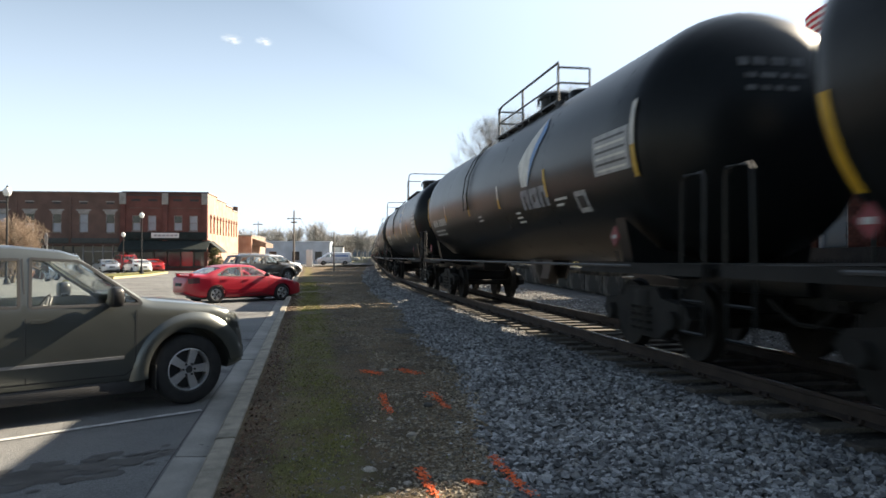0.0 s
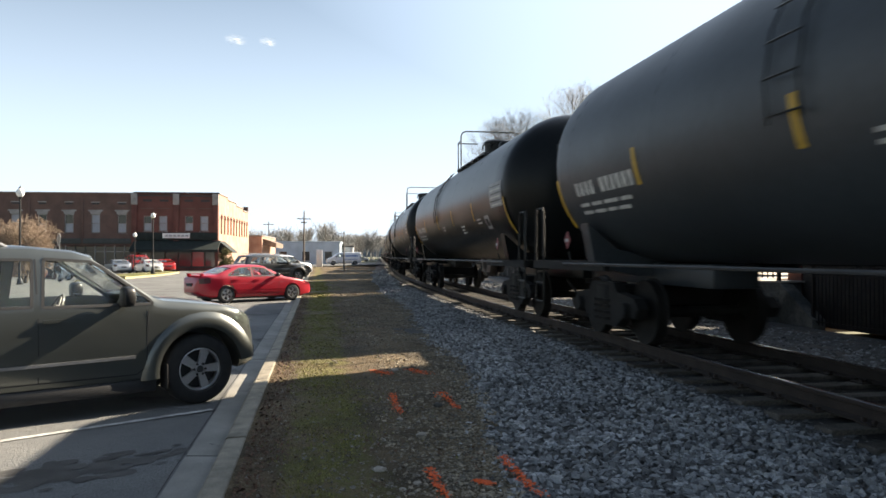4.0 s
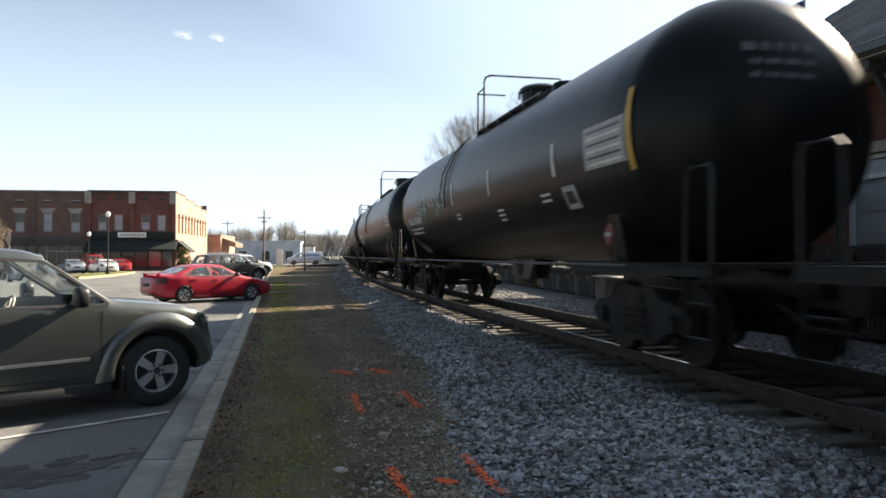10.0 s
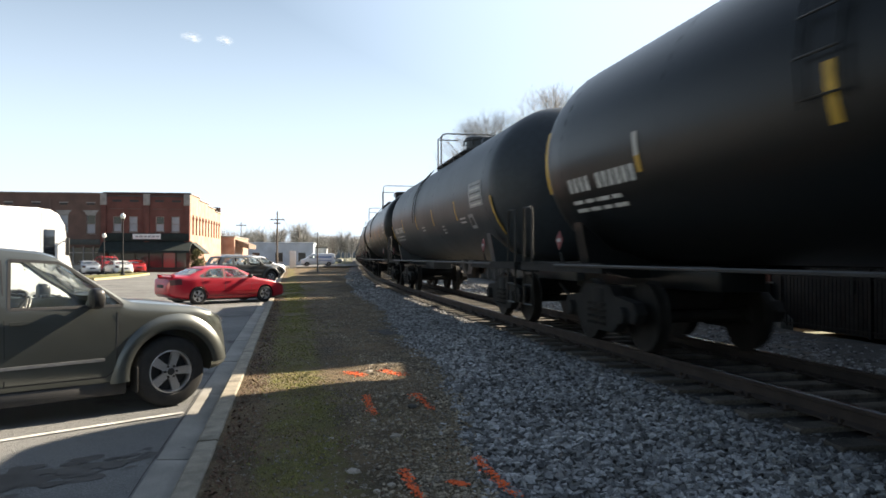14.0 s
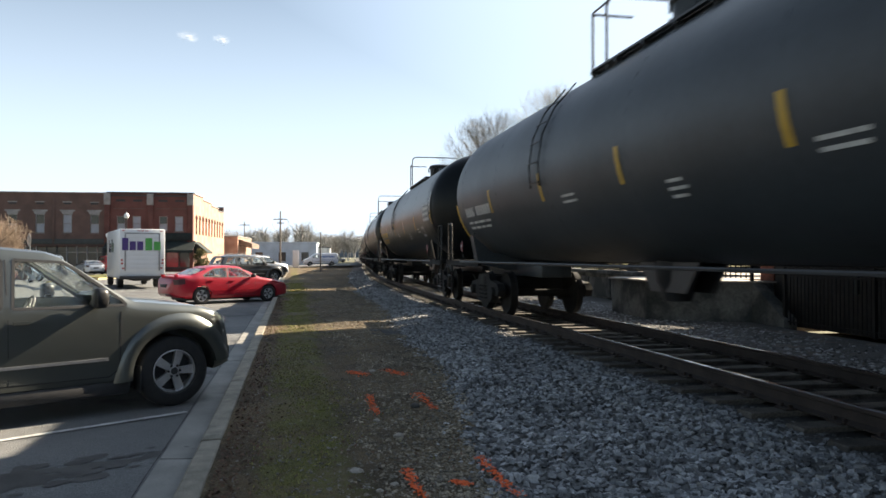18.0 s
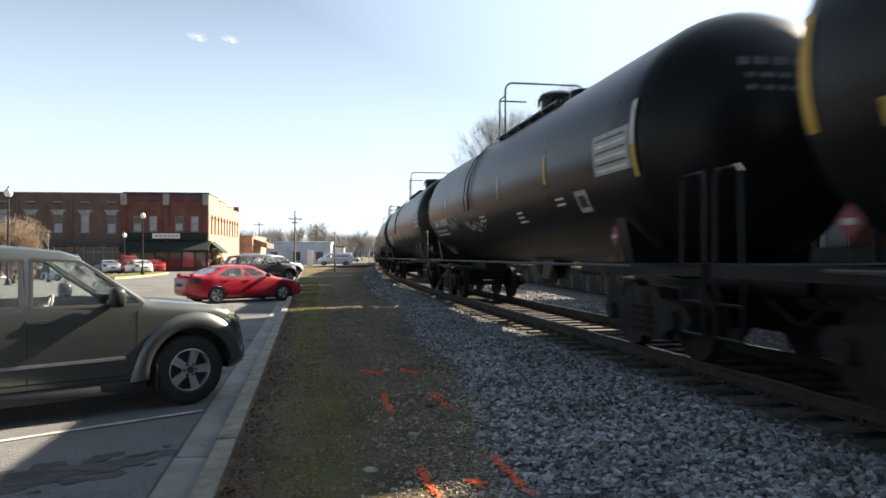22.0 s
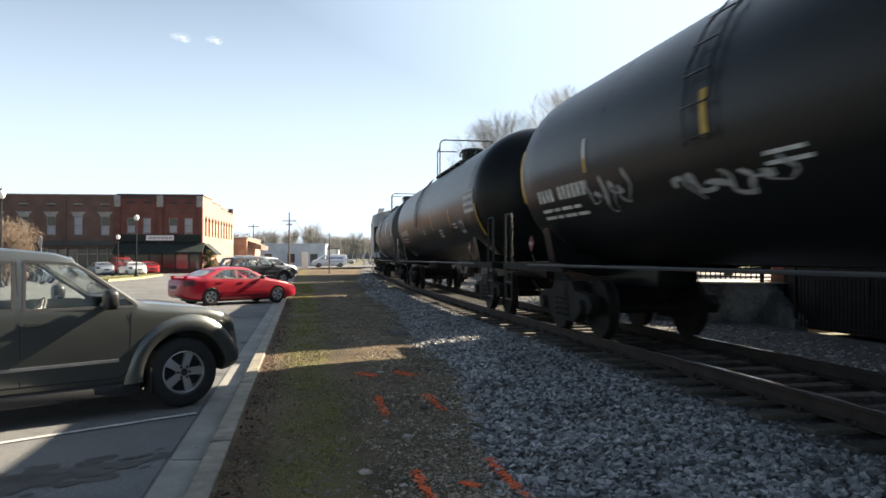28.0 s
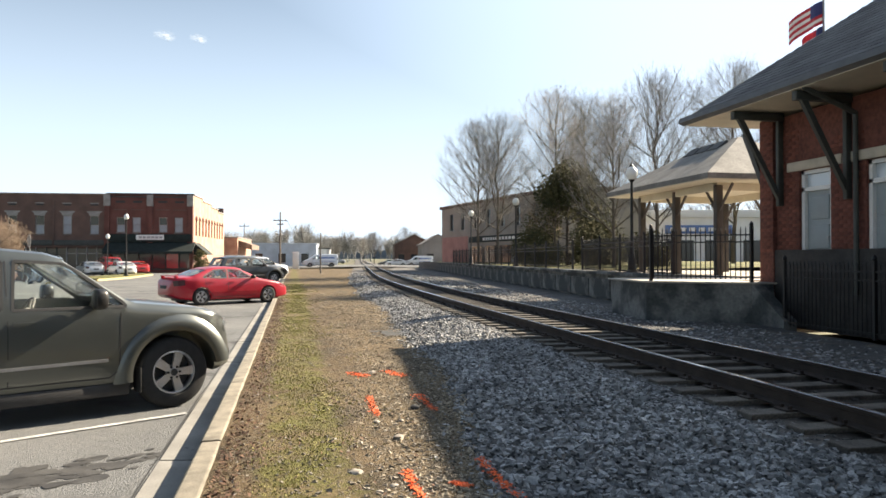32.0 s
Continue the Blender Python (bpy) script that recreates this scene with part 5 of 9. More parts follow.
def build_car(name, label, sh, x_tail, x_nose, axles, r, tyre_w, rim_r, spokes, colour, windows, front_glass, rear_glass, cabin, floor, doors, moulding, lamps, tail_lamps, mirror, extra=None, arch=1.13, alloy=True, seats=True, group="parked cars", trim=None, cat="car"):
    car = thing(name, None, label, cat, group)
    ytrack = sh.w - tyre_w / 2 - 0.03
    body = sh.skin(x_tail, x_nose)
    cuts = [sh.skin(cabin[0], cabin[1], 0.05, floor)]
    for ax in axles:
        for s in (-1, 1):
            c = bmesh.new()
            cyl(c, (ax, s * (sh.w - 0.34), r), (ax, s * (sh.w + 0.3), r), r * arch, r * arch, 32)
            cuts.append(c)

    def window_cut(w, lo, hi):
        return prism(bmesh.new(), w, "y", lo, hi)

    def slab(g, half):
        (xa, za), (xb, zb) = g
        d = Vector((xb - xa, zb - za)).normalized()
        q = Vector((-d.y, d.x)) * 0.16
        a, b = Vector((xa, za)), Vector((xb, zb))
        return prism(bmesh.new(), [tuple(a + q), tuple(b + q), tuple(b - q), tuple(a - q)], "y", -half, half)

    glass_half = sh.w - 0.2
    for w in windows:
        cuts.append(window_cut(w, -sh.w - 0.5, sh.w + 0.5))
    for g in (front_glass, rear_glass):
        if g:
            cuts.append(slab(g, glass_half))
    body = boolean(body, cuts)
    shell = part("body", body, M[colour], car, smooth=32)
    # panes
    lo, hi = cabin[0] - 0.1, cabin[1] + 0.1
    base = boolean(sh.skin(lo, hi, 0.012, floor - 0.1), [sh.skin(lo - 0.2, hi + 0.2, 0.018, floor - 0.3)])
    for w in windows:
        for s in (-1, 1):
            pane = boolean(base.copy(), [window_cut(w, 0.2 if s > 0 else -sh.w - 0.4, sh.w + 0.4 if s > 0 else -0.2)], "INTERSECT")
            p = part("side_window", pane, M["car_glass"], car, smooth=20)
            p.visible_shadow = False
            bm = bmesh.new()
            sh.ribbon(bm, list(w) + [w[0]], 0.03, s, 0.002, 3)
            part("window_trim", bm, M["plastic"], p)
    for nm, g in (("windscreen", front_glass), ("rear_window", rear_glass)):
        if g:
            pane = boolean(base.copy(), [slab(g, glass_half)], "INTERSECT")
            p = part(nm, pane, M["car_glass"], car, smooth=20)
            p.visible_shadow = False
    base.free()
    for ax in axles:
        for s in (-1, 1):
            wheel(car, ax, s * ytrack, s, r, tyre_w, rim_r, spokes, alloy)
    # door seams, handles and mouldings
    for s in (-1, 1):
        for outline, handle in doors:
            bm = bmesh.new()
            sh.ribbon(bm, outline, 0.012, s, 0.0015, 4)
            d = part("door_seam", bm, M["plastic"], car)
            bm = bmesh.new()
            x, z = handle
            sh.ribbon(bm, [(x - 0.1, z), (x + 0.1, z)], 0.035, s, 0.022, 2)
            part("door_handle", bm, M[colour], d)
        for ml in moulding:
            bm = bmesh.new()
            sh.ribbon(bm, ml, 0.032, s, 0.012, 8)
            part("side_moulding", bm, M[trim or colour], car)
        for outline in lamps:
            bm = bmesh.new()
            sh.plate(bm, outline, s, 0.012)
            part("headlight", bm, M["lamp"], car, "clear headlight")
        for outline in tail_lamps:
            bm = bmesh.new()
            sh.plate(bm, outline, s, 0.012)
            part("tail_light", bm, M["tail_dark"], car, "dark red tail light")
        bm = bmesh.new()
        mx, mz, ms = mirror
        y = sh.half(mx, mz)
        ball = bmesh.ops.create_uvsphere(bm, u_segments=16, v_segments=10, radius=1)["verts"]
        for v in ball:
            q = Vector([math.copysign(abs(c) ** 0.6, c) for c in v.co])
            v.co = (mx + 0.01 + (0.05 if q.x < 0 else 0.1) * q.x, s * (y + 0.15) + 0.1 * q.y, mz + ms * (0.1 + 0.5 * q.z))
        box(bm, mx - 0.02, mx + 0.05, min(s * (y - 0.03), s * (y + 0.1)), max(s * (y - 0.03), s * (y + 0.1)), mz - ms * 0.35, mz - ms * 0.1, 0.01)
        part("door_mirror", bm, M["mirror_shell"], car, "black door mirror")
    bm = bmesh.new()
    box(bm, x_tail + 0.55, x_nose - 0.4, -sh.w + 0.3, sh.w - 0.3, sh.bottom - 0.06, sh.bottom + 0.1, 0.03)
    part("underbody", bm, M["plastic"], car)
    if seats:
        mid = (cabin[0] + cabin[1]) / 2
        for sx in ((mid + 0.05), (mid - 0.95)):
            for y in (-0.38, 0.38):
                seat(car, sx, y, floor + 0.12, M["cloth"], min(1.0, (lerp_table(sh.top, sx - 0.42) - floor - 0.32) / 0.8))
        bm = bmesh.new()
        xd = cabin[1] - 0.42
        box(bm, xd - 0.25, xd + 0.3, -sh.w + 0.16, sh.w - 0.16, floor + 0.4, lerp_table(sh.belt, xd) - 0.06, 0.06)
        part("dashboard", bm, M["cloth_dark"], car)
        bm = bmesh.new()
        m = Matrix.Translation((xd - 0.42, 0.38, lerp_table(sh.belt, xd) - 0.05)) @ Matrix.Rotation(-1.15, 4, "Y")
        n = 20
        for k in range(n):
            a, b = k * math.tau / n, (k + 1) * math.tau / n
            cyl(bm, m @ Vector((0.19 * math.cos(a), 0.19 * math.sin(a), 0)), m @ Vector((0.19 * math.cos(b), 0.19 * math.sin(b), 0)), 0.016, 0.016, 6)
        for a in (0.3, 2.84, 4.71):
            cyl(bm, m @ Vector((0, 0, -0.02)), m @ Vector((0.19 * math.cos(a), 0.19 * math.sin(a), 0)), 0.02, 0.014, 6)
        cyl(bm, m @ Vector((0, 0, 0.02)), m @ Vector((0, 0, -0.3)), 0.055, 0.03, 10)
        part("steering_wheel", bm, M["cloth_dark"], car)
    if extra:
        extra(car, sh)
    return car


M["suv_paint"] = mat("bronze_grey_metallic", (0.105, 0.113, 0.107), 0.32, 0.6, var=0.08, scale=1.5, fine=0.05, fscale=500, bump=0.0, coat=0.6)
M["red_paint"] = paint("bright_red_paint", (0.36, 0.005, 0.02), coat=0.5)
M["black_car"] = paint("black_car_paint", (0.012, 0.014, 0.016))
M["silver_car"] = paint("silver_car_paint", (0.45, 0.47, 0.5), 0.6)
M["blue_car"] = paint("dark_blue_car_paint", (0.03, 0.06, 0.13))
M["ice_car"] = paint("pale_blue_car_paint", (0.35, 0.43, 0.52), 0.4)
M["white_car"] = paint("white_car_paint", (0.75, 0.75, 0.74))
M["lamp"] = glass("lamp_glass", (0.95, 0.95, 0.95), 0.15)
M["tail"] = paint("tail_red", (0.4, 0.01, 0.012))
M["tail_dark"] = paint("tail_dark_red", (0.05, 0.004, 0.008), rough=0.4, coat=0.15)
M["mirror_shell"] = mat("gloss_black_plastic", (0.012, 0.012, 0.013), 0.4, var=0.1, scale=6, bump=0.0)
M["alloy"] = mat("silver_alloy", (0.6, 0.6, 0.62), 0.35, 0.7, var=0.15, scale=6, bump=0.0)
M["cloth"] = mat("seat_cloth", (0.28, 0.265, 0.24), 0.95, var=0.2, scale=5)
M["cloth_dark"] = mat("dash_vinyl", (0.1, 0.1, 0.098), 0.75, var=0.2, scale=5)
M["flare"] = M["suv_paint"]


def suv_shape():
    return Shape(top=[(-2.46, 0.95), (-2.43, 1.22), (-2.3, 1.5), (-2.12, 1.76), (-1.6, 1.82), (-0.9, 1.835), (-0.3, 1.825), (0.1, 1.785), (0.24, 1.74), (0.9, 1.27), (1.0, 1.235), (1.3, 1.2), (1.7, 1.155), (1.91, 1.1), (2.03, 1.03), (2.11, 0.9), (2.165, 0.76), (2.2, 0.6)],
                 belt=[(-2.5, 1.15), (0.9, 1.12), (2.3, 1.0)], plan=[(-2.46, 0.86), (-2.3, 0.96), (-1.5, 1), (1.4, 1), (1.87, 0.965), (2.03, 0.89), (2.13, 0.8), (2.2, 0.7)],
                 low=[(-2.46, 0.45), (-2.2, 0.34), (-1.0, 0.3), (1.0, 0.3), (1.8, 0.36), (2.3, 0.42)], width=1.85, bottom=0.3, tumble=0.24)


def suv_extra(car, sh):
    for s in (-1, 1):
        for ax in (-1.425, 1.425):
            bm = bmesh.new()
            prof = []
            for k in range(25):
                a = 0.15 + (math.pi - 0.05) * k / 24
                for rr, out in ((0.485, -0.02), (0.49, 0.025), (0.52, 0.034), (0.58, 0.03), (0.63, 0.012), (0.68, -0.03)):
                    prof.append((ax + rr * math.cos(a), s * (sh.half(ax, 0.8) + out), 0.405 + rr * math.sin(a)))
            n = 6
            vs = [bm.verts.new(p) for p in prof if True]
            for k in range(24):
                for i in range(n - 1):
                    bm.faces.new((vs[k * n + i], vs[k * n + i + 1], vs[(k + 1) * n + i + 1], vs[(k + 1) * n + i]))
            part("wheel_arch_flare", bm, M["flare"], car, smooth=40)
        bm = bmesh.new()
        rod(bm, [(-1.9, s * 0.62, 1.82), (-1.8, s * 0.62, 1.88), (-0.85, s * 0.62, 1.9), (-0.62, s * 0.62, 1.87), (-0.5, s * 0.62, 1.8)], 0.022, 8)
        part("roof_rail", bm, M["steel"], car)
        # dark plastic sill, made deeper to stand in for shade under the body
        bm = bmesh.new()
        box(bm, -0.93, 0.93, min(s * 0.7, s * 0.885), max(s * 0.7, s * 0.885), 0.21, 0.36, 0.03)
        part("sill_trim", bm, M["plastic"], car)
        bm = bmesh.new()
        box(bm, 1.02, 1.04, min(s * 0.72, s * 0.92), max(s * 0.72, s * 0.92), 0.22, 0.5, 0.004)
        part("mud_flap", bm, M["rubber"], car)
    bm = bmesh.new()
    prism(bm, [(1.95, 0.4), (2.17, 0.43), (2.23, 0.5), (2.23, 0.6), (1.95, 0.58)], "y", -0.6, 0.6)
    part("bumper_insert", bm, M["plastic"], car, "dark lower bumper insert")
    bm = bmesh.new()
    for z in (0.84, 0.9, 0.96):
        box(bm, 2.06, 2.17, -0.42, 0.42, z - 0.02, z + 0.015, 0.008)
    part("grille", bm, M["steel"], car)
    bm = bmesh.new()
    box(bm, -2.55, -2.3, -0.82, 0.82, 0.42, 0.66, 0.06)
    part("rear_bumper", bm, M["flare"], car)


SUV_ARGS = dict(x_tail=-2.46, x_nose=2.2, axles=(-1.425, 1.425), r=0.405, tyre_w=0.26, rim_r=0.245, spokes=5,
                windows=[[(0.88, 1.19), (0.84, 1.24), (0.35, 1.605), (0.25, 1.66), (-0.2, 1.69), (-0.23, 1.19)], [(-0.33, 1.2), (-0.31, 1.68), (-1.2, 1.69), (-1.3, 1.2)], [(-1.4, 1.22), (-1.32, 1.67), (-1.9, 1.65), (-2.1, 1.26)]],
                front_glass=((0.87, 1.3), (0.25, 1.73)), rear_glass=((-2.4, 1.28), (-2.17, 1.7)), cabin=(-2.3, 1.02), floor=0.5,
                doors=[([(0.82, 1.12), (0.8, 0.5), (0.7, 0.42), (-0.27, 0.42), (-0.28, 1.69)], (-0.13, 1.05)), ([(-0.27, 0.42), (-1.0, 0.42), (-1.3, 0.95), (-1.3, 1.2)], (-1.12, 1.05))],
                moulding=[[(0.68, 0.615), (-0.9, 0.6)]], lamps=[[(2.1, 0.98), (1.93, 1.06), (1.88, 0.98), (2.08, 0.82)]], tail_lamps=[[(-2.4, 1.15), (-2.28, 1.15), (-2.26, 0.8), (-2.4, 0.8)]], mirror=(0.53, 1.26, 0.22))


def parked(car, x, y, turn, z=0.0):
    car.matrix_basis = pose(x, y, z, 0, 0, turn)
    return car


def recoloured(car, old, new_name, label, m):
    """Another car of the same make in another paint."""
    c = copy_thing(car, m)
    c["label"] = label
    for o in c.children_recursive:
        if o.type == "MESH" and M[old].name in [mm.name for mm in o.data.materials]:
            o.data = o.data.copy()
            for i, mm in enumerate(o.data.materials):
                if mm.name == M[old].name:
                    o.data.materials[i] = M[new_name]
    return c


SUV_TURN = 31.0
suv = build_car("suv", "bronze-grey metallic four-wheel-drive parked nose to the kerb", suv_shape(), colour="suv_paint", extra=suv_extra, arch=1.235, trim="steel", **SUV_ARGS)
hd = Vector((math.cos(radians(SUV_TURN)), math.sin(radians(SUV_TURN)), 0))
rt = Vector((hd.y, -hd.x, 0))
wc = Vector((-1.38, 9.0, 0))            # under the near front wheel
c = wc - hd * 1.425 - rt * 0.80
parked(suv, c.x, c.y, SUV_TURN)


def sedan_shape():
    return Shape(top=[(-2.42, 0.6), (-2.39, 0.76), (-2.32, 0.93), (-2.22, 1.0), (-2.1, 1.03), (-1.75, 1.045), (-1.15, 1.3), (-0.85, 1.375), (-0.4, 1.4), (0.1, 1.38), (0.3, 1.33), (0.95, 0.99), (1.05, 0.95), (1.7, 0.84), (2.15, 0.7), (2.3, 0.6), (2.36, 0.5)],
                 belt=[(-2.4, 0.95), (-1.0, 0.94), (1.0, 0.88), (2.4, 0.7)], plan=[(-2.42, 0.42), (-2.39, 0.58), (-2.32, 0.72), (-2.2, 0.83), (-1.98, 0.93), (-1.5, 1), (1.4, 1), (1.9, 0.93), (2.2, 0.82), (2.36, 0.62)],
                 low=[(-2.42, 0.4), (-2.2, 0.28), (-1.9, 0.22), (1.9, 0.2), (2.36, 0.28)], width=1.79, bottom=0.2, tumble=0.5)


def sedan_extra(car, sh):
    bm = bmesh.new()
    box(bm, -2.3, -2.12, -0.58, 0.58, 1.07, 1.095, 0.011)
    for y in (-0.55, 0.55):
        box(bm, -2.26, -2.12, y - 0.03, y + 0.03, 0.98, 1.08, 0.01)
    part("boot_spoiler", bm, M["red_paint"], car)
    bm = bmesh.new()
    box(bm, -2.43, -2.37, -0.24, 0.24, 0.62, 0.74, 0.005)
    part("rear_plate_recess", bm, M["plastic"], car)
    bm = bmesh.new()
    for s in (-1, 1):
        sh.ribbon(bm, [(1.0, 0.42), (-0.95, 0.42)], 0.06, s, 0.02, 6)
        sh.ribbon(bm, [(1.0, 0.5), (-0.95, 0.5)], 0.02, s, 0.015, 6)
    part("flank_cladding", bm, M["red_paint"], car)
    for s in (-1, 1):
        bm = bmesh.new()
        sh.ribbon(bm, [(-2.33, 0.81), (-1.98, 0.84)], 0.19, s, 0.01, 14)
        part("tail_light", bm, M["tail_dark"], car, "dark red tail light")


red = build_car("saloon_car", "bright red four-door saloon with a boot spoiler parked at the kerb", sedan_shape(), x_tail=-2.42, x_nose=2.36, axles=(-1.36, 1.36), r=0.32, tyre_w=0.21, rim_r=0.2, spokes=5, colour="red_paint",
                windows=[[(0.72, 0.97), (0.2, 1.27), (-0.28, 1.31), (-0.3, 0.98)], [(-0.38, 0.98), (-0.36, 1.31), (-0.85, 1.28), (-1.3, 1.05), (-1.28, 1.0)]],
                front_glass=((0.92, 1.005), (0.33, 1.32)), rear_glass=((-1.68, 1.07), (-1.13, 1.305)), cabin=(-1.75, 0.95), floor=0.35,
                doors=[([(0.78, 0.9), (0.74, 0.32), (-0.33, 0.3), (-0.34, 1.3)], (-0.18, 0.84)), ([(-0.33, 0.3), (-0.95, 0.32), (-1.2, 0.7), (-1.25, 1.0)], (-1.02, 0.86))],
                moulding=[], lamps=[[(2.2, 0.66), (1.95, 0.76), (1.93, 0.66), (2.18, 0.57)]], tail_lamps=[], mirror=(0.62, 1.0, 0.14), extra=sedan_extra)
parked(red, -2.55, 29.2, 33.0)

CARS = [("suv_like", -2.75, 48.6, 33), ("suv_like", -2.9, 64.0, 33)]
dark = recoloured(suv, "suv_paint", "black_car", "black four-wheel-drive parked beyond the red saloon", pose(-2.9, 50.0, 0, 0, 0, 33))
far_silver = recoloured(suv, "suv_paint", "silver_car", "silver four-wheel-drive parked at the kerb", pose(-2.6, 62.5, 0, 0, 0, 33))
for paint_name, label, x, y, turn, src in (
        ("blue_car", "dark blue car parked by the planted island", -24.4, 69.0, 118, "red"),
        ("ice_car", "pale blue car parked by the planted island", -21.1, 70.0, 118, "suv"),
        ("silver_car", "silver car parked before the shops", -19.3, 76.5, 118, "red"),
        ("white_car", "white car parked before the shops", -16.3, 76.0, 118, "red"),
        ("tail", "dark red car parked before the shops", -19.2, 83.0, 118, "suv"),
        ("tail", "red car parked before the shops", -16.4, 83.0, 118, "red")):
    base_car, old = (red, "red_paint") if src == "red" else (suv, "suv_paint")
    recoloured(base_car, old, paint_name, label, pose(x, y, 0, 0, 0, turn))
recoloured(red, "red_paint", "white_car", "white car waiting beyond the crossing", pose(20.6, 149.0, 0.12, 0, 0, 175))
recoloured(red, "red_paint", "black_car", "dark car parked beyond the crossing", pose(19.6, 153.0, 0.0, 0, 0, 175))
recoloured(suv, "suv_paint", "silver_car", "silver pickup-like car far down the road", pose(14.0, 235.0, 0.0, 0, 0, 10))


# delivery vans
def van_shape():
    return Shape(top=[(-2.8, 1.6), (-2.76, 1.98), (-2.6, 2.06), (0.4, 2.08), (0.95, 2.0), (1.75, 1.42), (2.0, 1.28), (2.5, 1.1), (2.72, 0.92), (2.8, 0.6)],
                 belt=[(-3, 1.2), (1.6, 1.2), (2.8, 1.0)], plan=[(-2.8, 0.92), (-2.6, 1), (1.8, 1), (2.4, 0.95), (2.8, 0.8)], low=[(-2.8, 0.45), (-2.5, 0.35), (2.4, 0.32), (2.8, 0.42)], width=2.0, bottom=0.32, tumble=0.16)


VAN_ARGS = dict(x_tail=-2.8, x_nose=2.8, axles=(-1.75, 1.75), r=0.36, tyre_w=0.24, rim_r=0.2, spokes=8, windows=[[(1.35, 1.3), (0.95, 1.72), (0.35, 1.74), (0.35, 1.28)]], front_glass=((1.7, 1.47), (1.0, 1.95)), rear_glass=None,
                cabin=(0.2, 1.75), floor=0.6, doors=[([(1.4, 1.2), (1.35, 0.45), (0.3, 0.45), (0.3, 1.8)], (0.45, 1.1))], moulding=[[(1.2, 0.7), (-1.3, 0.7)]], lamps=[[(2.74, 0.98), (2.45, 1.08), (2.45, 0.88), (2.72, 0.8)]],
                tail_lamps=[[(-2.72, 1.5), (-2.62, 1.5), (-2.62, 1.1), (-2.72, 1.1)]], mirror=(1.25, 1.35, 0.24), seats=False, group="vans", cat="van", trim="plastic", alloy=False)


def van_extra(car, sh):
    r = random.Random(9)
    for s in (-1, 1):
        x = -2.2
        for k in range(7):
            w = r.uniform(0.18, 0.4)
            part("lettering", sh.ribbon(bmesh.new(), [(x, 1.5), (x + w, 1.5)], 0.3, s, 0.006, 2), M["van_blue"], car, "bar of blue lettering")
            x += w + 0.07
        part("flank_stripe", sh.ribbon(bmesh.new(), [(-2.2, 0.95), (0.1, 0.95)], 0.08, s, 0.006, 3), M["van_blue"], car)
        part("red_lettering", sh.ribbon(bmesh.new(), [(-0.05, 1.5), (0.25, 1.5)], 0.26, s, 0.006, 2), M["red"], car)


M["van_blue"] = paint("lettering_blue", (0.05, 0.13, 0.35))
M["van_pale"] = paint("pale_van_paint", (0.62, 0.68, 0.75))
van = build_car("delivery_van", "pale blue-white delivery van with coloured lettering at the crossing", van_shape(), colour="van_pale", extra=van_extra, **VAN_ARGS)
parked(van, 4.3, 121.5, 186.0, 0.26)
recoloured(van, "van_pale", "white_car", "plain white van standing beyond the crossing", pose(25.4, 149.0, 0.1, 0, 0, 178))


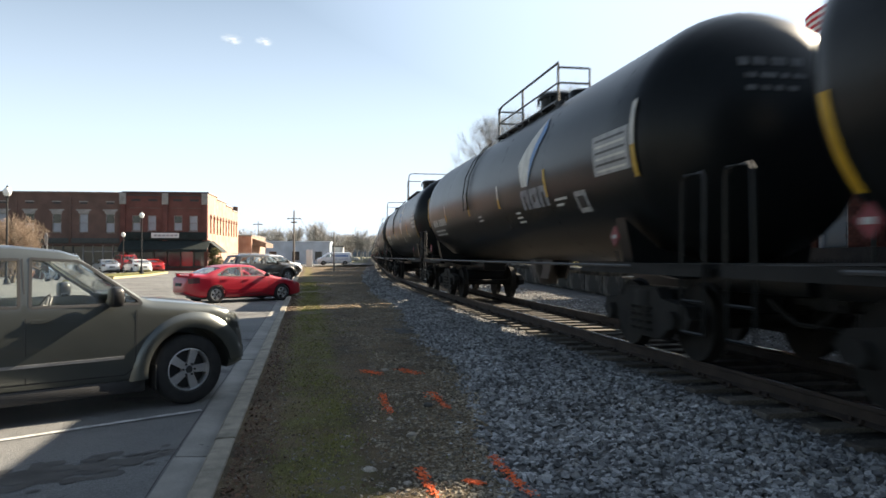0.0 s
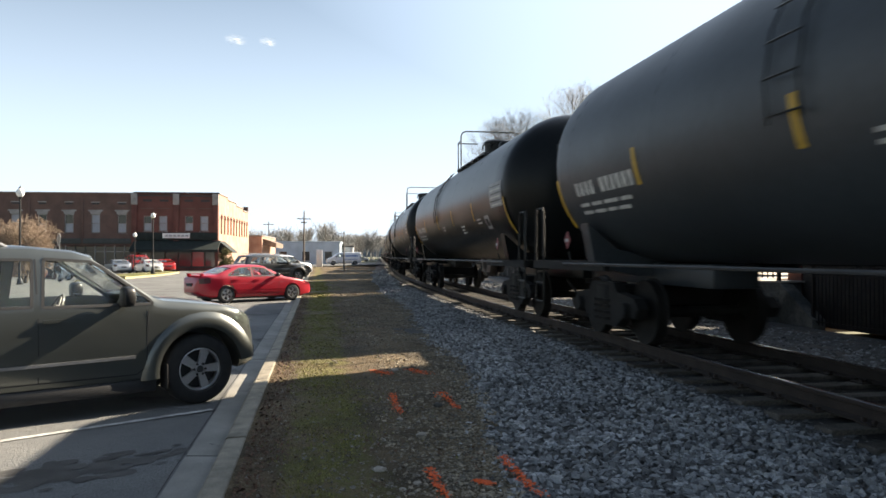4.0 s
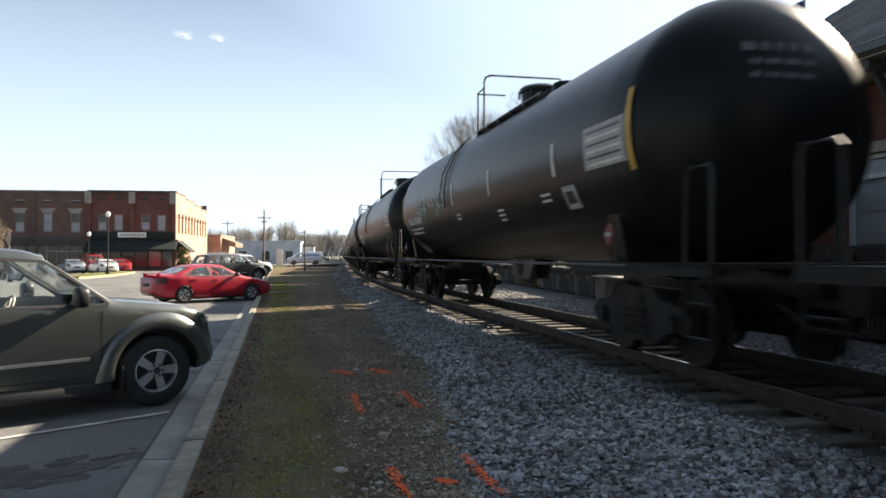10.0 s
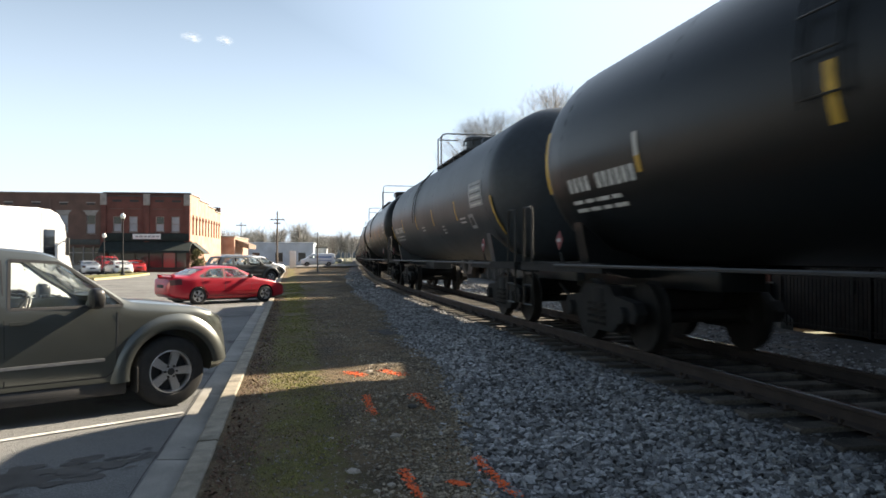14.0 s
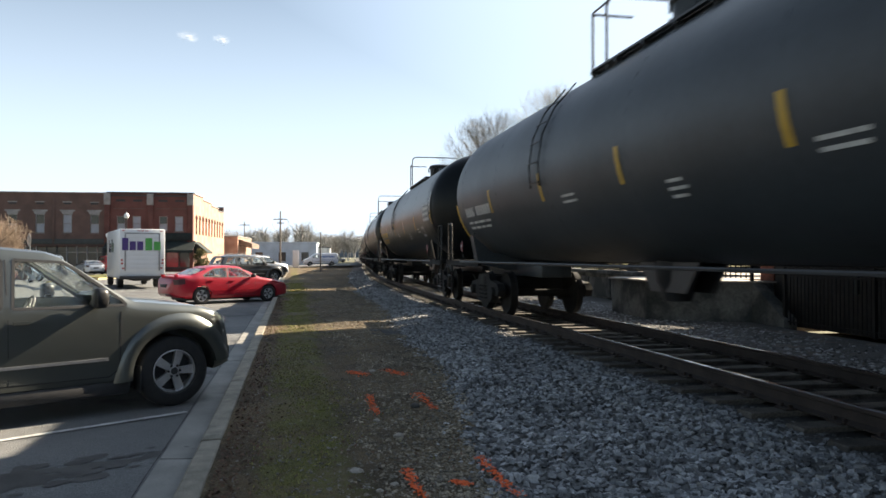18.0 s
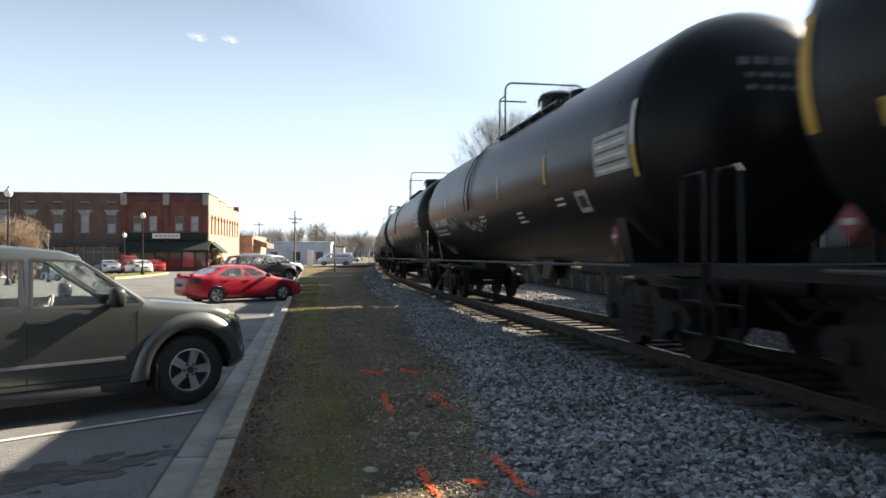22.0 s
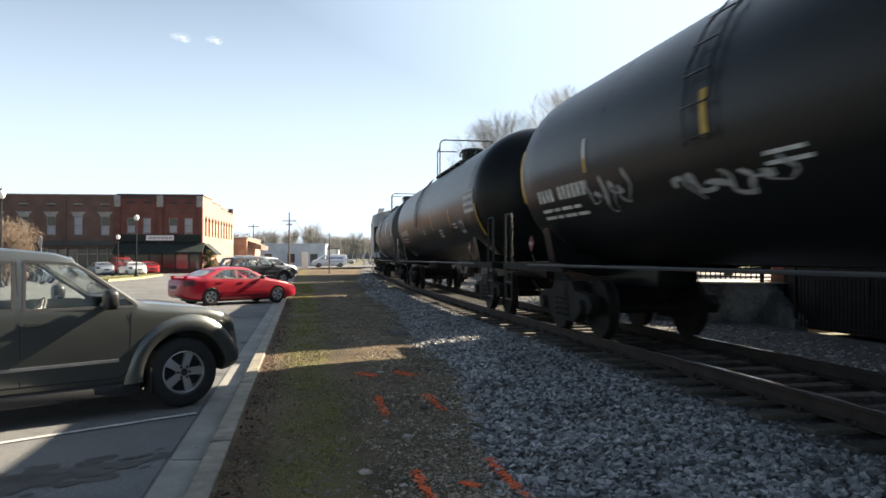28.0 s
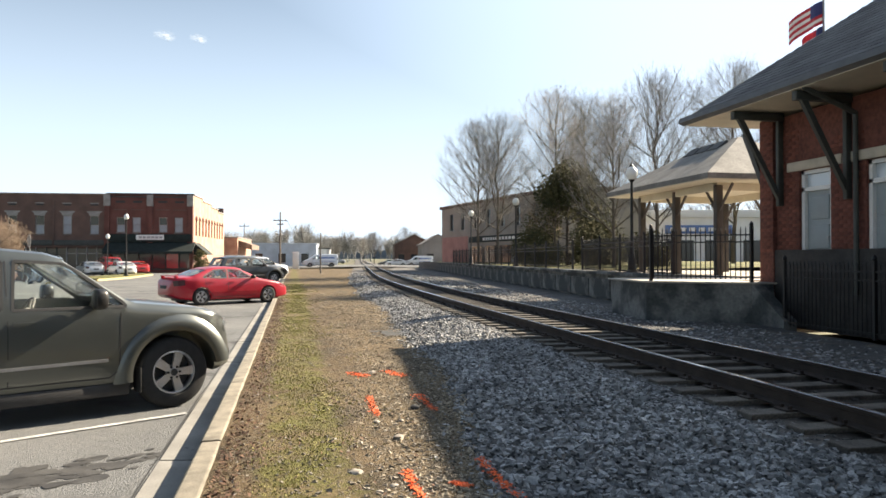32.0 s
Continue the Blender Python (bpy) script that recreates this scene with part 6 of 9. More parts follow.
# the parcel truck that drives through the lot
def parcel_truck():
    t = thing("parcel_truck", None, "white parcel delivery truck with purple and green lettering", "truck")
    W, L0, L1, Z0, Z1 = 1.15, -3.9, 2.3, 0.56, 3.2
    bm = bmesh.new()
    box(bm, -W, W, L0, L1, Z0, Z1, 0.06)
    part("box_body", bm, M["truck_white"], t, smooth=40)
    bm = bmesh.new()
    rings = []
    for y, zt, zb, w in ((L1 - 0.02, 3.19, 0.5, 1.145), (2.65, 3.16, 0.5, 1.14), (2.9, 3.04, 0.5, 1.12), (3.05, 2.82, 0.5, 1.1), (3.18, 2.0, 0.5, 1.08), (3.32, 1.5, 0.5, 1.06), (3.4, 1.0, 0.5, 1.02)):
        rings.append([(-w, y, zb), (w, y, zb), (w, y, zt - 0.12), (w - 0.12, y, zt), (-w + 0.12, y, zt), (-w, y, zt - 0.12)])
    loft(bm, rings)
    part("cab", bm, M["truck_white"], t, smooth=40)
    bm = bmesh.new()
    prism(bm, [(-0.96, 1.85), (0.96, 1.85), (0.93, 2.7), (-0.93, 2.7)], "y", 3.0, 3.21)
    bmesh.ops.transform(bm, matrix=Matrix.Identity(4), verts=bm.verts)
    part("windscreen", bm, M["cab_glass"], t, "dark windscreen")
    for s in (-1, 1):
        bm = bmesh.new()
        box(bm, min(s * 1.1, s * 1.155), max(s * 1.1, s * 1.155), 2.36, 2.72, 1.65, 2.55, 0.02)
        part("cab_window", bm, M["cab_glass"], t)
        bm = bmesh.new()
        box(bm, min(s * 1.2, s * 1.38), max(s * 1.2, s * 1.38), 3.0, 3.06, 1.75, 2.3, 0.03)
        rod(bm, [(s * 1.05, 3.0, 2.2), (s * 1.3, 3.03, 2.2)], 0.02)
        part("mirror", bm, M["plastic"], t)
        # lettering on the flank, plain shapes in purple and green
        letters(t, s * (W + 0.004), s)
        for y in (-2.35, 2.6):
            wheel(t, s * 0.95, y, s, 0.42, 0.3, 0.25, 8, False).rotation_euler = (0, 0, 0)
        bm = bmesh.new()
        box(bm, min(s * 0.88, s * 1.02), max(s * 0.88, s * 1.02), L0 - 0.02, L0 + 0.01, 1.05, 1.12, 0.0)
        cyl(bm, (s * 1.02, L0 - 0.03, 1.35), (s * 1.02, L0 + 0.02, 1.35), 0.055, 0.055, 12)
        cyl(bm, (s * 1.02, L0 - 0.03, 1.53), (s * 1.02, L0 + 0.02, 1.53), 0.055, 0.055, 12)
        part("tail_light", bm, M["tail"], t, "round red tail lights")
        bm = bmesh.new()
        cyl(bm, (s * 0.75, 3.3, 0.95), (s * 0.75, 3.43, 0.95), 0.12, 0.12, 14)
        part("headlight", bm, M["lamp"], t)
        bm = bmesh.new()
        box(bm, min(s * (W - 0.02), s * (W + 0.02)), max(s * (W - 0.02), s * (W + 0.02)), L0, L1, 0.54, 0.62, 0.01)
        part("rub_rail", bm, M["steel"], t)
    bm = bmesh.new()
    box(bm, -0.82, 0.82, L0 - 0.004, L0 + 0.02, 1.03, 2.93)
    door = part("roller_door", bm, M["truck_door"], t, "pale roller door in slats")
    for k in range(8):
        bm = bmesh.new()
        z = 1.05 + 0.235 * k
        box(bm, -0.81, 0.81, L0 - 0.014, L0 - 0.006, z, z + 0.225, 0.003)
        part("slat", bm, M["truck_door"], door)
    bm = bmesh.new()
    for x0, x1, z0, z1 in ((-0.9, -0.82, 0.95, 3.0), (0.82, 0.9, 0.95, 3.0), (-0.9, 0.9, 2.93, 3.0)):
        box(bm, x0, x1, L0 - 0.03, L0 + 0.02, z0, z1, 0.008)
    part("door_frame", bm, M["steel"], t)
    bm = bmesh.new()
    box(bm, -W, W, L0 - 0.25, L0 + 0.05, 0.5, 0.68, 0.02)
    part("rear_bumper", bm, M["plastic"], t)
    bm = bmesh.new()
    for x in (-0.95, -0.2, 0.0, 0.2, 0.95):
        box(bm, x - 0.07, x + 0.07, L0 - 0.02, L0 + 0.01, 3.08, 3.12)
    part("marker_lights", bm, M["tail"], t)
    bm = bmesh.new()
    box(bm, -0.45, 0.45, -3.6, 3.1, 0.4, 0.6, 0.03)
    part("chassis", bm, M["plastic"], t)
    bm = bmesh.new()
    bar_letters(bm, lambda u, v: (-1.02 + u, L0 - 0.034, 2.05 + v), 1.12, 0.66, 0.09)
    part("purple_lettering", bm, M["purple"], t, "purple block lettering drawn as plain shapes")
    bm = bmesh.new()
    bar_letters(bm, lambda u, v: (0.14 + u, L0 - 0.034, 2.05 + v), 0.85, 0.66, 0.1, 2)
    part("green_lettering", bm, M["green_mark"], t, "green block lettering drawn as plain shapes")
    return t


def bar_letters(bm, at, width, height, stroke, count=3):
    """Plain blocks of a word's size."""
    step = width / count
    for k in range(count):
        x = k * step
        h = height if k == 0 else height * 0.72
        vs = [bm.verts.new(at(u, v)) for u, v in ((x, 0), (x + step * 0.82, 0), (x + step * 0.82, h), (x, h))]
        bm.faces.new(vs)


def letters(t, x, s):
    bm = bmesh.new()
    bar_letters(bm, lambda u, v: (x, (-2.2 + u) if s > 0 else (1.6 - u), 1.95 + v), 1.6, 0.75, 0.12)
    part("purple_lettering", bm, M["purple"], t)
    bm = bmesh.new()
    bar_letters(bm, lambda u, v: (x, (-0.55 + u) if s > 0 else (-0.05 - u), 1.95 + v), 1.1, 0.75, 0.13, 2)
    part("green_lettering", bm, M["green_mark"], t)


M["truck_white"] = paint("truck_white", (0.66, 0.67, 0.68), rough=0.4, coat=0.3)
M["truck_door"] = paint("truck_door_white", (0.6, 0.61, 0.63), rough=0.45, coat=0.1)
M["cab_glass"] = paint("tinted_cab_glass", (0.02, 0.025, 0.03), rough=0.06)
M["purple"] = paint("lettering_purple", (0.06, 0.03, 0.16))
M["green_mark"] = paint("lettering_green", (0.06, 0.32, 0.07))


parcel = parcel_truck()
for o in parcel.children:
    if o.name.startswith("wheel"):
        o.rotation_euler = (0, 0, radians(-90))
# seconds, place of its middle, heading in degrees east of the kerb's line
DRIVE = [(0.0, -52.0, -6.5, 55), (6.0, -34.0, 6.3, 55), (10.0, -21.6, 14.9, 55), (12.0, -15.4, 19.2, 55), (13.0, -12.0, 21.6, 54), (13.5, -10.8, 22.5, 52), (14.0, -9.8, 23.4, 44), (14.5, -9.0, 24.7, 30), (15.5, -8.1, 31.0, 8), (16.5, -7.9, 38.2, 0), (17.5, -8.3, 43.5, -8),
         (18.5, -10.5, 47.7, -32), (19.25, -12.9, 50.0, -55), (20.0, -15.6, 51.3, -75), (21.0, -19.8, 52.0, -85), (22.0, -23.6, 52.3, -88), (24.0, -31.5, 52.5, -90), (28.0, -47.5, 52.5, -90), (32.0, -63.5, 52.5, -90)]


def truck_rows():
    return [(t, pose(x, y, 0.02, 0, 0, -h)) for t, x, y, h in DRIVE]


# ---- buildings ----
def place_parts(root, m):
    root.matrix_basis = m
    return root


M["brick_brown"] = mat("brown_brick", (0.15, 0.088, 0.07), 0.9, var=0.35, scale=0.8, fine=0.2, fscale=12, bump=0.4, col2=(0.11, 0.068, 0.056))
M["brick_red"] = mat("deep_red_brick", (0.16, 0.062, 0.05), 0.9, var=0.3, scale=0.8, fine=0.2, fscale=12, bump=0.4)
M["stone_trim"] = mat("pale_stone_trim", (0.33, 0.31, 0.29), 0.85, var=0.3, scale=2)
M["dark_glass"] = paint("window_glass_dark", (0.025, 0.03, 0.035), rough=0.12, coat=0.1)
# pale opaque pane colour, standing in for sky mirrored in the sashes
M["sky_pane"] = mat("sky_pale_pane", (0.38, 0.4, 0.44), 0.8, var=0.2, scale=1)
M["awning"] = mat("dark_green_canvas", (0.012, 0.022, 0.02), 0.85, var=0.3, scale=2)
M["roof_tar"] = mat("flat_roof_felt", (0.08, 0.08, 0.08), 0.95, var=0.3, scale=0.5)
M["beige_wall"] = mat("beige_render", (0.33, 0.29, 0.26), 0.9, var=0.2, scale=0.5, fine=0.1, fscale=8)
M["pale_metal"] = mat("pale_blue_sheet", (0.5, 0.57, 0.64), 0.6, 0.1, var=0.2, scale=0.6)
M["shingle"] = mat("grey_shingle", (0.1, 0.1, 0.105), 0.9, var=0.35, scale=1.5, fine=0.3, fscale=20, bump=0.5, bdist=0.01, rand=0.2)
M["soffit"] = mat("cream_soffit", (0.62, 0.57, 0.45), 0.75, var=0.15, scale=1.5)
M["timber"] = mat("dark_green_timber", (0.05, 0.055, 0.05), 0.6, var=0.3, scale=3)
M["grey_door"] = mat("grey_painted_door", (0.28, 0.32, 0.34), 0.5, var=0.12, scale=2)
M["lintel"] = mat("cream_lintel", (0.5, 0.44, 0.36), 0.85, var=0.2, scale=3)
M["mortar"] = mat("mortar", (0.17, 0.12, 0.1), 0.95, var=0.3, scale=2)
M["old_concrete"] = mat("stained_concrete", (0.17, 0.17, 0.165), 0.9, var=0.5, scale=1.1, fine=0.3, fscale=14, col2=(0.05, 0.055, 0.055), lo=0.4, hi=0.55, bump=0.3)
M["fence"] = mat("black_iron", (0.01, 0.01, 0.011), 0.5, 0.2, var=0.2, scale=5)

M["sign_white"] = mat("sign_white", (0.75, 0.75, 0.74), 0.6, var=0.08, scale=1)
M["rust_roof"] = mat("weathered_sheet_roof", (0.34, 0.3, 0.27), 0.7, 0.2, var=0.4, scale=0.6)
M["lawn"] = layered("park_lawn", ((0.11, 0.12, 0.04), 60), [((0.2, 0.17, 0.09), 0.5, 0.45, 0.6), ((0.07, 0.09, 0.03), 3, 0.55, 0.7)])
M["paver"] = mat("platform_paving", (0.4, 0.36, 0.32), 0.9, var=0.2, scale=2, fine=0.15, fscale=40, rand=0.1)


def sash(parent, x, z0, z1, w, y=0.0, hood=None, sky_pane=False):
    """A sash window in a front wall that faces -y."""
    wd = thing("window")
    wd.parent = parent
    wd.matrix_basis = pose(x, y, 0)
    bm = bmesh.new()
    h = w / 2
    for a, b, c, d in ((-h, -h + 0.09, z0, z1), (h - 0.09, h, z0, z1), (-h, h, z1 - 0.09, z1), (-h, h, z0, z0 + 0.09), (-h, h, (z0 + z1) / 2 - 0.04, (z0 + z1) / 2 + 0.04)):
        box(bm, a, b, -0.02, 0.1, c, d)
    part("window_frame", bm, M["stone_trim"], wd)
    for k, (c, d) in enumerate(((z0, (z0 + z1) / 2), ((z0 + z1) / 2, z1))):
        bm = bmesh.new()
        box(bm, -h + 0.05, h - 0.05, 0.05, 0.07, c + 0.05, d - 0.02)
        part("pane", bm, M["sky_pane" if k == 0 or sky_pane else "dark_glass"], wd)
    bm = bmesh.new()
    box(bm, -h - 0.1, h + 0.1, -0.12, 0.02, z0 - 0.14, z0, 0.02)
    part("window_sill", bm, M["stone_trim"], wd)
    if hood == "flared":
        bm = bmesh.new()
        prism(bm, [(-h - 0.05, z1), (h + 0.05, z1), (h + 0.12, z1 + 0.3), (h + 0.34, z1 + 0.42), (h + 0.34, z1 + 0.55), (-h - 0.34, z1 + 0.55), (-h - 0.34, z1 + 0.42), (-h - 0.12, z1 + 0.3)], "y", -0.14, 0.02)
        part("window_hood", bm, M["stone_trim"], wd)
    return wd


def main_block():
    """The long two-storey brick shop building; its front faces -y and its right flank stands at x = 0."""
    b = thing("shop_building", None, "long two-storey red and brown brick shop building with awning", "building")
    T = 9.5
    # windows of both fronts, with their openings cut through the wall
    right = [(-8.05, 4.9, 6.75), (-6.3, 4.9, 6.75), (-3.35, 4.9, 6.75), (-1.6, 4.9, 6.75)]
    left = [(-10.95 - 2.95 * k, 4.65, 6.9) for k in range(9)]
    for name, x0, x1, wins, w, colour in (("front_wall_red", -9.55, 0.0, right, 0.95, "brick_red"), ("front_wall_brown", -37.0, -9.55, left, 1.0, "brick_brown")):
        bm = bmesh.new()
        box(bm, x0, x1, 0, 0.4, 0.0, T if name.endswith("red") else T - 0.05)
        cuts = []
        for x, z0, z1 in wins:
            c = bmesh.new()
            box(c, x - w / 2, x + w / 2, -0.5, 0.3, z0, z1)
            cuts.append(c)
        c = bmesh.new()
        box(c, x0 + 0.4, x1 - 0.4, -0.5, 0.3, 0.35, 3.1)
        cuts.append(c)
        part("front_wall", boolean(bm, cuts), M[colour], b, smooth=20)
    for k, (x, z0, z1) in enumerate(right):
        sash(b, x, z0, z1, 0.95, 0.12, None, k % 2 == 1)
    for k, (x, z0, z1) in enumerate(left):
        sash(b, x, z0, z1, 1.0, 0.12, "flared", k % 3 == 1)
    bm = bmesh.new()
    box(bm, -37, -0.02, 21.6, 22, 0, T - 0.1)
    part("rear_wall", bm, M["brick_brown"], b)
    bm = bmesh.new()
    box(bm, -37, -36.6, 0.4, 21.6, 0, T - 0.1)
    part("end_wall", bm, M["brick_brown"], b)
    # sunlit flank with its row of narrow arched windows
    bm = bmesh.new()
    prism(bm, [(0.4, 0), (0.4, T), (6.0, T), (6.0, T - 0.35), (12, T - 0.35), (12, T - 0.7), (17, T - 0.7), (17, T - 1.05), (22, T - 1.05), (22, 0)], "x", -0.4, 0.0)
    cuts = []
    ys = [1.9 + 2.05 * k for k in range(10)]
    for y in ys:
        c = bmesh.new()
        prism(c, [(y - 0.45, 4.6), (y + 0.45, 4.6), (y + 0.45, 6.5), (y + 0.3, 6.8), (y, 6.9), (y - 0.3, 6.8), (y - 0.45, 6.5)], "x", -0.3, 0.5)
        cuts.append(c)
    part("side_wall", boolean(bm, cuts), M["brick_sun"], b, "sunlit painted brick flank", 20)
    for y in ys:
        bm = bmesh.new()
        box(bm, -0.32, -0.28, y - 0.46, y + 0.46, 4.58, 6.92)
        wd = part("side_window", bm, M["brick_red"], b, "bricked-in arched window")
        bm = bmesh.new()
        prism(bm, [(y - 0.62, 6.5), (y - 0.45, 6.5), (y - 0.3, 6.8), (y, 6.9), (y + 0.3, 6.8), (y + 0.45, 6.5), (y + 0.62, 6.5), (y + 0.42, 6.98), (y, 7.1), (y - 0.42, 6.98)], "x", 0.0, 0.06)
        part("arch", bm, M["brick_red"], wd)
    bm = bmesh.new()
    for y0, y1, z in ((0, 6, T), (6, 12, T - 0.35), (12, 17, T - 0.7), (17, 22, T - 1.05)):
        box(bm, -0.5, 0.1, y0, y1, z, z + 0.14, 0.02)
    part("side_coping", bm, M["stone_trim"], b)
    bm = bmesh.new()
    box(bm, -36.6, -0.4, 0.4, 21.6, T - 1.1, T - 1.0)
    part("roof", bm, M["roof_tar"], b)
    bm = bmesh.new()
    box(bm, -9.6, 0.12, -0.22, 0.42, T, T + 0.16, 0.03)
    box(bm, -9.6, 0.06, -0.12, 0.0, T - 0.35, T - 0.2, 0.02)
    part("cornice", bm, M["roof_tar"], b)
    bm = bmesh.new()
    box(bm, -37.1, -9.62, -0.16, 0.42, T - 0.05, T + 0.08, 0.03)
    part("cornice", bm, M["stone_trim"], b)
    for x in (-9.55, -4.8, -0.3):
        bm = bmesh.new()
        box(bm, x - 0.3, x + 0.3, -0.16, 0.0, 3.3, T, 0.02)
        part("pilaster", bm, M["brick_red"], b)
        bm = bmesh.new()
        box(bm, x - 0.36, x + 0.36, -0.22, 0.0, T - 1.4, T - 0.02, 0.03)
        part("pilaster_cap", bm, M["stone_trim"], b)
    for x in (-8.1, -6.2, -3.4, -1.5):
        bm = bmesh.new()
        box(bm, x - 0.5, x + 0.5, -0.03, 0.0, 8.5, 8.75, 0.0)
        part("frieze_vent", bm, M["plastic"], b)
        bm = bmesh.new()
        box(bm, x - 0.75, x + 0.75, -0.05, 0.0, 7.6, 7.72)
        part("brick_band", bm, M["brick_brown"], b)
    for k in range(9):
        x = -10.95 - 2.95 * k
        bm = bmesh.new()
        box(bm, x - 0.4, x + 0.4, -0.03, 0.0, 8.1, 8.3)
        v = part("frieze_vent", bm, M["plastic"], b)
        bm = bmesh.new()
        box(bm, x - 0.5, x + 0.5, -0.08, 0.0, 8.32, 8.44, 0.01)
        part("vent_hood", bm, M["stone_trim"], v)
        if k % 2 == 0:
            bm = bmesh.new()
            box(bm, x + 1.33, x + 1.63, -0.1, 0.0, 3.3, T - 0.6, 0.02)
            part("pilaster", bm, M["brick_brown"], b)
    # shop fronts under the sign band and awnings
    bm = bmesh.new()
    box(bm, -9.4, -0.1, -0.2, 0.0, 3.75, 4.7, 0.03)
    part("sign_band", bm, M["awning"], b)
    bm = bmesh.new()
    box(bm, -6.3, -3.2, -0.27, -0.2, 4.0, 4.62, 0.01)
    sg = part("shop_sign", bm, M["sign_white"], b, "white shop sign")
    for k in range(6):
        bm = bmesh.new()
        box(bm, -6.0 + 0.46 * k, -5.66 + 0.46 * k, -0.285, -0.275, 4.2, 4.42)
        part("sign_bar", bm, M["panel"], sg)
    bm = bmesh.new()
    prism(bm, [(0, 3.75), (0, 3.55), (-1.7, 2.55), (-1.75, 2.3), (-1.78, 2.3), (-1.74, 2.6)], "x", -9.6, 0.3)
    part("awning", bm, M["awning"], b, "dark green canvas awning")
    bm = bmesh.new()
    prism(bm, [(0.0, 3.7), (1.5, 2.4), (1.52, 2.2), (0.0, 2.2)], "y", 0.5, 4.0)
    part("side_awning", bm, M["awning"], b)
    for k in range(6):
        x = -9.1 + 1.5 * k
        bm = bmesh.new()
        box(bm, x + 0.05, x + 1.4, 0.24, 0.27, 0.5, 2.95)
        sw = part("shop_window", bm, M["red_door"] if k == 4 else M["dark_glass"], b, "red shop door" if k == 4 else "")
        bm = bmesh.new()
        box(bm, x - 0.05, x + 0.06, 0.12, 0.3, 0.35, 3.1)
        box(bm, x, x + 1.5, 0.12, 0.3, 0.35, 0.55)
        part("window_frame", bm, M["timber"], sw)
    for k in range(12):
        x = -36 + 2.2 * k
        bm = bmesh.new()
        box(bm, x + 0.05, x + 2.1, 0.24, 0.27, 0.5, 2.95)
        sw = part("shop_window", bm, M["dark_glass"], b)
        bm = bmesh.new()
        for a in (x - 0.05, x + 1.05):
            box(bm, a, a + 0.1, 0.12, 0.3, 0.35, 3.1)
        box(bm, x, x + 2.2, 0.12, 0.3, 2.3, 2.4)
        part("window_frame", bm, M["stone_trim" if k % 3 else "timber"], sw)
    bm = bmesh.new()
    box(bm, -37, -9.65, -0.1, 0.0, 3.3, 3.95, 0.02)
    part("shop_fascia", bm, M["timber"], b)
    return b


M["red_door"] = paint("red_door_paint", (0.3, 0.03, 0.03))
shops = main_block()
shops.matrix_basis = pose(-11.5, 90.0, 0, 0, 0, -4) @ Matrix.Diagonal((1, 1, 0.955, 1))


def low_annex():
    b = thing("annex_building", None, "low orange-brown brick annex behind the shop building", "building")
    bm = bmesh.new()
    box(bm, -6, 0, 0, 16, 0, 4.7)
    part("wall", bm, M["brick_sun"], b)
    bm = bmesh.new()
    box(bm, -6.1, 0.1, -0.1, 16.1, 4.7, 4.9, 0.03)
    part("roof", bm, M["rust_roof"], b)
    bm = bmesh.new()
    prism(bm, [(0.0, 4.4), (2.0, 3.7), (2.0, 3.0), (0, 3.4)], "y", 1, 10)
    part("canopy", bm, M["hopper_rust"], b, "brown projecting canopy")
    return b


low_annex().matrix_basis = pose(-8.2, 114, 0, 0, 0, -4)


def shed(name, label, w, d, h, rise, wall, roof, windows=3, ridge="x"):
    """A gabled or flat shed with its corner at 0: wall, roof, openings."""
    b = thing(name, None, label, "building")
    bm = bmesh.new()
    if rise:
        prism(bm, [(0, 0), (w, 0), (w, h), (w / 2, h + rise), (0, h)], "y", 0, d)
    else:
        box(bm, 0, w, 0, d, 0, h)
    part("wall", bm, M[wall], b)
    bm = bmesh.new()
    if rise:
        for a, c in (((-0.4, h - 0.12), (w / 2, h + rise + 0.1)), ((w + 0.4, h - 0.12), (w / 2, h + rise + 0.1))):
            prism(bm, [a, c, (c[0], c[1] + 0.12), (a[0], a[1] + 0.12)], "y", -0.3, d + 0.3)
    else:
        box(bm, -0.2, w + 0.2, -0.2, d + 0.2, h, h + 0.25, 0.03)
    part("roof", bm, M[roof], b)
    for k in range(windows):
        x = w * (k + 0.5) / windows
        bm = bmesh.new()
        box(bm, x - 0.7, x + 0.7, -0.06, 0.02, 0.9, min(2.6, h - 0.4))
        wd = part("window", bm, M["dark_glass"], b)
        bm = bmesh.new()
        box(bm, x - 0.8, x + 0.8, -0.1, 0.0, 0.78, 0.9)
        part("window_sill", bm, M["stone_trim"], wd)
    return b


shed("metal_building", "low pale blue metal building beyond the lot", 22, 12, 4.4, 0, "pale_metal", "pale_metal", 5).matrix_basis = pose(-17.5, 148, 0, 0, 0, -4)
shed("metal_building", "low pale grey workshop beyond the lot", 12, 9, 3.6, 0, "hopper", "roof_tar", 3).matrix_basis = pose(-4.5, 156, 0, 0, 0, -4)
shed("gabled_store", "old gabled brown store with a weathered sheet roof", 9, 16, 5.0, 2.2, "brick_brown", "rust_roof", 3).matrix_basis = pose(23.5, 172, 0, 0, 0, -6)
shed("gabled_store", "grey gabled store with a pale sheet roof", 6.5, 16, 4.6, 2.0, "beige_wall", "rust_roof", 2).matrix_basis = pose(26.6, 152, 0, 0, 0, -6)
shed("low_store", "low white store with a flat roof far down the road", 20, 10, 4, 0, "white", "roof_tar", 4).matrix_basis = pose(46, 190, 0, 0, 0, -6)


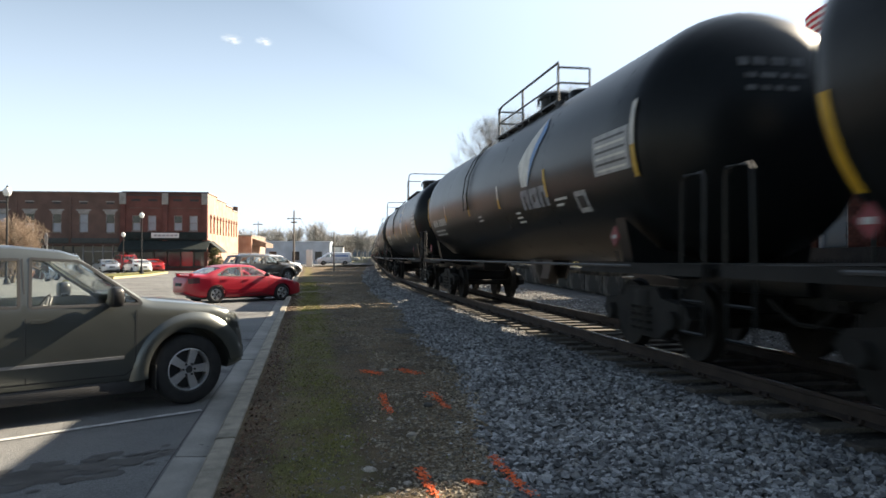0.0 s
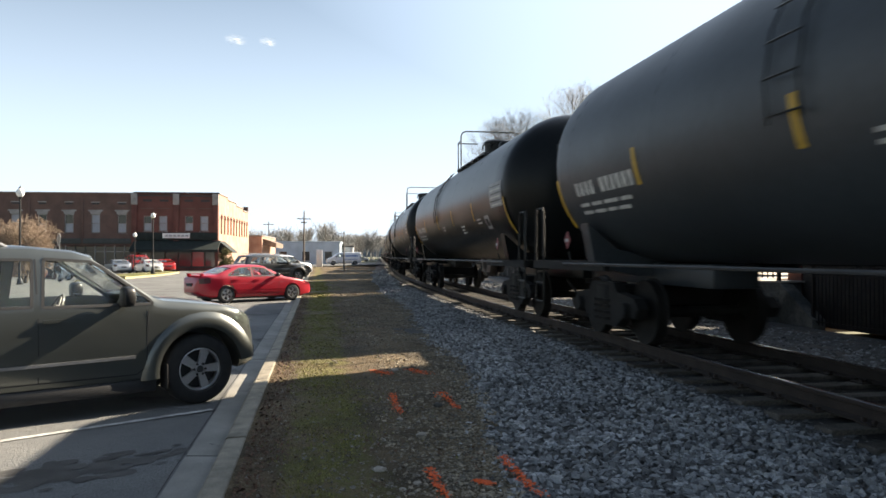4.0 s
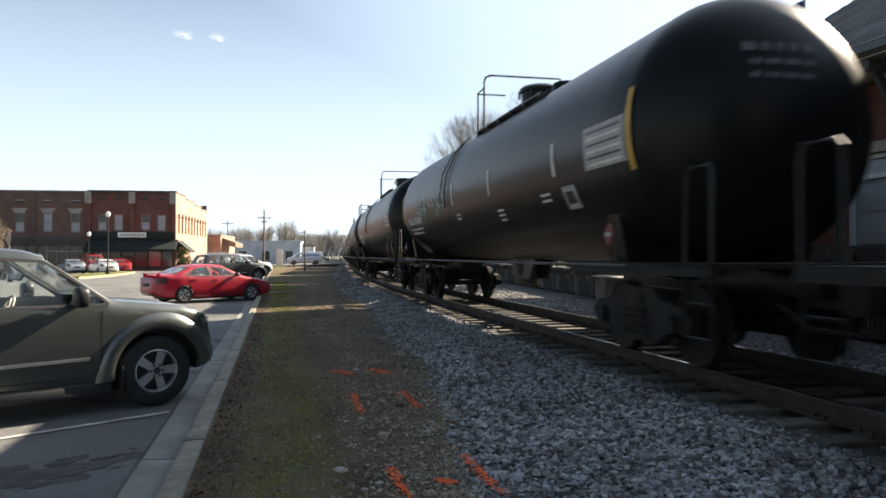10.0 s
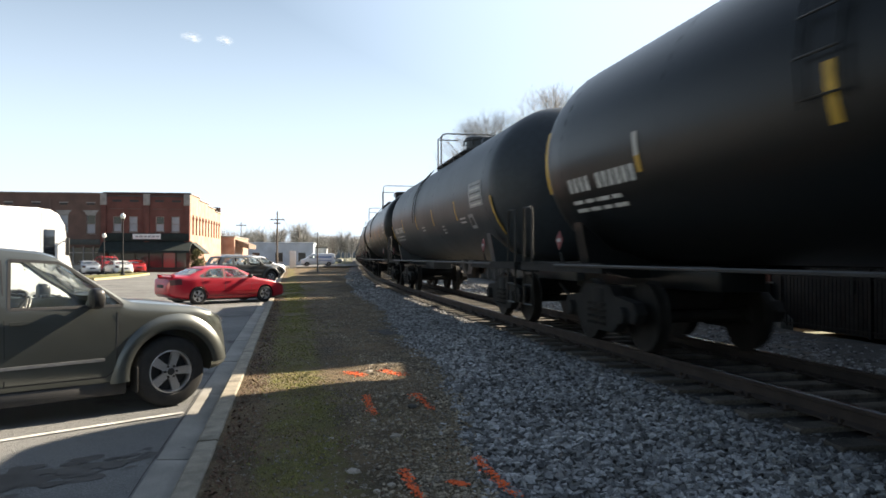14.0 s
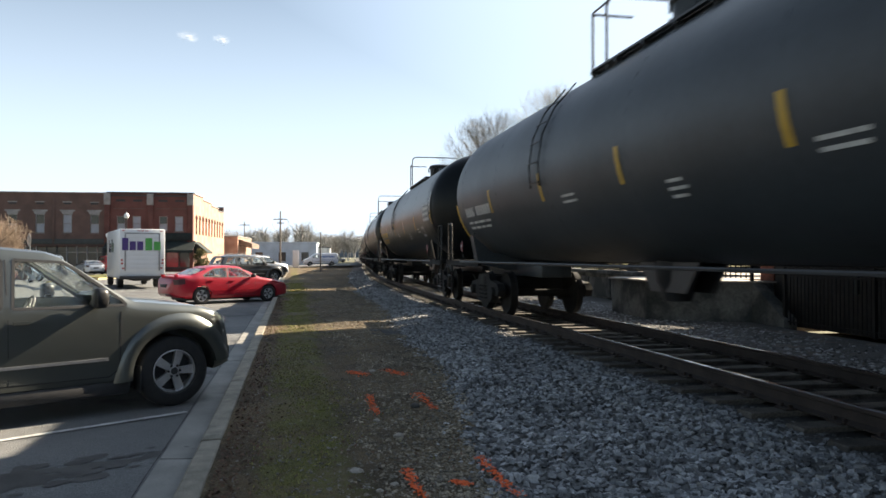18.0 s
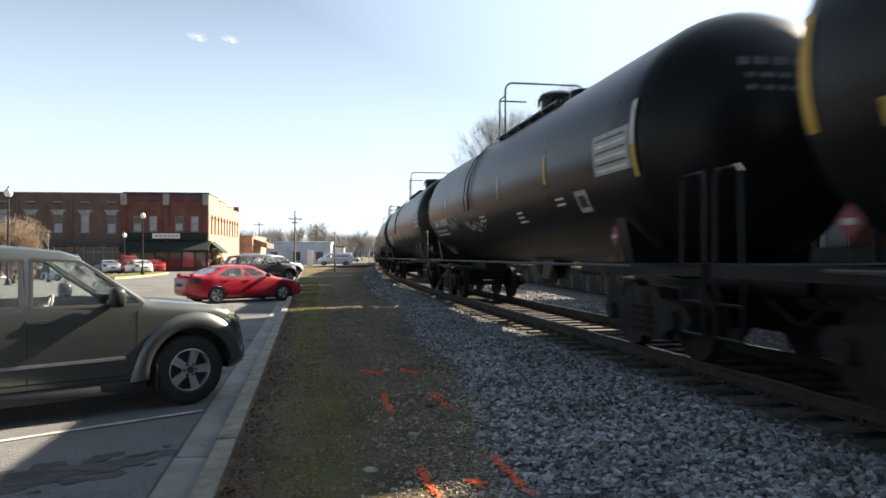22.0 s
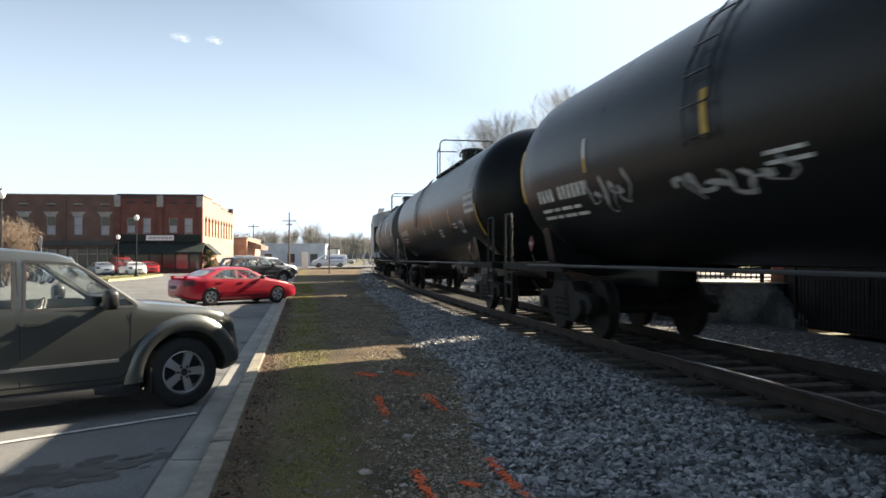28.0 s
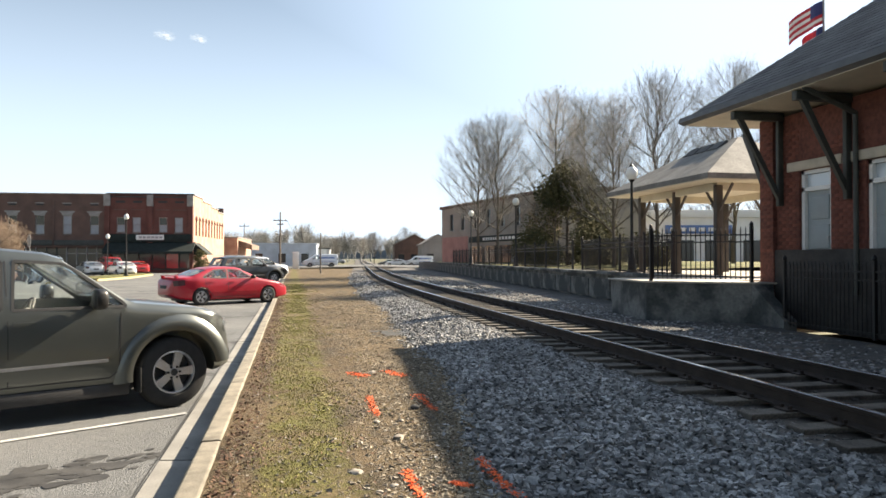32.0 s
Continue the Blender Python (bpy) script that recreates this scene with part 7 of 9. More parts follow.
def side_block():
    """The beige two-storey building beyond the park; its flank faces the track."""
    b = thing("beige_building", None, "beige two-storey building with tall narrow windows and sign band", "building")
    D, W, T = 31.0, 8.0, 7.5
    bm = bmesh.new()
    box(bm, 0, W, 0, D, 0, T)
    cuts = []
    ws = []
    for k in range(8):
        y = 2.5 + 3.6 * k
        ws.append(y)
        c = bmesh.new()
        box(c, -0.3, 0.25, y - 0.55, y + 0.55, 4.7, 6.7)
        cuts.append(c)
    part("wall", boolean(bm, cuts), M["beige_wall"], b, smooth=20)
    for y in ws:
        bm = bmesh.new()
        box(bm, 0.2, 0.24, y - 0.56, y + 0.56, 4.68, 6.72)
        w = part("window", bm, M["dark_glass"], b)
        bm = bmesh.new()
        box(bm, -0.1, 0.02, y - 0.7, y + 0.7, 4.55, 4.7, 0.01)
        part("window_sill", bm, M["stone_trim"], w)
    bm = bmesh.new()
    box(bm, -0.25, W + 0.25, -0.25, D + 0.25, T, T + 0.35, 0.04)
    part("parapet", bm, M["brick_brown"], b)
    bm = bmesh.new()
    box(bm, -0.12, 0.0, 3.0, 22.0, 3.1, 3.8, 0.02)
    sb = part("sign_band", bm, M["awning"], b)
    bm = bmesh.new()
    r = random.Random(8)
    y = 4.0
    while y < 18:
        w = r.uniform(0.3, 0.8)
        bm = bmesh.new()
        box(bm, -0.135, -0.125, y, y + w, 3.28, 3.6)
        y += w + 0.25
        part("sign_bar", bm, M["sign_white"], sb)
    bm = bmesh.new()
    box(bm, -0.06, 0.0, 22.5, D - 0.3, 0.2, 3.9)
    part("pink_wall", bm, M["brick_pink"], b, "pinkish ground floor")
    for k in range(5):
        bm = bmesh.new()
        box(bm, -0.1, -0.02, 4 + 3.6 * k, 6.6 + 3.6 * k, 0.6, 2.7)
        part("shop_window", bm, M["dark_glass"], b)
    for k in range(2):
        bm = bmesh.new()
        box(bm, 1 + 3.6 * k, 3.4 + 3.6 * k, -0.08, 0.0, 0.8, 2.8)
        part("front_window", bm, M["dark_glass"], b)
    return b


M["brick_pink"] = mat("pink_brick", (0.42, 0.22, 0.2), 0.9, var=0.2, scale=0.8)
side_block().matrix_basis = pose(24.0, 62, 0.4, 0, 0, 9.8)


def bank():
    b = thing("bank_building", None, "low white building with a blue sign beyond the park", "building")
    bm = bmesh.new()
    box(bm, 0, 30, 0, 14, 0, 5.4)
    part("wall", bm, M["white"], b)
    bm = bmesh.new()
    box(bm, -0.4, 30.4, -0.4, 14.4, 5.4, 6.2, 0.05)
    part("parapet", bm, M["white"], b)
    for k in range(7):
        bm = bmesh.new()
        box(bm, 1.2 + 4 * k, 4.0 + 4 * k, -0.1, 0.0, 0.7, 3.0)
        part("shop_window", bm, M["dark_glass"], b)
    bm = bmesh.new()
    box(bm, 9, 16, -0.2, -0.02, 3.7, 4.6, 0.02)
    s = part("fascia_sign", bm, M["van_blue"], b, "blue fascia sign")
    bm = bmesh.new()
    for k in range(6):
        bm = bmesh.new()
        box(bm, 9.5 + k * 1.0, 10.2 + k * 1.0, -0.22, -0.205, 3.95, 4.35)
        part("sign_bar", bm, M["sign_white"], s)
    return b


bank().matrix_basis = pose(30.0, 74.0, 0.6, 0, 0, -14)


# ---- the station ----
def brick_courses(parent, along, x, y0, y1, z0, z1, seed, holes=(), face=-1):
    """Single bricks laid proud on a wall that faces -x (along y) or -y (along x); alike bricks share one mesh."""
    bm = bmesh.new()
    L, H, P = 0.215, 0.065, 0.012
    if along == "y":
        box(bm, face * P, 0.02 * -face if face < 0 else 0.0, -L / 2, L / 2, -H / 2, H / 2, 0.004)
    else:
        box(bm, -L / 2, L / 2, face * P, 0.02, -H / 2, H / 2, 0.004)
    me = bpy.data.meshes.new("brick")
    bmesh.ops.recalc_face_normals(bm, faces=bm.faces)
    bm.to_mesh(me)
    bm.free()
    me.materials.append(M["brick_station"])
    n, z, row = 0, z0 + 0.04, 0
    r = random.Random(seed)
    while z < z1:
        y = y0 + 0.11 + (0.1125 if row % 2 else 0)
        while y < y1 - 0.1:
            if not any(a < y < b and c < z < d for a, b, c, d in holes):
                o = link("brick", me, None, parent)
                o.matrix_basis = pose(x, y, z) if along == "y" else pose(y, x, z)
                n += 1
            y += 0.225
        z += 0.078
        row += 1
    return n


M["brick_station"] = mat("station_brick", (0.17, 0.052, 0.035), 0.88, var=0.3, scale=3, fine=0.25, fscale=60, bump=0.4, rand=0.25)
M["brick_wall"] = mat("station_brick_wall", (0.15, 0.05, 0.036), 0.9, var=0.35, scale=2, fine=0.4, fscale=14, bump=0.8, bdist=0.02)


# near-black colour stands for the shaded void behind the low fence
M["plinth"] = mat("dark_plinth", (0.04, 0.036, 0.034), 0.9, var=0.4, scale=2.5, fine=0.3, fscale=30, bump=0.5)


def station():
    s = thing("station", None, "red brick railway station with bracketed eaves and shingle roof", "station")
    X0, X1, Y0, Y1 = 10.75, 19.3, -14.0, 15.2
    FZ, EZ, EO = 1.15, 4.88, 1.3
    bm = bmesh.new()
    box(bm, X0, X1, Y0, Y1, 0.2, EZ)
    doors = [(13.1, 14.05), (10.7, 12.15)]
    cuts = []
    for a, b in doors:
        c = bmesh.new()
        box(c, X0 - 0.5, X0 + 0.22, a, b, FZ, FZ + 2.45)
        cuts.append(c)
    c = bmesh.new()
    box(c, X0 - 0.5, X0 + 0.22, 6.0, 7.4, FZ + 0.8, FZ + 2.45)
    cuts.append(c)
    part("wall", boolean(bm, cuts), M["brick_wall"], s, smooth=20)
    for a, b in doors:
        bm = bmesh.new()
        box(bm, X0 + 0.14, X0 + 0.2, a + 0.09, b - 0.09, FZ, FZ + 2.0)
        d = part("door", bm, M["grey_door"], s, "grey painted plank door")
        for k in range(3):
            bm = bmesh.new()
            box(bm, X0 + 0.115, X0 + 0.145, a + 0.2, b - 0.2, FZ + 0.15 + 0.62 * k, FZ + 0.65 + 0.62 * k, 0.012)
            part("panel", bm, M["grey_door"], d)
        bm = bmesh.new()
        cyl(bm, (X0 + 0.08, a + 0.2, FZ + 1.0), (X0 + 0.15, a + 0.2, FZ + 1.0), 0.03, 0.03, 10)
        part("handle", bm, M["steel"], d)
        bm = bmesh.new()
        for u0, u1, z0, z1 in ((a, a + 0.09, FZ, FZ + 2.45), (b - 0.09, b, FZ, FZ + 2.45), (a, b, FZ + 2.0, FZ + 2.09), (a, b, FZ + 2.37, FZ + 2.45)):
            box(bm, X0 + 0.06, X0 + 0.22, u0, u1, z0, z1)
        part("door_frame", bm, M["sign_white"], s)
        bm = bmesh.new()
        box(bm, X0 + 0.14, X0 + 0.16, a + 0.09, b - 0.09, FZ + 2.09, FZ + 2.37)
        part("transom_pane", bm, M["pane_light"], s, "pale transom window")
        bm = bmesh.new()
        box(bm, X0 - 0.05, X0 + 0.2, a - 0.35, b + 0.35, FZ + 2.46, FZ + 2.66, 0.015)
        part("lintel", bm, M["lintel"], s, "cream stone lintel")
    bm = bmesh.new()
    box(bm, X0 + 0.12, X0 + 0.15, 6.0, 7.4, FZ + 0.8, FZ + 2.45)
    part("window", bm, M["grey_door"], s)
    # corner pier of proud brick, and a plinth
    bm = bmesh.new()
    box(bm, X0 - 0.1, X0 + 0.35, Y1 - 0.4, Y1 + 0.08, 0.2, EZ - 0.02)
    part("corner_pier", bm, M["brick_wall"], s)
    bm = bmesh.new()
    box(bm, X0 - 0.07, X0, Y0, Y1 - 0.4, 0.2, FZ + 0.75, 0.01)
    part("plinth", bm, M["plinth"], s, "stone plinth darkened in colour for shade")
    # hipped roof with deep eaves
    ex0, ex1, ey0, ey1 = X0 - EO, X1 + EO, Y0 - EO, Y1 + EO
    half = (ex1 - ex0) / 2
    rz = EZ + 0.25 + half * 0.75
    ridge = ((ex0 + ex1) / 2, ey0 + half, rz), ((ex0 + ex1) / 2, ey1 - half, rz)
    bm = bmesh.new()
    lo = [(ex0, ey0, EZ + 0.25), (ex1, ey0, EZ + 0.25), (ex1, ey1, EZ + 0.25), (ex0, ey1, EZ + 0.25)]
    vl = [bm.verts.new(p) for p in lo]
    vr = [bm.verts.new(p) for p in ridge]
    vb = [bm.verts.new((p[0], p[1], EZ + 0.13)) for p in lo]
    for f in ((vl[0], vl[1], vr[0]), (vl[1], vl[2], vr[1], vr[0]), (vl[2], vl[3], vr[1]), (vl[3], vl[0], vr[0], vr[1])):
        bm.faces.new(f)
    for i in range(4):
        bm.faces.new((vb[i], vb[(i + 1) % 4], vl[(i + 1) % 4], vl[i]))
    bm.faces.new(vb[::-1])
    roof = part("roof", bm, M["shingle"], s, "grey shingle hipped roof", 20)
    # shingle courses on the slope above the platform
    slope = Vector((half, 0, rz - EZ - 0.25)).normalized()
    up = Vector((-slope.z, 0, slope.x))
    for k in range(26):
        base = Vector((ex0, 0, EZ + 0.255)) + slope * (0.19 * k)
        run = base.x - ex0
        bm = bmesh.new()
        a, b = max(ey0, -4) , ey1 - run - 0.05
        p = [base + up * 0.004, base + slope * 0.24 + up * 0.004, base + slope * 0.24 + up * 0.01, base + up * 0.02]
        prism(bm, [(q.x, q.z) for q in p], "y", a, b)
        part("shingle_course", bm, M["shingle"], roof)
    bm = bmesh.new()
    box(bm, ex0, ex1, ey0, ey1, EZ + 0.09, EZ + 0.125)
    part("soffit", bm, M["soffit"], s, "cream boarded soffit")
    bm = bmesh.new()
    prism(bm, [(ex0 - 0.1, EZ + 0.28), (ex0 - 0.12, EZ + 0.16), (ex0, EZ + 0.1), (ex0 + 0.02, EZ + 0.28)], "y", ey0, ey1 + 0.1)
    prism(bm, [(ey1 + 0.1, EZ + 0.28), (ey1 + 0.12, EZ + 0.16), (ey1, EZ + 0.1), (ey1 - 0.02, EZ + 0.28)], "x", ex0, ex1)
    part("gutter", bm, M["grey_metal"], s, "grey metal eaves gutter")
    # timber brackets
    for y in (14.6, 12.55, 10.3, 7.9, 5.3):
        bm = bmesh.new()
        box(bm, X0 - 1.25, X0, y - 0.07, y + 0.07, EZ - 0.1, EZ + 0.08, 0.01)
        box(bm, X0 - 0.14, X0 - 0.01, y - 0.05, y + 0.05, EZ - 2.0, EZ - 0.1, 0.01)
        prism(bm, [(X0 - 1.12, EZ - 0.1), (X0 - 0.98, EZ - 0.1), (X0 - 0.1, EZ - 1.72), (X0 - 0.1, EZ - 1.92)], "y", y - 0.045, y + 0.045)
        part("bracket", bm, M["timber"], s, "dark timber eaves bracket")
    bm = bmesh.new()
    prism(bm, [(Y1 + 1.1, EZ - 0.1), (Y1 + 0.92, EZ - 0.1), (Y1 + 0.1, EZ - 1.65), (Y1 + 0.1, EZ - 1.9)], "x", X0 + 0.1, X0 + 0.22)
    part("bracket", bm, M["timber"], s)
    bm = bmesh.new()
    cyl(bm, (ex0 + 0.05, 12.3, EZ + 0.1), (X0 - 0.1, 12.3, EZ - 0.35), 0.05, 0.05, 10)
    cyl(bm, (X0 - 0.1, 12.3, EZ - 0.33), (X0 - 0.1, 12.3, 1.0), 0.05, 0.05, 10)
    part("downpipe", bm, M["timber"], s)
    # single bricks where the wall is seen best
    holes = [(a - 0.38, b + 0.38, FZ + 2.4, FZ + 2.7) for a, b in doors] + [(a - 0.02, b + 0.02, FZ, FZ + 2.5) for a, b in doors]
    brick_courses(s, "y", X0 - 0.1, Y1 - 0.4, Y1 + 0.08, FZ + 0.7, EZ, 3)
    brick_courses(s, "y", X0, 14.06, 14.78, FZ + 0.78, 4.6, 4, holes)
    brick_courses(s, "y", X0, 12.2, 13.1, FZ + 0.78, 4.2, 5, holes)
    return s


M["grey_metal"] = mat("grey_gutter_metal", (0.12, 0.125, 0.13), 0.5, 0.3, var=0.2, scale=3)
M["pane_light"] = paint("pale_pane", (0.45, 0.5, 0.55), rough=0.1)
station()


def pavilion():
    p = thing("pavilion", None, "open platform pavilion with shingle hip roof on square posts", "pavilion")
    x0, x1, y0, y1, z = 12.25, 17.8, 20.1, 27.4, 4.15
    bm = bmesh.new()
    cx0, cy = (x0 + x1) / 2, (y0 + y1) / 2
    rz = z + 1.75
    lo = [bm.verts.new(q) for q in ((x0, y0, z + 0.16), (x1, y0, z + 0.16), (x1, y1, z + 0.16), (x0, y1, z + 0.16))]
    vb = [bm.verts.new((v.co.x, v.co.y, z)) for v in lo]
    r = [bm.verts.new((cx0, y0 + 2.6, rz)), bm.verts.new((cx0, y1 - 2.6, rz))]
    for f in ((lo[0], lo[1], r[0]), (lo[1], lo[2], r[1], r[0]), (lo[2], lo[3], r[1]), (lo[3], lo[0], r[0], r[1])):
        bm.faces.new(f)
    for i in range(4):
        bm.faces.new((vb[i], vb[(i + 1) % 4], lo[(i + 1) % 4], lo[i]))
    bm.faces.new(vb[::-1])
    part("roof", bm, M["pav_roof"], p, "sunlit grey-tan shingle roof", 20)
    bm = bmesh.new()
    box(bm, x0 + 0.02, x1 - 0.02, y0 + 0.02, y1 - 0.02, z - 0.035, z - 0.004)
    part("soffit", bm, M["soffit"], p, "cream boarded soffit")
    bm = bmesh.new()
    for a, b, c, d in ((x0 + 0.9, x1 - 0.9, y0 + 0.95, y0 + 1.15), (x0 + 0.9, x1 - 0.9, y1 - 1.15, y1 - 0.95), (x0 + 0.9, x0 + 1.1, y0 + 1, y1 - 1), (x1 - 1.1, x1 - 0.9, y0 + 1, y1 - 1)):
        box(bm, a, b, c, d, z - 0.28, z - 0.03)
    part("beam", bm, M["soffit"], p)
    run = Vector(((x1 - x0) / 2, 0, rz - z - 0.16)).normalized()
    for y in (cy - 0.9, cy - 0.1, cy + 0.7):
        bm = bmesh.new()
        base = Vector((x0, y, z + 0.16)) + run * 2.35
        lift = Vector((-run.z, 0, run.x))
        prism(bm, [tuple((base + run * a + lift * b).xz) for a, b in ((0, 0.0), (0.5, 0.0), (0.5, 0.09), (0, 0.03))], "y", y, y + 0.66)
        part("roof_vent", bm, M["roof_tar"], p, "low dark roof vent")
    for px in (x0 + 1.0, x1 - 1.0):
        for py in (y0 + 1.05, (y0 + y1) / 2, y1 - 1.05):
            bm = bmesh.new()
            box(bm, px - 0.11, px + 0.11, py - 0.11, py + 0.11, 1.15, z - 0.1, 0.02)
            post = part("post", bm, M["post_brown"], p, "brown square timber post")
            bm = bmesh.new()
            for dx, dy in ((0, 0.8), (0, -0.8)):
                cyl(bm, (px, py, z - 1.0), (px + dx, py + dy, z - 0.12), 0.045, 0.045, 4)
            part("brace", bm, M["post_brown"], post)
    return p


M["pav_roof"] = mat("pavilion_shingle", (0.21, 0.2, 0.185), 0.9, var=0.3, scale=1.5, fine=0.25, fscale=16, bump=0.5, bdist=0.01)
M["post_brown"] = mat("brown_post", (0.07, 0.055, 0.045), 0.7, var=0.3, scale=3)
pavilion()


# platform and retaining wall
plat = thing("platform", None, "raised concrete platform with brick paving beside the track", "platform", kind="structure")
bm = bmesh.new()
W0 = [(8.35, 16.4), (10.2, 14.8), (10.74, 14.8), (10.74, 16.4), (19.3, 16.4), (30, 24), (44, 60), (44, 110), (18.7, 110), (10.35, 18.9), (8.6, 18.9)]
prism(bm, W0, "z", 0.0, 1.13)
part("platform_body", bm, M["old_concrete"], plat, smooth=20)
bm = bmesh.new()
prism(bm, [(8.28, 16.36), (10.18, 14.72), (10.7, 14.72), (10.7, 16.4), (19.2, 16.4), (19, 30), (11.4, 30), (10.3, 18.98), (8.52, 18.98)], "z", 1.13, 1.17)
part("platform_paving", bm, M["paver"], plat)
bm = bmesh.new()
prism(bm, [(14.79, 0.1), (14.79, 1.13), (13.7, 0.4), (13.7, 0.1)], "x", 10.1, 10.4)
part("ramp_cheek", bm, M["old_concrete"], plat)
# panels of the retaining wall
pan = bmesh.new()
box(pan, -0.06, 0.02, 0.06, 2.34, 0.3, 0.98, 0.02)
pan_me = bpy.data.meshes.new("wall_panel")
bmesh.ops.recalc_face_normals(pan, faces=pan.faces)
pan.to_mesh(pan_me)
pan.free()
pan_me.materials.append(M["old_concrete"])
cop = bmesh.new()
box(cop, -0.16, 0.3, 0.0, 2.4, 1.131, 1.25, 0.02)
cop_me = bpy.data.meshes.new("coping")
bmesh.ops.recalc_face_normals(cop, faces=cop.faces)
cop.to_mesh(cop_me)
cop.free()
cop_me.materials.append(M["old_concrete"])
turn_w = -math.degrees(math.atan2(18.7 - 10.35, 110 - 18.9))
for k in range(34):
    y = 18.95 + 2.4 * k
    x = 10.35 + (y - 18.9) * (18.7 - 10.35) / (110 - 18.9)
    for nm, me in (("wall_panel", pan_me), ("coping", cop_me)):
        o = link(nm, me, None, plat)
        o.matrix_basis = pose(x, y, 0, 0, 0, turn_w)

# park lawn on the platform
lawn = strip("ground_lawn", [30.2, 34, 40, 50, 62, 80, 100], lambda y: [(x, y, 1.15 + 0.25 * min(1, (x - wall_x(y)) / 14) + wob(x, y, 0.4, 0.06)) for x in (wall_x(y) + 1.6, wall_x(y) + 4, wall_x(y) + 8, wall_x(y) + 14, wall_x(y) + 24)], M["lawn"])


tagged(lawn, "winter lawn of the small park above the wall", "lawn", kind="structure")


def picket_fence(name, label, a, b, z, h, step=0.11, every=2.3):
    """An iron fence from a to b: posts, rails and pickets."""
    f = thing(name, None, label, "fence", "iron fences")
    a, b = Vector((*a, z)), Vector((*b, z))
    L = (b - a).length
    d = (b - a) / L
    n = max(1, round(L / every))
    pm = bmesh.new()
    box(pm, -0.035, 0.035, -0.035, 0.035, 0, h + 0.08, 0.006)
    lathe(pm, [(0.03, h + 0.08), (0.05, h + 0.11), (0.03, h + 0.16), (0.005, h + 0.19)], (0, 0, 0), "z", 8)
    me = bpy.data.meshes.new("fence_post")
    pm.to_mesh(me)
    pm.free()
    me.materials.append(M["fence"])
    for k in range(n + 1):
        o = link("fence_post", me, None, f)
        o.matrix_basis = Matrix.Translation(a + d * (L * k / n))
    for zz in (0.12, h - 0.28, h - 0.12):
        bm = bmesh.new()
        cyl(bm, a + Vector((0, 0, zz)), b + Vector((0, 0, zz)), 0.02, 0.02, 4)
        part("fence_rail", bm, M["fence"], f)
    km = bmesh.new()
    box(km, -0.009, 0.009, -0.009, 0.009, 0.06, h)
    lathe(km, [(0.018, h), (0.004, h + 0.07)], (0, 0, 0), "z", 4)
    kme = bpy.data.meshes.new("picket")
    km.to_mesh(kme)
    km.free()
    kme.materials.append(M["fence"])
    for k in range(int(L / step)):
        o = link("picket", kme, None, f)
        o.matrix_basis = Matrix.Translation(a + d * (step * (k + 0.5)))
    return f


picket_fence("iron_fence", "black iron picket fence on the platform's edge", (8.5, 16.45), (10.2, 14.95), 1.17, 1.2)
picket_fence("iron_fence", "black iron picket fence along the platform", (10.5, 19.0), (11.3, 27.6), 1.17, 1.2)
picket_fence("iron_fence", "black iron picket fence on the retaining wall", (11.45, 29.0), (15.3, 70.0), 1.25, 1.1, 0.3)
picket_fence("iron_fence", "low black iron fence before the station wall", (10.2, 13.8), (10.2, 4.0), 0.24, 1.35)


def street_lamp(x, y, z, h, label):
    l = thing("street_lamp", pose(x, y, z), label, "street lamp", "street lamps")
    bm = bmesh.new()
    lathe(bm, [(0.2, 0), (0.2, 0.1), (0.14, 0.16), (0.13, 0.55), (0.09, 0.62), (0.065, 0.7)], (0, 0, 0), "z", 14)
    part("base", bm, M["fence"], l)
    bm = bmesh.new()
    lathe(bm, [(0.062, 0.68), (0.045, h - 0.62), (0.09, h - 0.58), (0.11, h - 0.52)], (0, 0, 0), "z", 12)
    part("pole", bm, M["fence"], l)
    bm = bmesh.new()
    lathe(bm, [(0.1, h - 0.52), (0.17, h - 0.45), (0.21, h - 0.33), (0.2, h - 0.22), (0.14, h - 0.11), (0.07, h - 0.06)], (0, 0, 0), "z", 18)
    part("globe", bm, M["globe_white"], l, "white acorn globe")
    bm = bmesh.new()
    lathe(bm, [(0.08, h - 0.07), (0.07, h - 0.02), (0.02, h + 0.03), (0.005, h + 0.12)], (0, 0, 0), "z", 12)
    part("finial", bm, M["fence"], l)
    return l


M["globe_white"] = mat("white_acrylic", (0.85, 0.84, 0.8), 0.35, var=0.05, scale=5, bump=0)
for x, y, z, h, label in ((11.92, 24.5, 1.165, 3.9, "black street lamp with a white globe on the platform"), (13.3, 43.0, 1.2, 4.25, "black street lamp with a white globe by the park fence"), (13.4, 54.9, 1.2, 4.25, "black street lamp with a white globe by the park fence"),
                          (-13.9, 66.5, 0.2, 5.3, "tall black street lamp with a white globe in the lot"), (-18.5, 80.0, 0.0, 4.2, "black street lamp before the shops"), (-15.6, 42.4, 0.0, 5.4, "tall black street lamp with a white globe in the lot")):
    street_lamp(x, y, z, h, label)


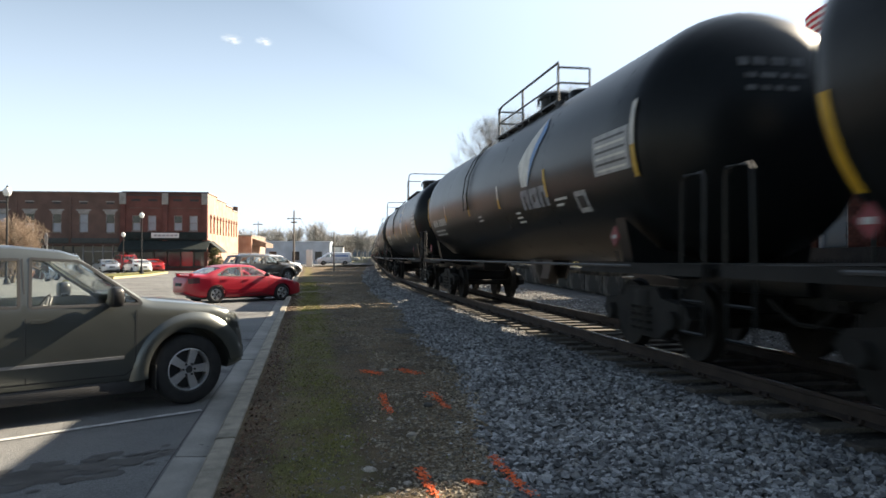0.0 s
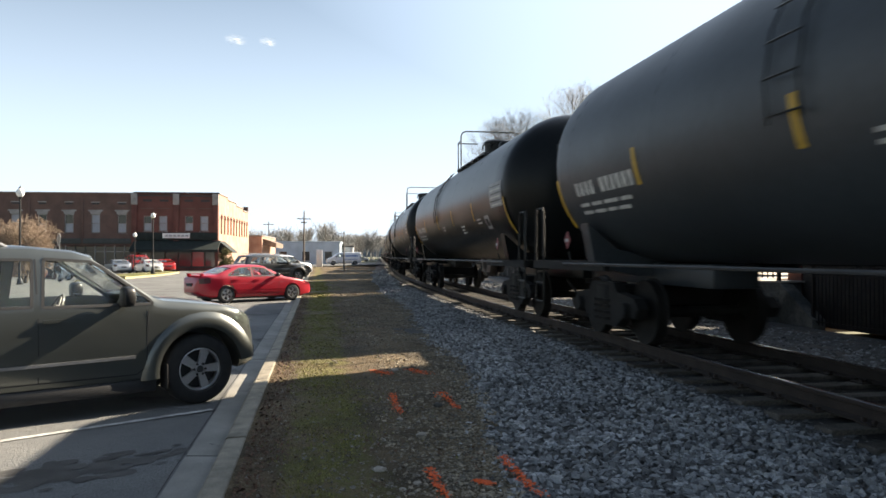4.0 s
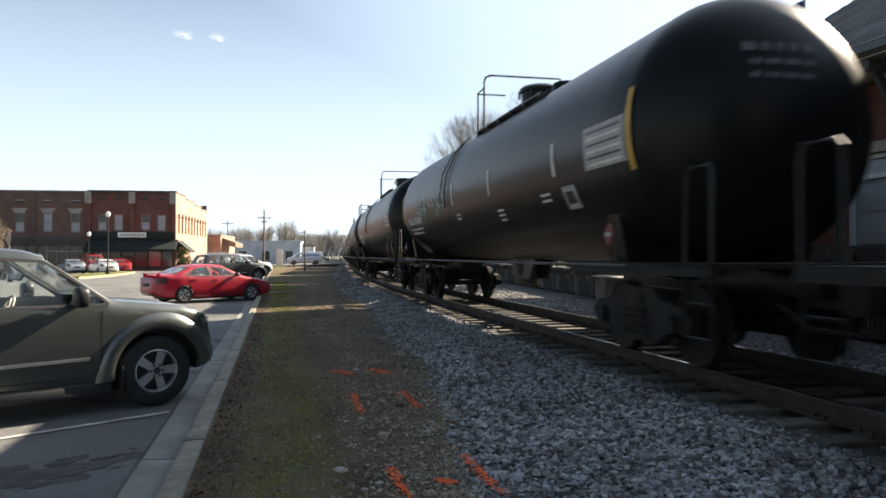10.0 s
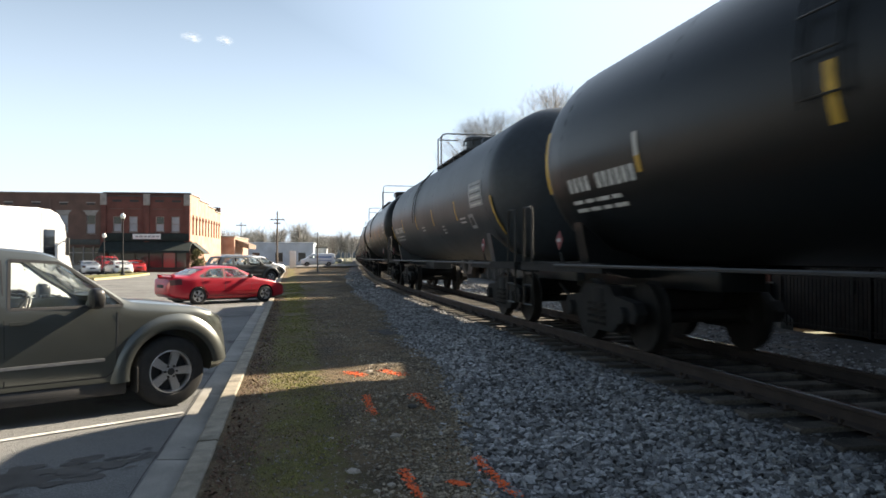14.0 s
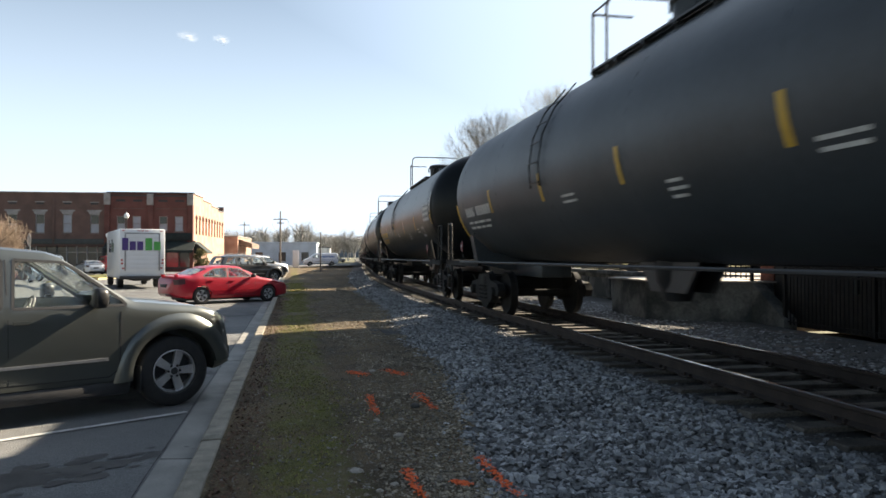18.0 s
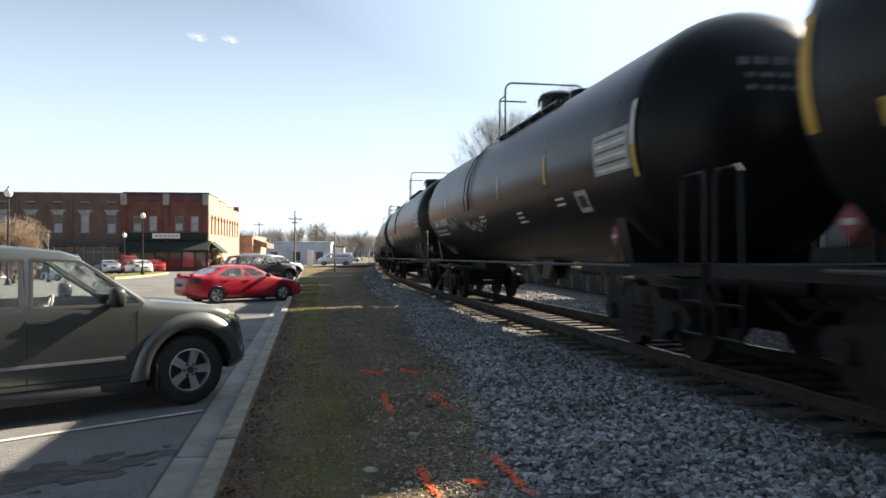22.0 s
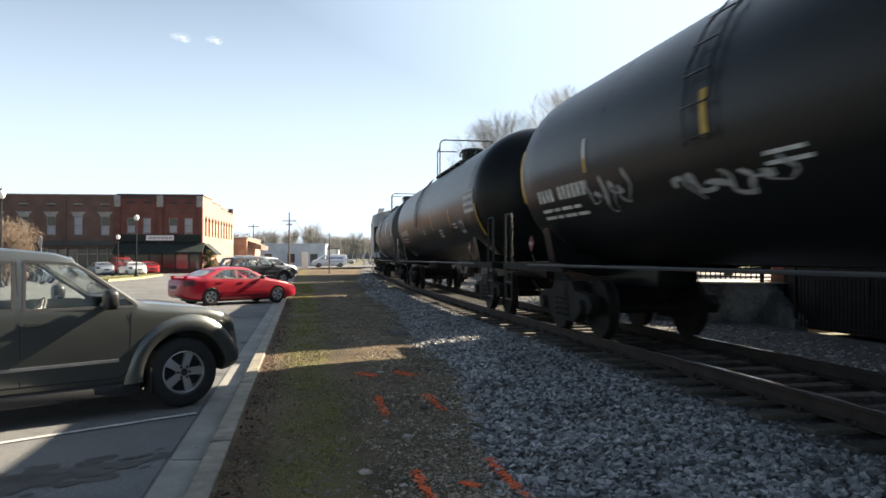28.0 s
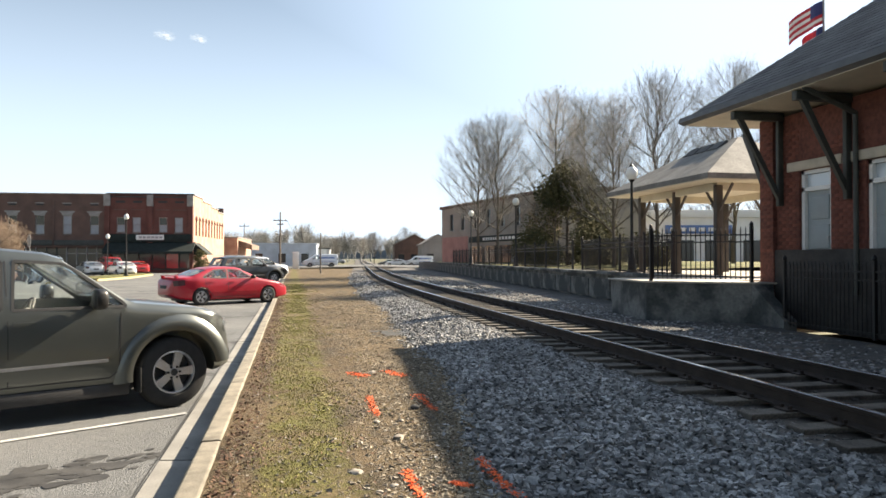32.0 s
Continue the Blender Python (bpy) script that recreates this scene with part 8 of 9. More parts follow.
def utility_pole(x, y, h, arms, label, r=0.13):
    p = thing("utility_pole", pose(x, y, 0), label, "utility pole", "utility poles")
    bm = bmesh.new()
    cyl(bm, (0, 0, -0.3), (0, 0, h), r, r * 0.6, 10)
    part("pole", bm, M["pole_wood"], p)
    for z, w in arms:
        bm = bmesh.new()
        box(bm, -w / 2, w / 2, -0.06, 0.06, z - 0.06, z + 0.06)
        arm = part("crossarm", bm, M["pole_wood"], p)
        for k in range(4):
            bm = bmesh.new()
            lathe(bm, [(0.05, z + 0.06), (0.07, z + 0.15), (0.03, z + 0.25)], (-w / 2 + w * (k + 0.5) / 4, 0, 0), "z", 8)
            part("insulator", bm, M["panel"], arm)
    return p


M["pole_wood"] = mat("pole_wood", (0.16, 0.14, 0.12), 0.9, var=0.3, scale=3)
utility_pole(-2.0, 118.0, 8.9, [(7.6, 2.2), (7.0, 1.0)], "wooden utility pole with crossarms by the crossing", 0.16)
utility_pole(2.75, 76.6, 4.3, [], "slim dark post on the verge", 0.09)
utility_pole(2.2, 190.0, 9.0, [(8.2, 2.4)], "wooden utility pole beyond the crossing")
utility_pole(7.5, 230.0, 9.5, [(8.8, 2.4)], "wooden utility pole beyond the crossing")
utility_pole(-9.5, 150.0, 8.6, [(8.0, 2.0)], "wooden utility pole behind the workshops")
utility_pole(30.0, 138.0, 9.0, [(8.2, 2.4)], "wooden utility pole beside the crossing")

# crossing signal mast, white cabinet, direction sign
sg = thing("crossing_signal", pose(29.2, 133.5, 0.1), "railway crossing signal mast with crossbuck and lamps", "crossing signal")
bm = bmesh.new()
cyl(bm, (0, 0, 0), (0, 0, 5.6), 0.09, 0.09, 10)
part("mast", bm, M["steel"], sg)
for a in (0.8, -0.8):
    bm = bmesh.new()
    box(bm, -0.75, 0.75, -0.03, 0.0, -0.12, 0.12, 0.0, Matrix.Translation((0, -0.1 - 0.02 * a, 5.0)) @ Matrix.Rotation(a, 4, "Y"))
    part("crossbuck", bm, M["sign_white"], sg)
for x in (-0.55, 0.55):
    bm = bmesh.new()
    cyl(bm, (x, -0.18, 3.9), (x, -0.02, 3.9), 0.28, 0.28, 18)
    part("signal_lamp", bm, M["fence"], sg)
cb = thing("signal_cabinet", pose(0.35, 108.0, 0.05), "tall white steel cabinet beside the lot", "cabinet")
bm = bmesh.new()
box(bm, -0.45, 0.45, -0.45, 0.45, 0, 2.6, 0.03)
part("body", bm, M["sign_white"], cb)
bm = bmesh.new()
box(bm, -0.38, 0.38, -0.48, -0.44, 0.2, 2.4, 0.01)
part("door", bm, M["sign_white"], cb)
for x, y in ((-15.6, 48.5),):
    sn = thing("street_sign", pose(x, y, 0, 0, 0, -58), "grey street sign on a steel post, seen from behind", "sign", "street signs")
    bm = bmesh.new()
    cyl(bm, (0, 0, 0), (0, 0, 3.1), 0.03, 0.03, 8)
    part("post", bm, M["steel"], sn)
    bm = bmesh.new()
    prism(bm, [(0.42 * math.cos(a), 2.75 + 0.42 * math.sin(a)) for a in (math.pi / 8 + k * math.pi / 4 for k in range(8))], "y", -0.06, -0.035)
    part("plate", bm, M["panel"], sn)


# flags on a tall pole behind the station
def flag(parent, name, z, w, h, stripes, canton, dx):
    f = thing(name)
    f.parent = parent
    cols = 12
    for k in range(cols):
        x0, x1 = -w * k / cols, -w * (k + 1) / cols
        sag0, sag1 = -0.62 * (k / cols) ** 1.2 * w, -0.62 * ((k + 1) / cols) ** 1.2 * w
        y0, y1 = 0.12 * math.sin(k * 0.9), 0.12 * math.sin((k + 1) * 0.9)
        n = len(stripes)
        for i, colour in enumerate(stripes):
            if canton and k < cols * 0.4 and i < n * 0.54:
                colour = "flag_blue"
            za, zb = z - h * i / n, z - h * (i + 1) / n
            bm = bmesh.new()
            vs = [bm.verts.new(p) for p in ((x0, y0, za + sag0), (x1, y1, za + sag1), (x1, y1, zb + sag1), (x0, y0, zb + sag0))]
            bm.faces.new(vs)
            r = bmesh.ops.extrude_face_region(bm, geom=bm.faces[:])
            bmesh.ops.translate(bm, verts=[v for v in r["geom"] if isinstance(v, bmesh.types.BMVert)], vec=(0, 0.01, 0))
            part("cloth_strip", bm, M[colour], f)
    return f


M["flag_red"] = mat("flag_red", (0.5, 0.03, 0.05), 0.8, var=0.1, scale=4)
M["flag_white"] = mat("flag_white", (0.75, 0.72, 0.7), 0.8, var=0.1, scale=4)
M["flag_blue"] = mat("flag_blue", (0.04, 0.05, 0.16), 0.8, var=0.1, scale=4)
fp = thing("flagpole", pose(21.3, 26.3, 1.1), "tall pale flagpole flying two flags behind the station", "flagpole")
bm = bmesh.new()
cyl(bm, (0, 0, 0), (0, 0, 12.2), 0.07, 0.04, 10)
part("pole", bm, M["steel"], fp)
flag(fp, "striped_flag", 11.2, 1.7, 0.95, ["flag_red", "flag_white"] * 3 + ["flag_red"], True, 0)
flag(fp, "red_flag", 10.15, 1.1, 0.8, ["flag_red", "flag_white", "flag_red"], True, 0)


# ---- trees, shrubs, grass, distance ----
M["bark"] = mat("grey_bark", (0.13, 0.105, 0.085), 0.95, var=0.35, scale=4, fine=0.3, fscale=40, bump=0.5, bdist=0.01)
M["twig"] = mat("bare_twigs", (0.24, 0.225, 0.21), 0.95, var=0.3, scale=0.6, fine=0.1, fscale=20, bump=0)
M["twig_pale"] = mat("pale_seed_twigs", (0.3, 0.22, 0.16), 0.95, var=0.3, scale=0.6, fine=0.1, fscale=20, bump=0)
M["needle"] = mat("evergreen_leaf", (0.05, 0.055, 0.025), 0.95, spec=0.15, var=0.4, scale=1.2, fine=0.2, fscale=30, bump=0, rand=0.4, island=True, col2=(0.09, 0.075, 0.03))
# woods paled and hill blued in base colour, standing in for aerial haze
M["haze_trees"] = mat("far_woods", (0.34, 0.335, 0.33), 1.0, var=0.3, scale=0.05, fine=0.2, fscale=1.0, bump=0, spec=0.0)
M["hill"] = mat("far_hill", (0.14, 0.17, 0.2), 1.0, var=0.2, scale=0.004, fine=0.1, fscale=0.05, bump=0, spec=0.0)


class Sticks:
    """Collects tapered rods in plain lists, for one mesh."""

    def __init__(self, sides):
        self.v, self.f, self.n = [], [], sides

    def rod(self, a, b, ra, rb):
        w = (b - a).normalized()
        u = w.orthogonal().normalized()
        q = w.cross(u)
        i, n = len(self.v), self.n
        for p, r in ((a, ra), (b, rb)):
            for k in range(n):
                t = k * math.tau / n
                self.v.append(p + (u * math.cos(t) + q * math.sin(t)) * r)
        self.f += [(i + k, i + (k + 1) % n, i + n + (k + 1) % n, i + n + k) for k in range(n)]


def full_tree(label, height, seed, width, limbs=30, r=0.15, twig="twig"):
    """A bare tree with an oval crown: a straight stem, limbs fanning up to the crown's edge, and fine twigs within it."""
    rng = random.Random(seed)
    wood, twigs = Sticks(8), Sticks(3)
    cz, rz, rx = height * 0.58, height * 0.43, width / 2

    def inside(p, slack=1.0):
        return (p.x ** 2 + p.y ** 2) / (rx * slack) ** 2 + ((p.z - cz) / (rz * slack)) ** 2 < 1

    def branch(p, d, length, rr, level):
        steps = 4 if level < 2 else 3
        at, way, here = p, d.normalized(), rr
        lim = 1.0 + rng.gauss(0, 0.06)
        for k in range(steps):
            way = (way + Vector((rng.gauss(0, 0.1), rng.gauss(0, 0.1), rng.gauss(0.05, 0.06)))).normalized()
            nxt = at + way * length / steps
            if not inside(nxt, lim) and nxt.z > cz * 0.5:
                return
            r2 = max(0.0025, rr * (1 - 0.8 * (k + 1) / steps))
            (wood if level < 2 else twigs).rod(at, nxt, here, r2)
            for j in range((3, 3, 3, 1)[level] if level < 4 else 0):
                q = at.lerp(nxt, rng.random())
                a = rng.uniform(0, math.tau)
                u = way.orthogonal().normalized()
                side = u * math.cos(a) + way.cross(u) * math.sin(a)
                branch(q, way + side * rng.uniform(0.45, 0.8) + Vector((0, 0, 0.25)), length * rng.uniform(0.42, 0.6), max(0.004, r2 * 0.55), level + 1)
            at, here = nxt, r2

    stem = [Vector((0.02 * height * noise.noise((k * 0.7, seed, 0)), 0.02 * height * noise.noise((seed, k * 0.7, 5)), height * (-0.01 + 0.93 * k / 8))) for k in range(9)]
    for k in range(8):
        wood.rod(stem[k], stem[k + 1], r * (1 - k / 8.6), r * (1 - (k + 1) / 8.6))
    for k in range(limbs):
        f = 0.2 + 0.72 * (k + rng.random()) / limbs
        i = min(7, int(f / 0.93 * 8))
        a, up = k * 2.4 + rng.gauss(0, 0.3), 0.3 + 1.1 * f + rng.uniform(-0.1, 0.3)
        branch(stem[i].lerp(stem[i + 1], f / 0.93 * 8 - i), Vector((math.cos(a), math.sin(a), up)), height * 0.42 * (1.15 - f * 0.6), r * (1 - f) * 0.4 + 0.01, 1)
    t = thing("tree", None, label, "tree", "bare trees")
    link("trunk", mesh_of("trunk", wood.v, wood.f, M["bark"], True), None, t)
    link("crown", mesh_of("crown", twigs.v, twigs.f, M[twig], True), None, t)["kind"] = "stuff"
    return t


def grow(rng, wood, twigs, p, d, length, r, level, deep, rise, kids, spread):
    """One branch in a few bent steps, with its own branches along its outer part."""
    steps = 4 if level < 2 else 3
    out = wood if level < 2 else twigs
    at, way = p.copy(), d.normalized()
    nodes = [(at.copy(), way.copy(), r)]
    for k in range(steps):
        way = (way + Vector((rng.gauss(0, 0.13), rng.gauss(0, 0.13), rng.gauss(0, 0.08) + rise * 0.12))).normalized()
        nxt = at + way * (length / steps)
        r2 = r * (1 - 0.75 * (k + 1) / steps) + (0.004 if level >= 2 else 0.006)
        out.rod(at, nxt, nodes[-1][2], r2)
        at = nxt
        nodes.append((at.copy(), way.copy(), r2))
    if level >= deep:
        return
    n = kids[min(level, len(kids) - 1)]
    for k in range(n):
        t = 0.25 + 0.75 * (k + rng.random()) / n if level else 0.3 + 0.7 * (k + rng.random()) / n
        x = t * steps
        i = min(steps - 1, int(x))
        q, w, rr = nodes[i][0].lerp(nodes[i + 1][0], x - i), nodes[i][1], nodes[i][2]
        a = rng.uniform(0, math.tau)
        side = (w.orthogonal().normalized() * math.cos(a) + w.cross(w.orthogonal().normalized()) * math.sin(a))
        way2 = w * (1 - spread * 0.5) + side * spread * rng.uniform(0.6, 1.1) + Vector((0, 0, rise * 0.5))
        grow(rng, wood, twigs, q, way2, length * rng.uniform(0.45, 0.66) * (1.15 - 0.35 * t), max(0.006, rr * 0.56), level + 1, deep, rise, kids, spread)


def bare_tree(label, height, seed, kids=(9, 7, 6, 5), rise=0.5, spread=0.75, twig="twig", trunk_share=0.62, r=0.17, deep=4, stems=1):
    rng = random.Random(seed)
    wood, twigs = Sticks(8), Sticks(3)
    for s in range(stems):
        lean = Vector((0.35 * math.cos(s * 2.4), 0.35 * math.sin(s * 2.4), 1)) if stems > 1 else Vector((0.02, 0.01, 1))
        grow(rng, wood, twigs, Vector((0, 0, -0.1)), lean, height * trunk_share, r, 0, deep, rise, kids, spread)
    t = thing("tree", None, label, "tree", "bare trees")
    top = max(v.z for v in twigs.v)
    k = height / top
    for name, st, m in (("trunk", wood, M["bark"]), ("crown", twigs, M[twig])):
        me = mesh_of(name, [v * k for v in st.v], st.f, m, True)
        o = link(name, me, None, t)
        if name == "crown":
            o["kind"] = "stuff"
    return t


park_tree = full_tree("tall bare winter tree with fine upright twigs in the park", 13.0, 3, 8.6, 32)
park_tree.matrix_basis = pose(16.3, 64.0, 1.2)
tree_b = full_tree("tall bare winter tree with spreading limbs in the park", 13.0, 8, 8.8, 29)
tree_b.matrix_basis = pose(17.1, 60.5, 1.2)
for src, x, y, z, turn, s in ((park_tree, 17.9, 48.4, 1.2, 70, 0.95), (tree_b, 21.6, 52.3, 1.3, 120, 1.0), (park_tree, 16.3, 35.6, 1.2, 200, 0.7), (tree_b, 20.0, 38.0, 1.2, 20, 0.86), (park_tree, 27.4, 42.0, 1.3, 140, 1.0),
                              (park_tree, 19.5, 180.0, 0.1, 20, 0.62), (tree_b, 20.0, 215.0, 0.1, 80, 0.62), (park_tree, 31.0, 205.0, 0.1, 20, 0.8), (tree_b, 14.0, 250.0, 0.1, 220, 0.62), (tree_b, 13.0, 232.0, 0.1, 20, 0.6)):
    copy_thing(src, pose(x, y, z, 0, 0, turn) @ Matrix.Scale(s, 4)).scale = (s, s, s)
small = bare_tree("small pale-stemmed bare tree on the lawn", 6.0, 21, kids=(7, 6, 5), rise=0.4, deep=3, r=0.07, twig="twig_pale")
small.matrix_basis = pose(16.0, 43.5, 1.3)
crape = bare_tree("low spreading bare tree with pale seed heads", 4.2, 33, kids=(8, 8, 7, 5), rise=0.15, spread=1.0, twig="twig_pale", r=0.08, stems=3, trunk_share=0.6)
crape.matrix_basis = pose(-16.6, 46.0, 0.0)
copy_thing(crape, pose(-19.4, 47.0, 0.0, 0, 0, 100))


def leafy(name, label, x, y, z, w, h, count, seed, cone=True):
    """An evergreen of many small leaf clumps round a trunk, with gaps."""
    t = thing(name, pose(x, y, z), label, "tree")
    rng = random.Random(seed)
    st = Sticks(7)
    st.rod(Vector((0, 0, -0.1)), Vector((0, 0, h * 0.8)), 0.14, 0.04)
    lobes = [(rng.uniform(0, math.tau), 0.06 + 0.9 * rng.random() ** (1.5 if cone else 1.0), rng.uniform(0.7, 1.15)) for _ in range(40)]
    V, F = [], []
    for a, hz, s in lobes:
        rad = (w / 2) * ((1 - hz) ** 0.7 * 1.05 + 0.12 if cone else math.sin(math.pi * (0.15 + 0.8 * hz)))
        c = Vector((math.cos(a) * rad * 0.72, math.sin(a) * rad * 0.72, h * hz))
        st.rod(Vector((0, 0, h * hz * 0.75)), c, 0.035, 0.012)
        for k in range(count // 40):
            q = Vector((rng.gauss(0, 1), rng.gauss(0, 1), rng.gauss(0, 0.8)))
            q = c + q.normalized() * rng.random() ** 0.4 * s * w * 0.2
            l = rng.uniform(0.06, 0.13)
            d1 = Vector((rng.gauss(0, 1), rng.gauss(0, 1), rng.gauss(0, 0.6))).normalized() * l
            d2 = d1.orthogonal().normalized() * l * 0.45
            i = len(V)
            V += [q - d1, q + d2, q + d1, q - d2]
            F.append((i, i + 1, i + 2, i + 3))
    o = link("trunk", mesh_of("trunk", st.v, st.f, M["bark"], True), None, t)
    o = link("crown", mesh_of("crown", V, F, M["needle"]), None, t)
    o["kind"] = "stuff"
    return t


leafy("evergreen_tree", "broad dark evergreen tree with browning leaves in the park", 17.2, 44.5, 1.3, 6.6, 6.0, 44000, 5)
leafy("shrub", "clipped dark evergreen shrub by the shop corner", -10.4, 88.4, 0.0, 1.8, 2.6, 2600, 6, False)
leafy("shrub", "low dark green shrub beside the pavilion", 18.5, 36.0, 1.3, 2.6, 1.7, 2600, 9, False)

# planted island in the lot
isl = thing("planted_island", None, "grassed lot island with a yellow-painted kerb", "traffic island", kind="structure")
out = [(-17.8, 59.0), (-14.2, 58.5), (-13.4, 66.0), (-13.6, 77.0), (-15.0, 78.5)]
bm = bmesh.new()
prism(bm, out, "z", 0.0, 0.15)
M["kerb_yellow"] = mat("faded_yellow_kerb", (0.42, 0.33, 0.14), 0.85, var=0.4, scale=1.5, col2=(0.3, 0.27, 0.2))
part("island_kerb", bm, M["kerb_yellow"], isl, "faded yellow kerb")
bm = bmesh.new()
mid = Vector((sum(p[0] for p in out) / 5, sum(p[1] for p in out) / 5))
prism(bm, [tuple(mid + (Vector(p) - mid) * 0.96) for p in out], "z", 0.15, 0.2)
part("island_grass", bm, M["lawn"], isl)


# grass on the verge: thin blades, mostly towards the kerb
M["blade"] = mat("winter_grass", (0.18, 0.185, 0.04), 0.85, var=0.4, scale=0.9, fine=0.1, fscale=20, bump=0, col2=(0.24, 0.21, 0.08), rand=0.45, island=True)
M["dead_leaf"] = mat("dead_leaves", (0.12, 0.06, 0.035), 0.9, var=0.4, scale=3, fine=0.2, fscale=30, bump=0, rand=0.5, island=True)
rng = random.Random(12)
V, F = [], []
for k in range(26000):
    y = 3.2 + 42 * rng.random() ** 1.7
    x = 0.12 + abs(rng.gauss(0, 1)) * 0.25 * rng.choice((-1, 1)) if rng.random() < 0.8 else rng.uniform(-0.5, 1.2)
    dens = noise.noise((x * 1.1, y * 0.5, 7.7)) + 0.35 * noise.noise((x * 4, y * 4, 1.7))
    if x < -0.5 or dens < -0.3 + 0.5 * max(0, abs(x - 0.1) - 0.2) + (0.25 if y < 6 else 0):
        continue
    z = verge_z(x, y) - 0.002
    h = rng.uniform(0.008, 0.022) * (1 + y * 0.02)
    a = rng.uniform(0, math.tau)
    w = 0.005 * (1 + y * 0.09)
    lean = Vector((rng.gauss(0, 0.6), rng.gauss(0, 0.6), 1)).normalized() * h
    b = Vector((x, y, z))
    q = Vector((math.cos(a), math.sin(a), 0)) * w
    i = len(V)
    V += [b - q, b + q, b + lean]
    F.append((i, i + 1, i + 2))
tagged(new("verge_grass", mesh_of("verge_grass", V, F, M["blade"])), "thin yellow-green winter grass along the verge", "grass", kind="stuff")
V, F = [], []
for k in range(6500):
    y = 3.0 + 26 * rng.random() ** 1.6
    x = -0.56 + abs(rng.gauss(0, 0.16)) if rng.random() < 0.75 else rng.uniform(-0.5, 1.6)
    z = verge_z(x, y) + rng.uniform(0.0, 0.018)
    l, a = rng.uniform(0.008, 0.025), rng.uniform(0, math.tau)
    d1, d2 = Vector((math.cos(a), math.sin(a), rng.gauss(0, 0.4))) * l, Vector((-math.sin(a), math.cos(a), rng.gauss(0, 0.4))) * l * 0.5
    i = len(V)
    c = Vector((x, y, z))
    V += [c - d1, c + d2, c + d1, c - d2]
    F.append((i, i + 1, i + 2, i + 3))
tagged(new("leaf_litter", mesh_of("leaf_litter", V, F, M["dead_leaf"])), "rust-brown dead leaves and bark along the kerb", "leaf litter", kind="stuff")

# dark patch at the ballast's foot
bm = bmesh.new()
for k in range(60):
    u, v, size = rng.gauss(0, 0.16), rng.gauss(0, 0.3), rng.uniform(0.03, 0.1)
    vs = []
    for j in range(9):
        a = j * math.tau / 9
        x, y = 1.97 + u + math.cos(a) * size * rng.uniform(0.7, 1.2), 15.2 + v + math.sin(a) * size * 1.6
        vs.append(bm.verts.new((x, y, verge_z(x, y) + 0.006 + 0.0001 * k)))
    bm.faces.new(vs)
tagged(link("ground_damp_patch", bm, M["crack"]), "dark patch on the gravel beside the ballast", "damp patch", kind="structure")

# larger stones on the soil
M["dark_stone"] = mat("dark_field_stone", (0.07, 0.066, 0.06), 0.9, var=0.4, scale=6, fine=0.25, fscale=60)
M["field_stone"] = mat("field_stone", (0.36, 0.32, 0.27), 0.9, var=0.4, scale=6, fine=0.25, fscale=60)
for x, y, s in ((0.45, 5.35, 0.055), (0.9, 6.35, 0.05), (0.78, 7.0, 0.035), (0.68, 5.0, 0.035), (0.57, 4.9, 0.03), (1.8, 6.36, 0.06), (1.89, 5.99, 0.075), (1.25, 7.6, 0.05), (1.05, 10.0, 0.05), (0.35, 6.4, 0.03), (1.02, 7.0, 0.03)):
    bm = bmesh.new()
    bmesh.ops.create_icosphere(bm, subdivisions=2, radius=s)
    for v in bm.verts:
        v.co *= 1 + 0.35 * noise.noise(v.co * (1.4 / s) + Vector((x, y, 0)) * 9)
        v.co.z *= 0.55
    o = link("stone", bm, M["dark_stone" if x > 1.2 else "field_stone"], None, "", 30)
    o.matrix_basis = pose(x, y, 0.15 + s * 0.25, 0, 0, x * 400)
    tagged(o, "dark lone stone at the edge of the ballast" if x > 1.2 else "pale lone stone lying on the bare soil", "stone", "stones on the soil")


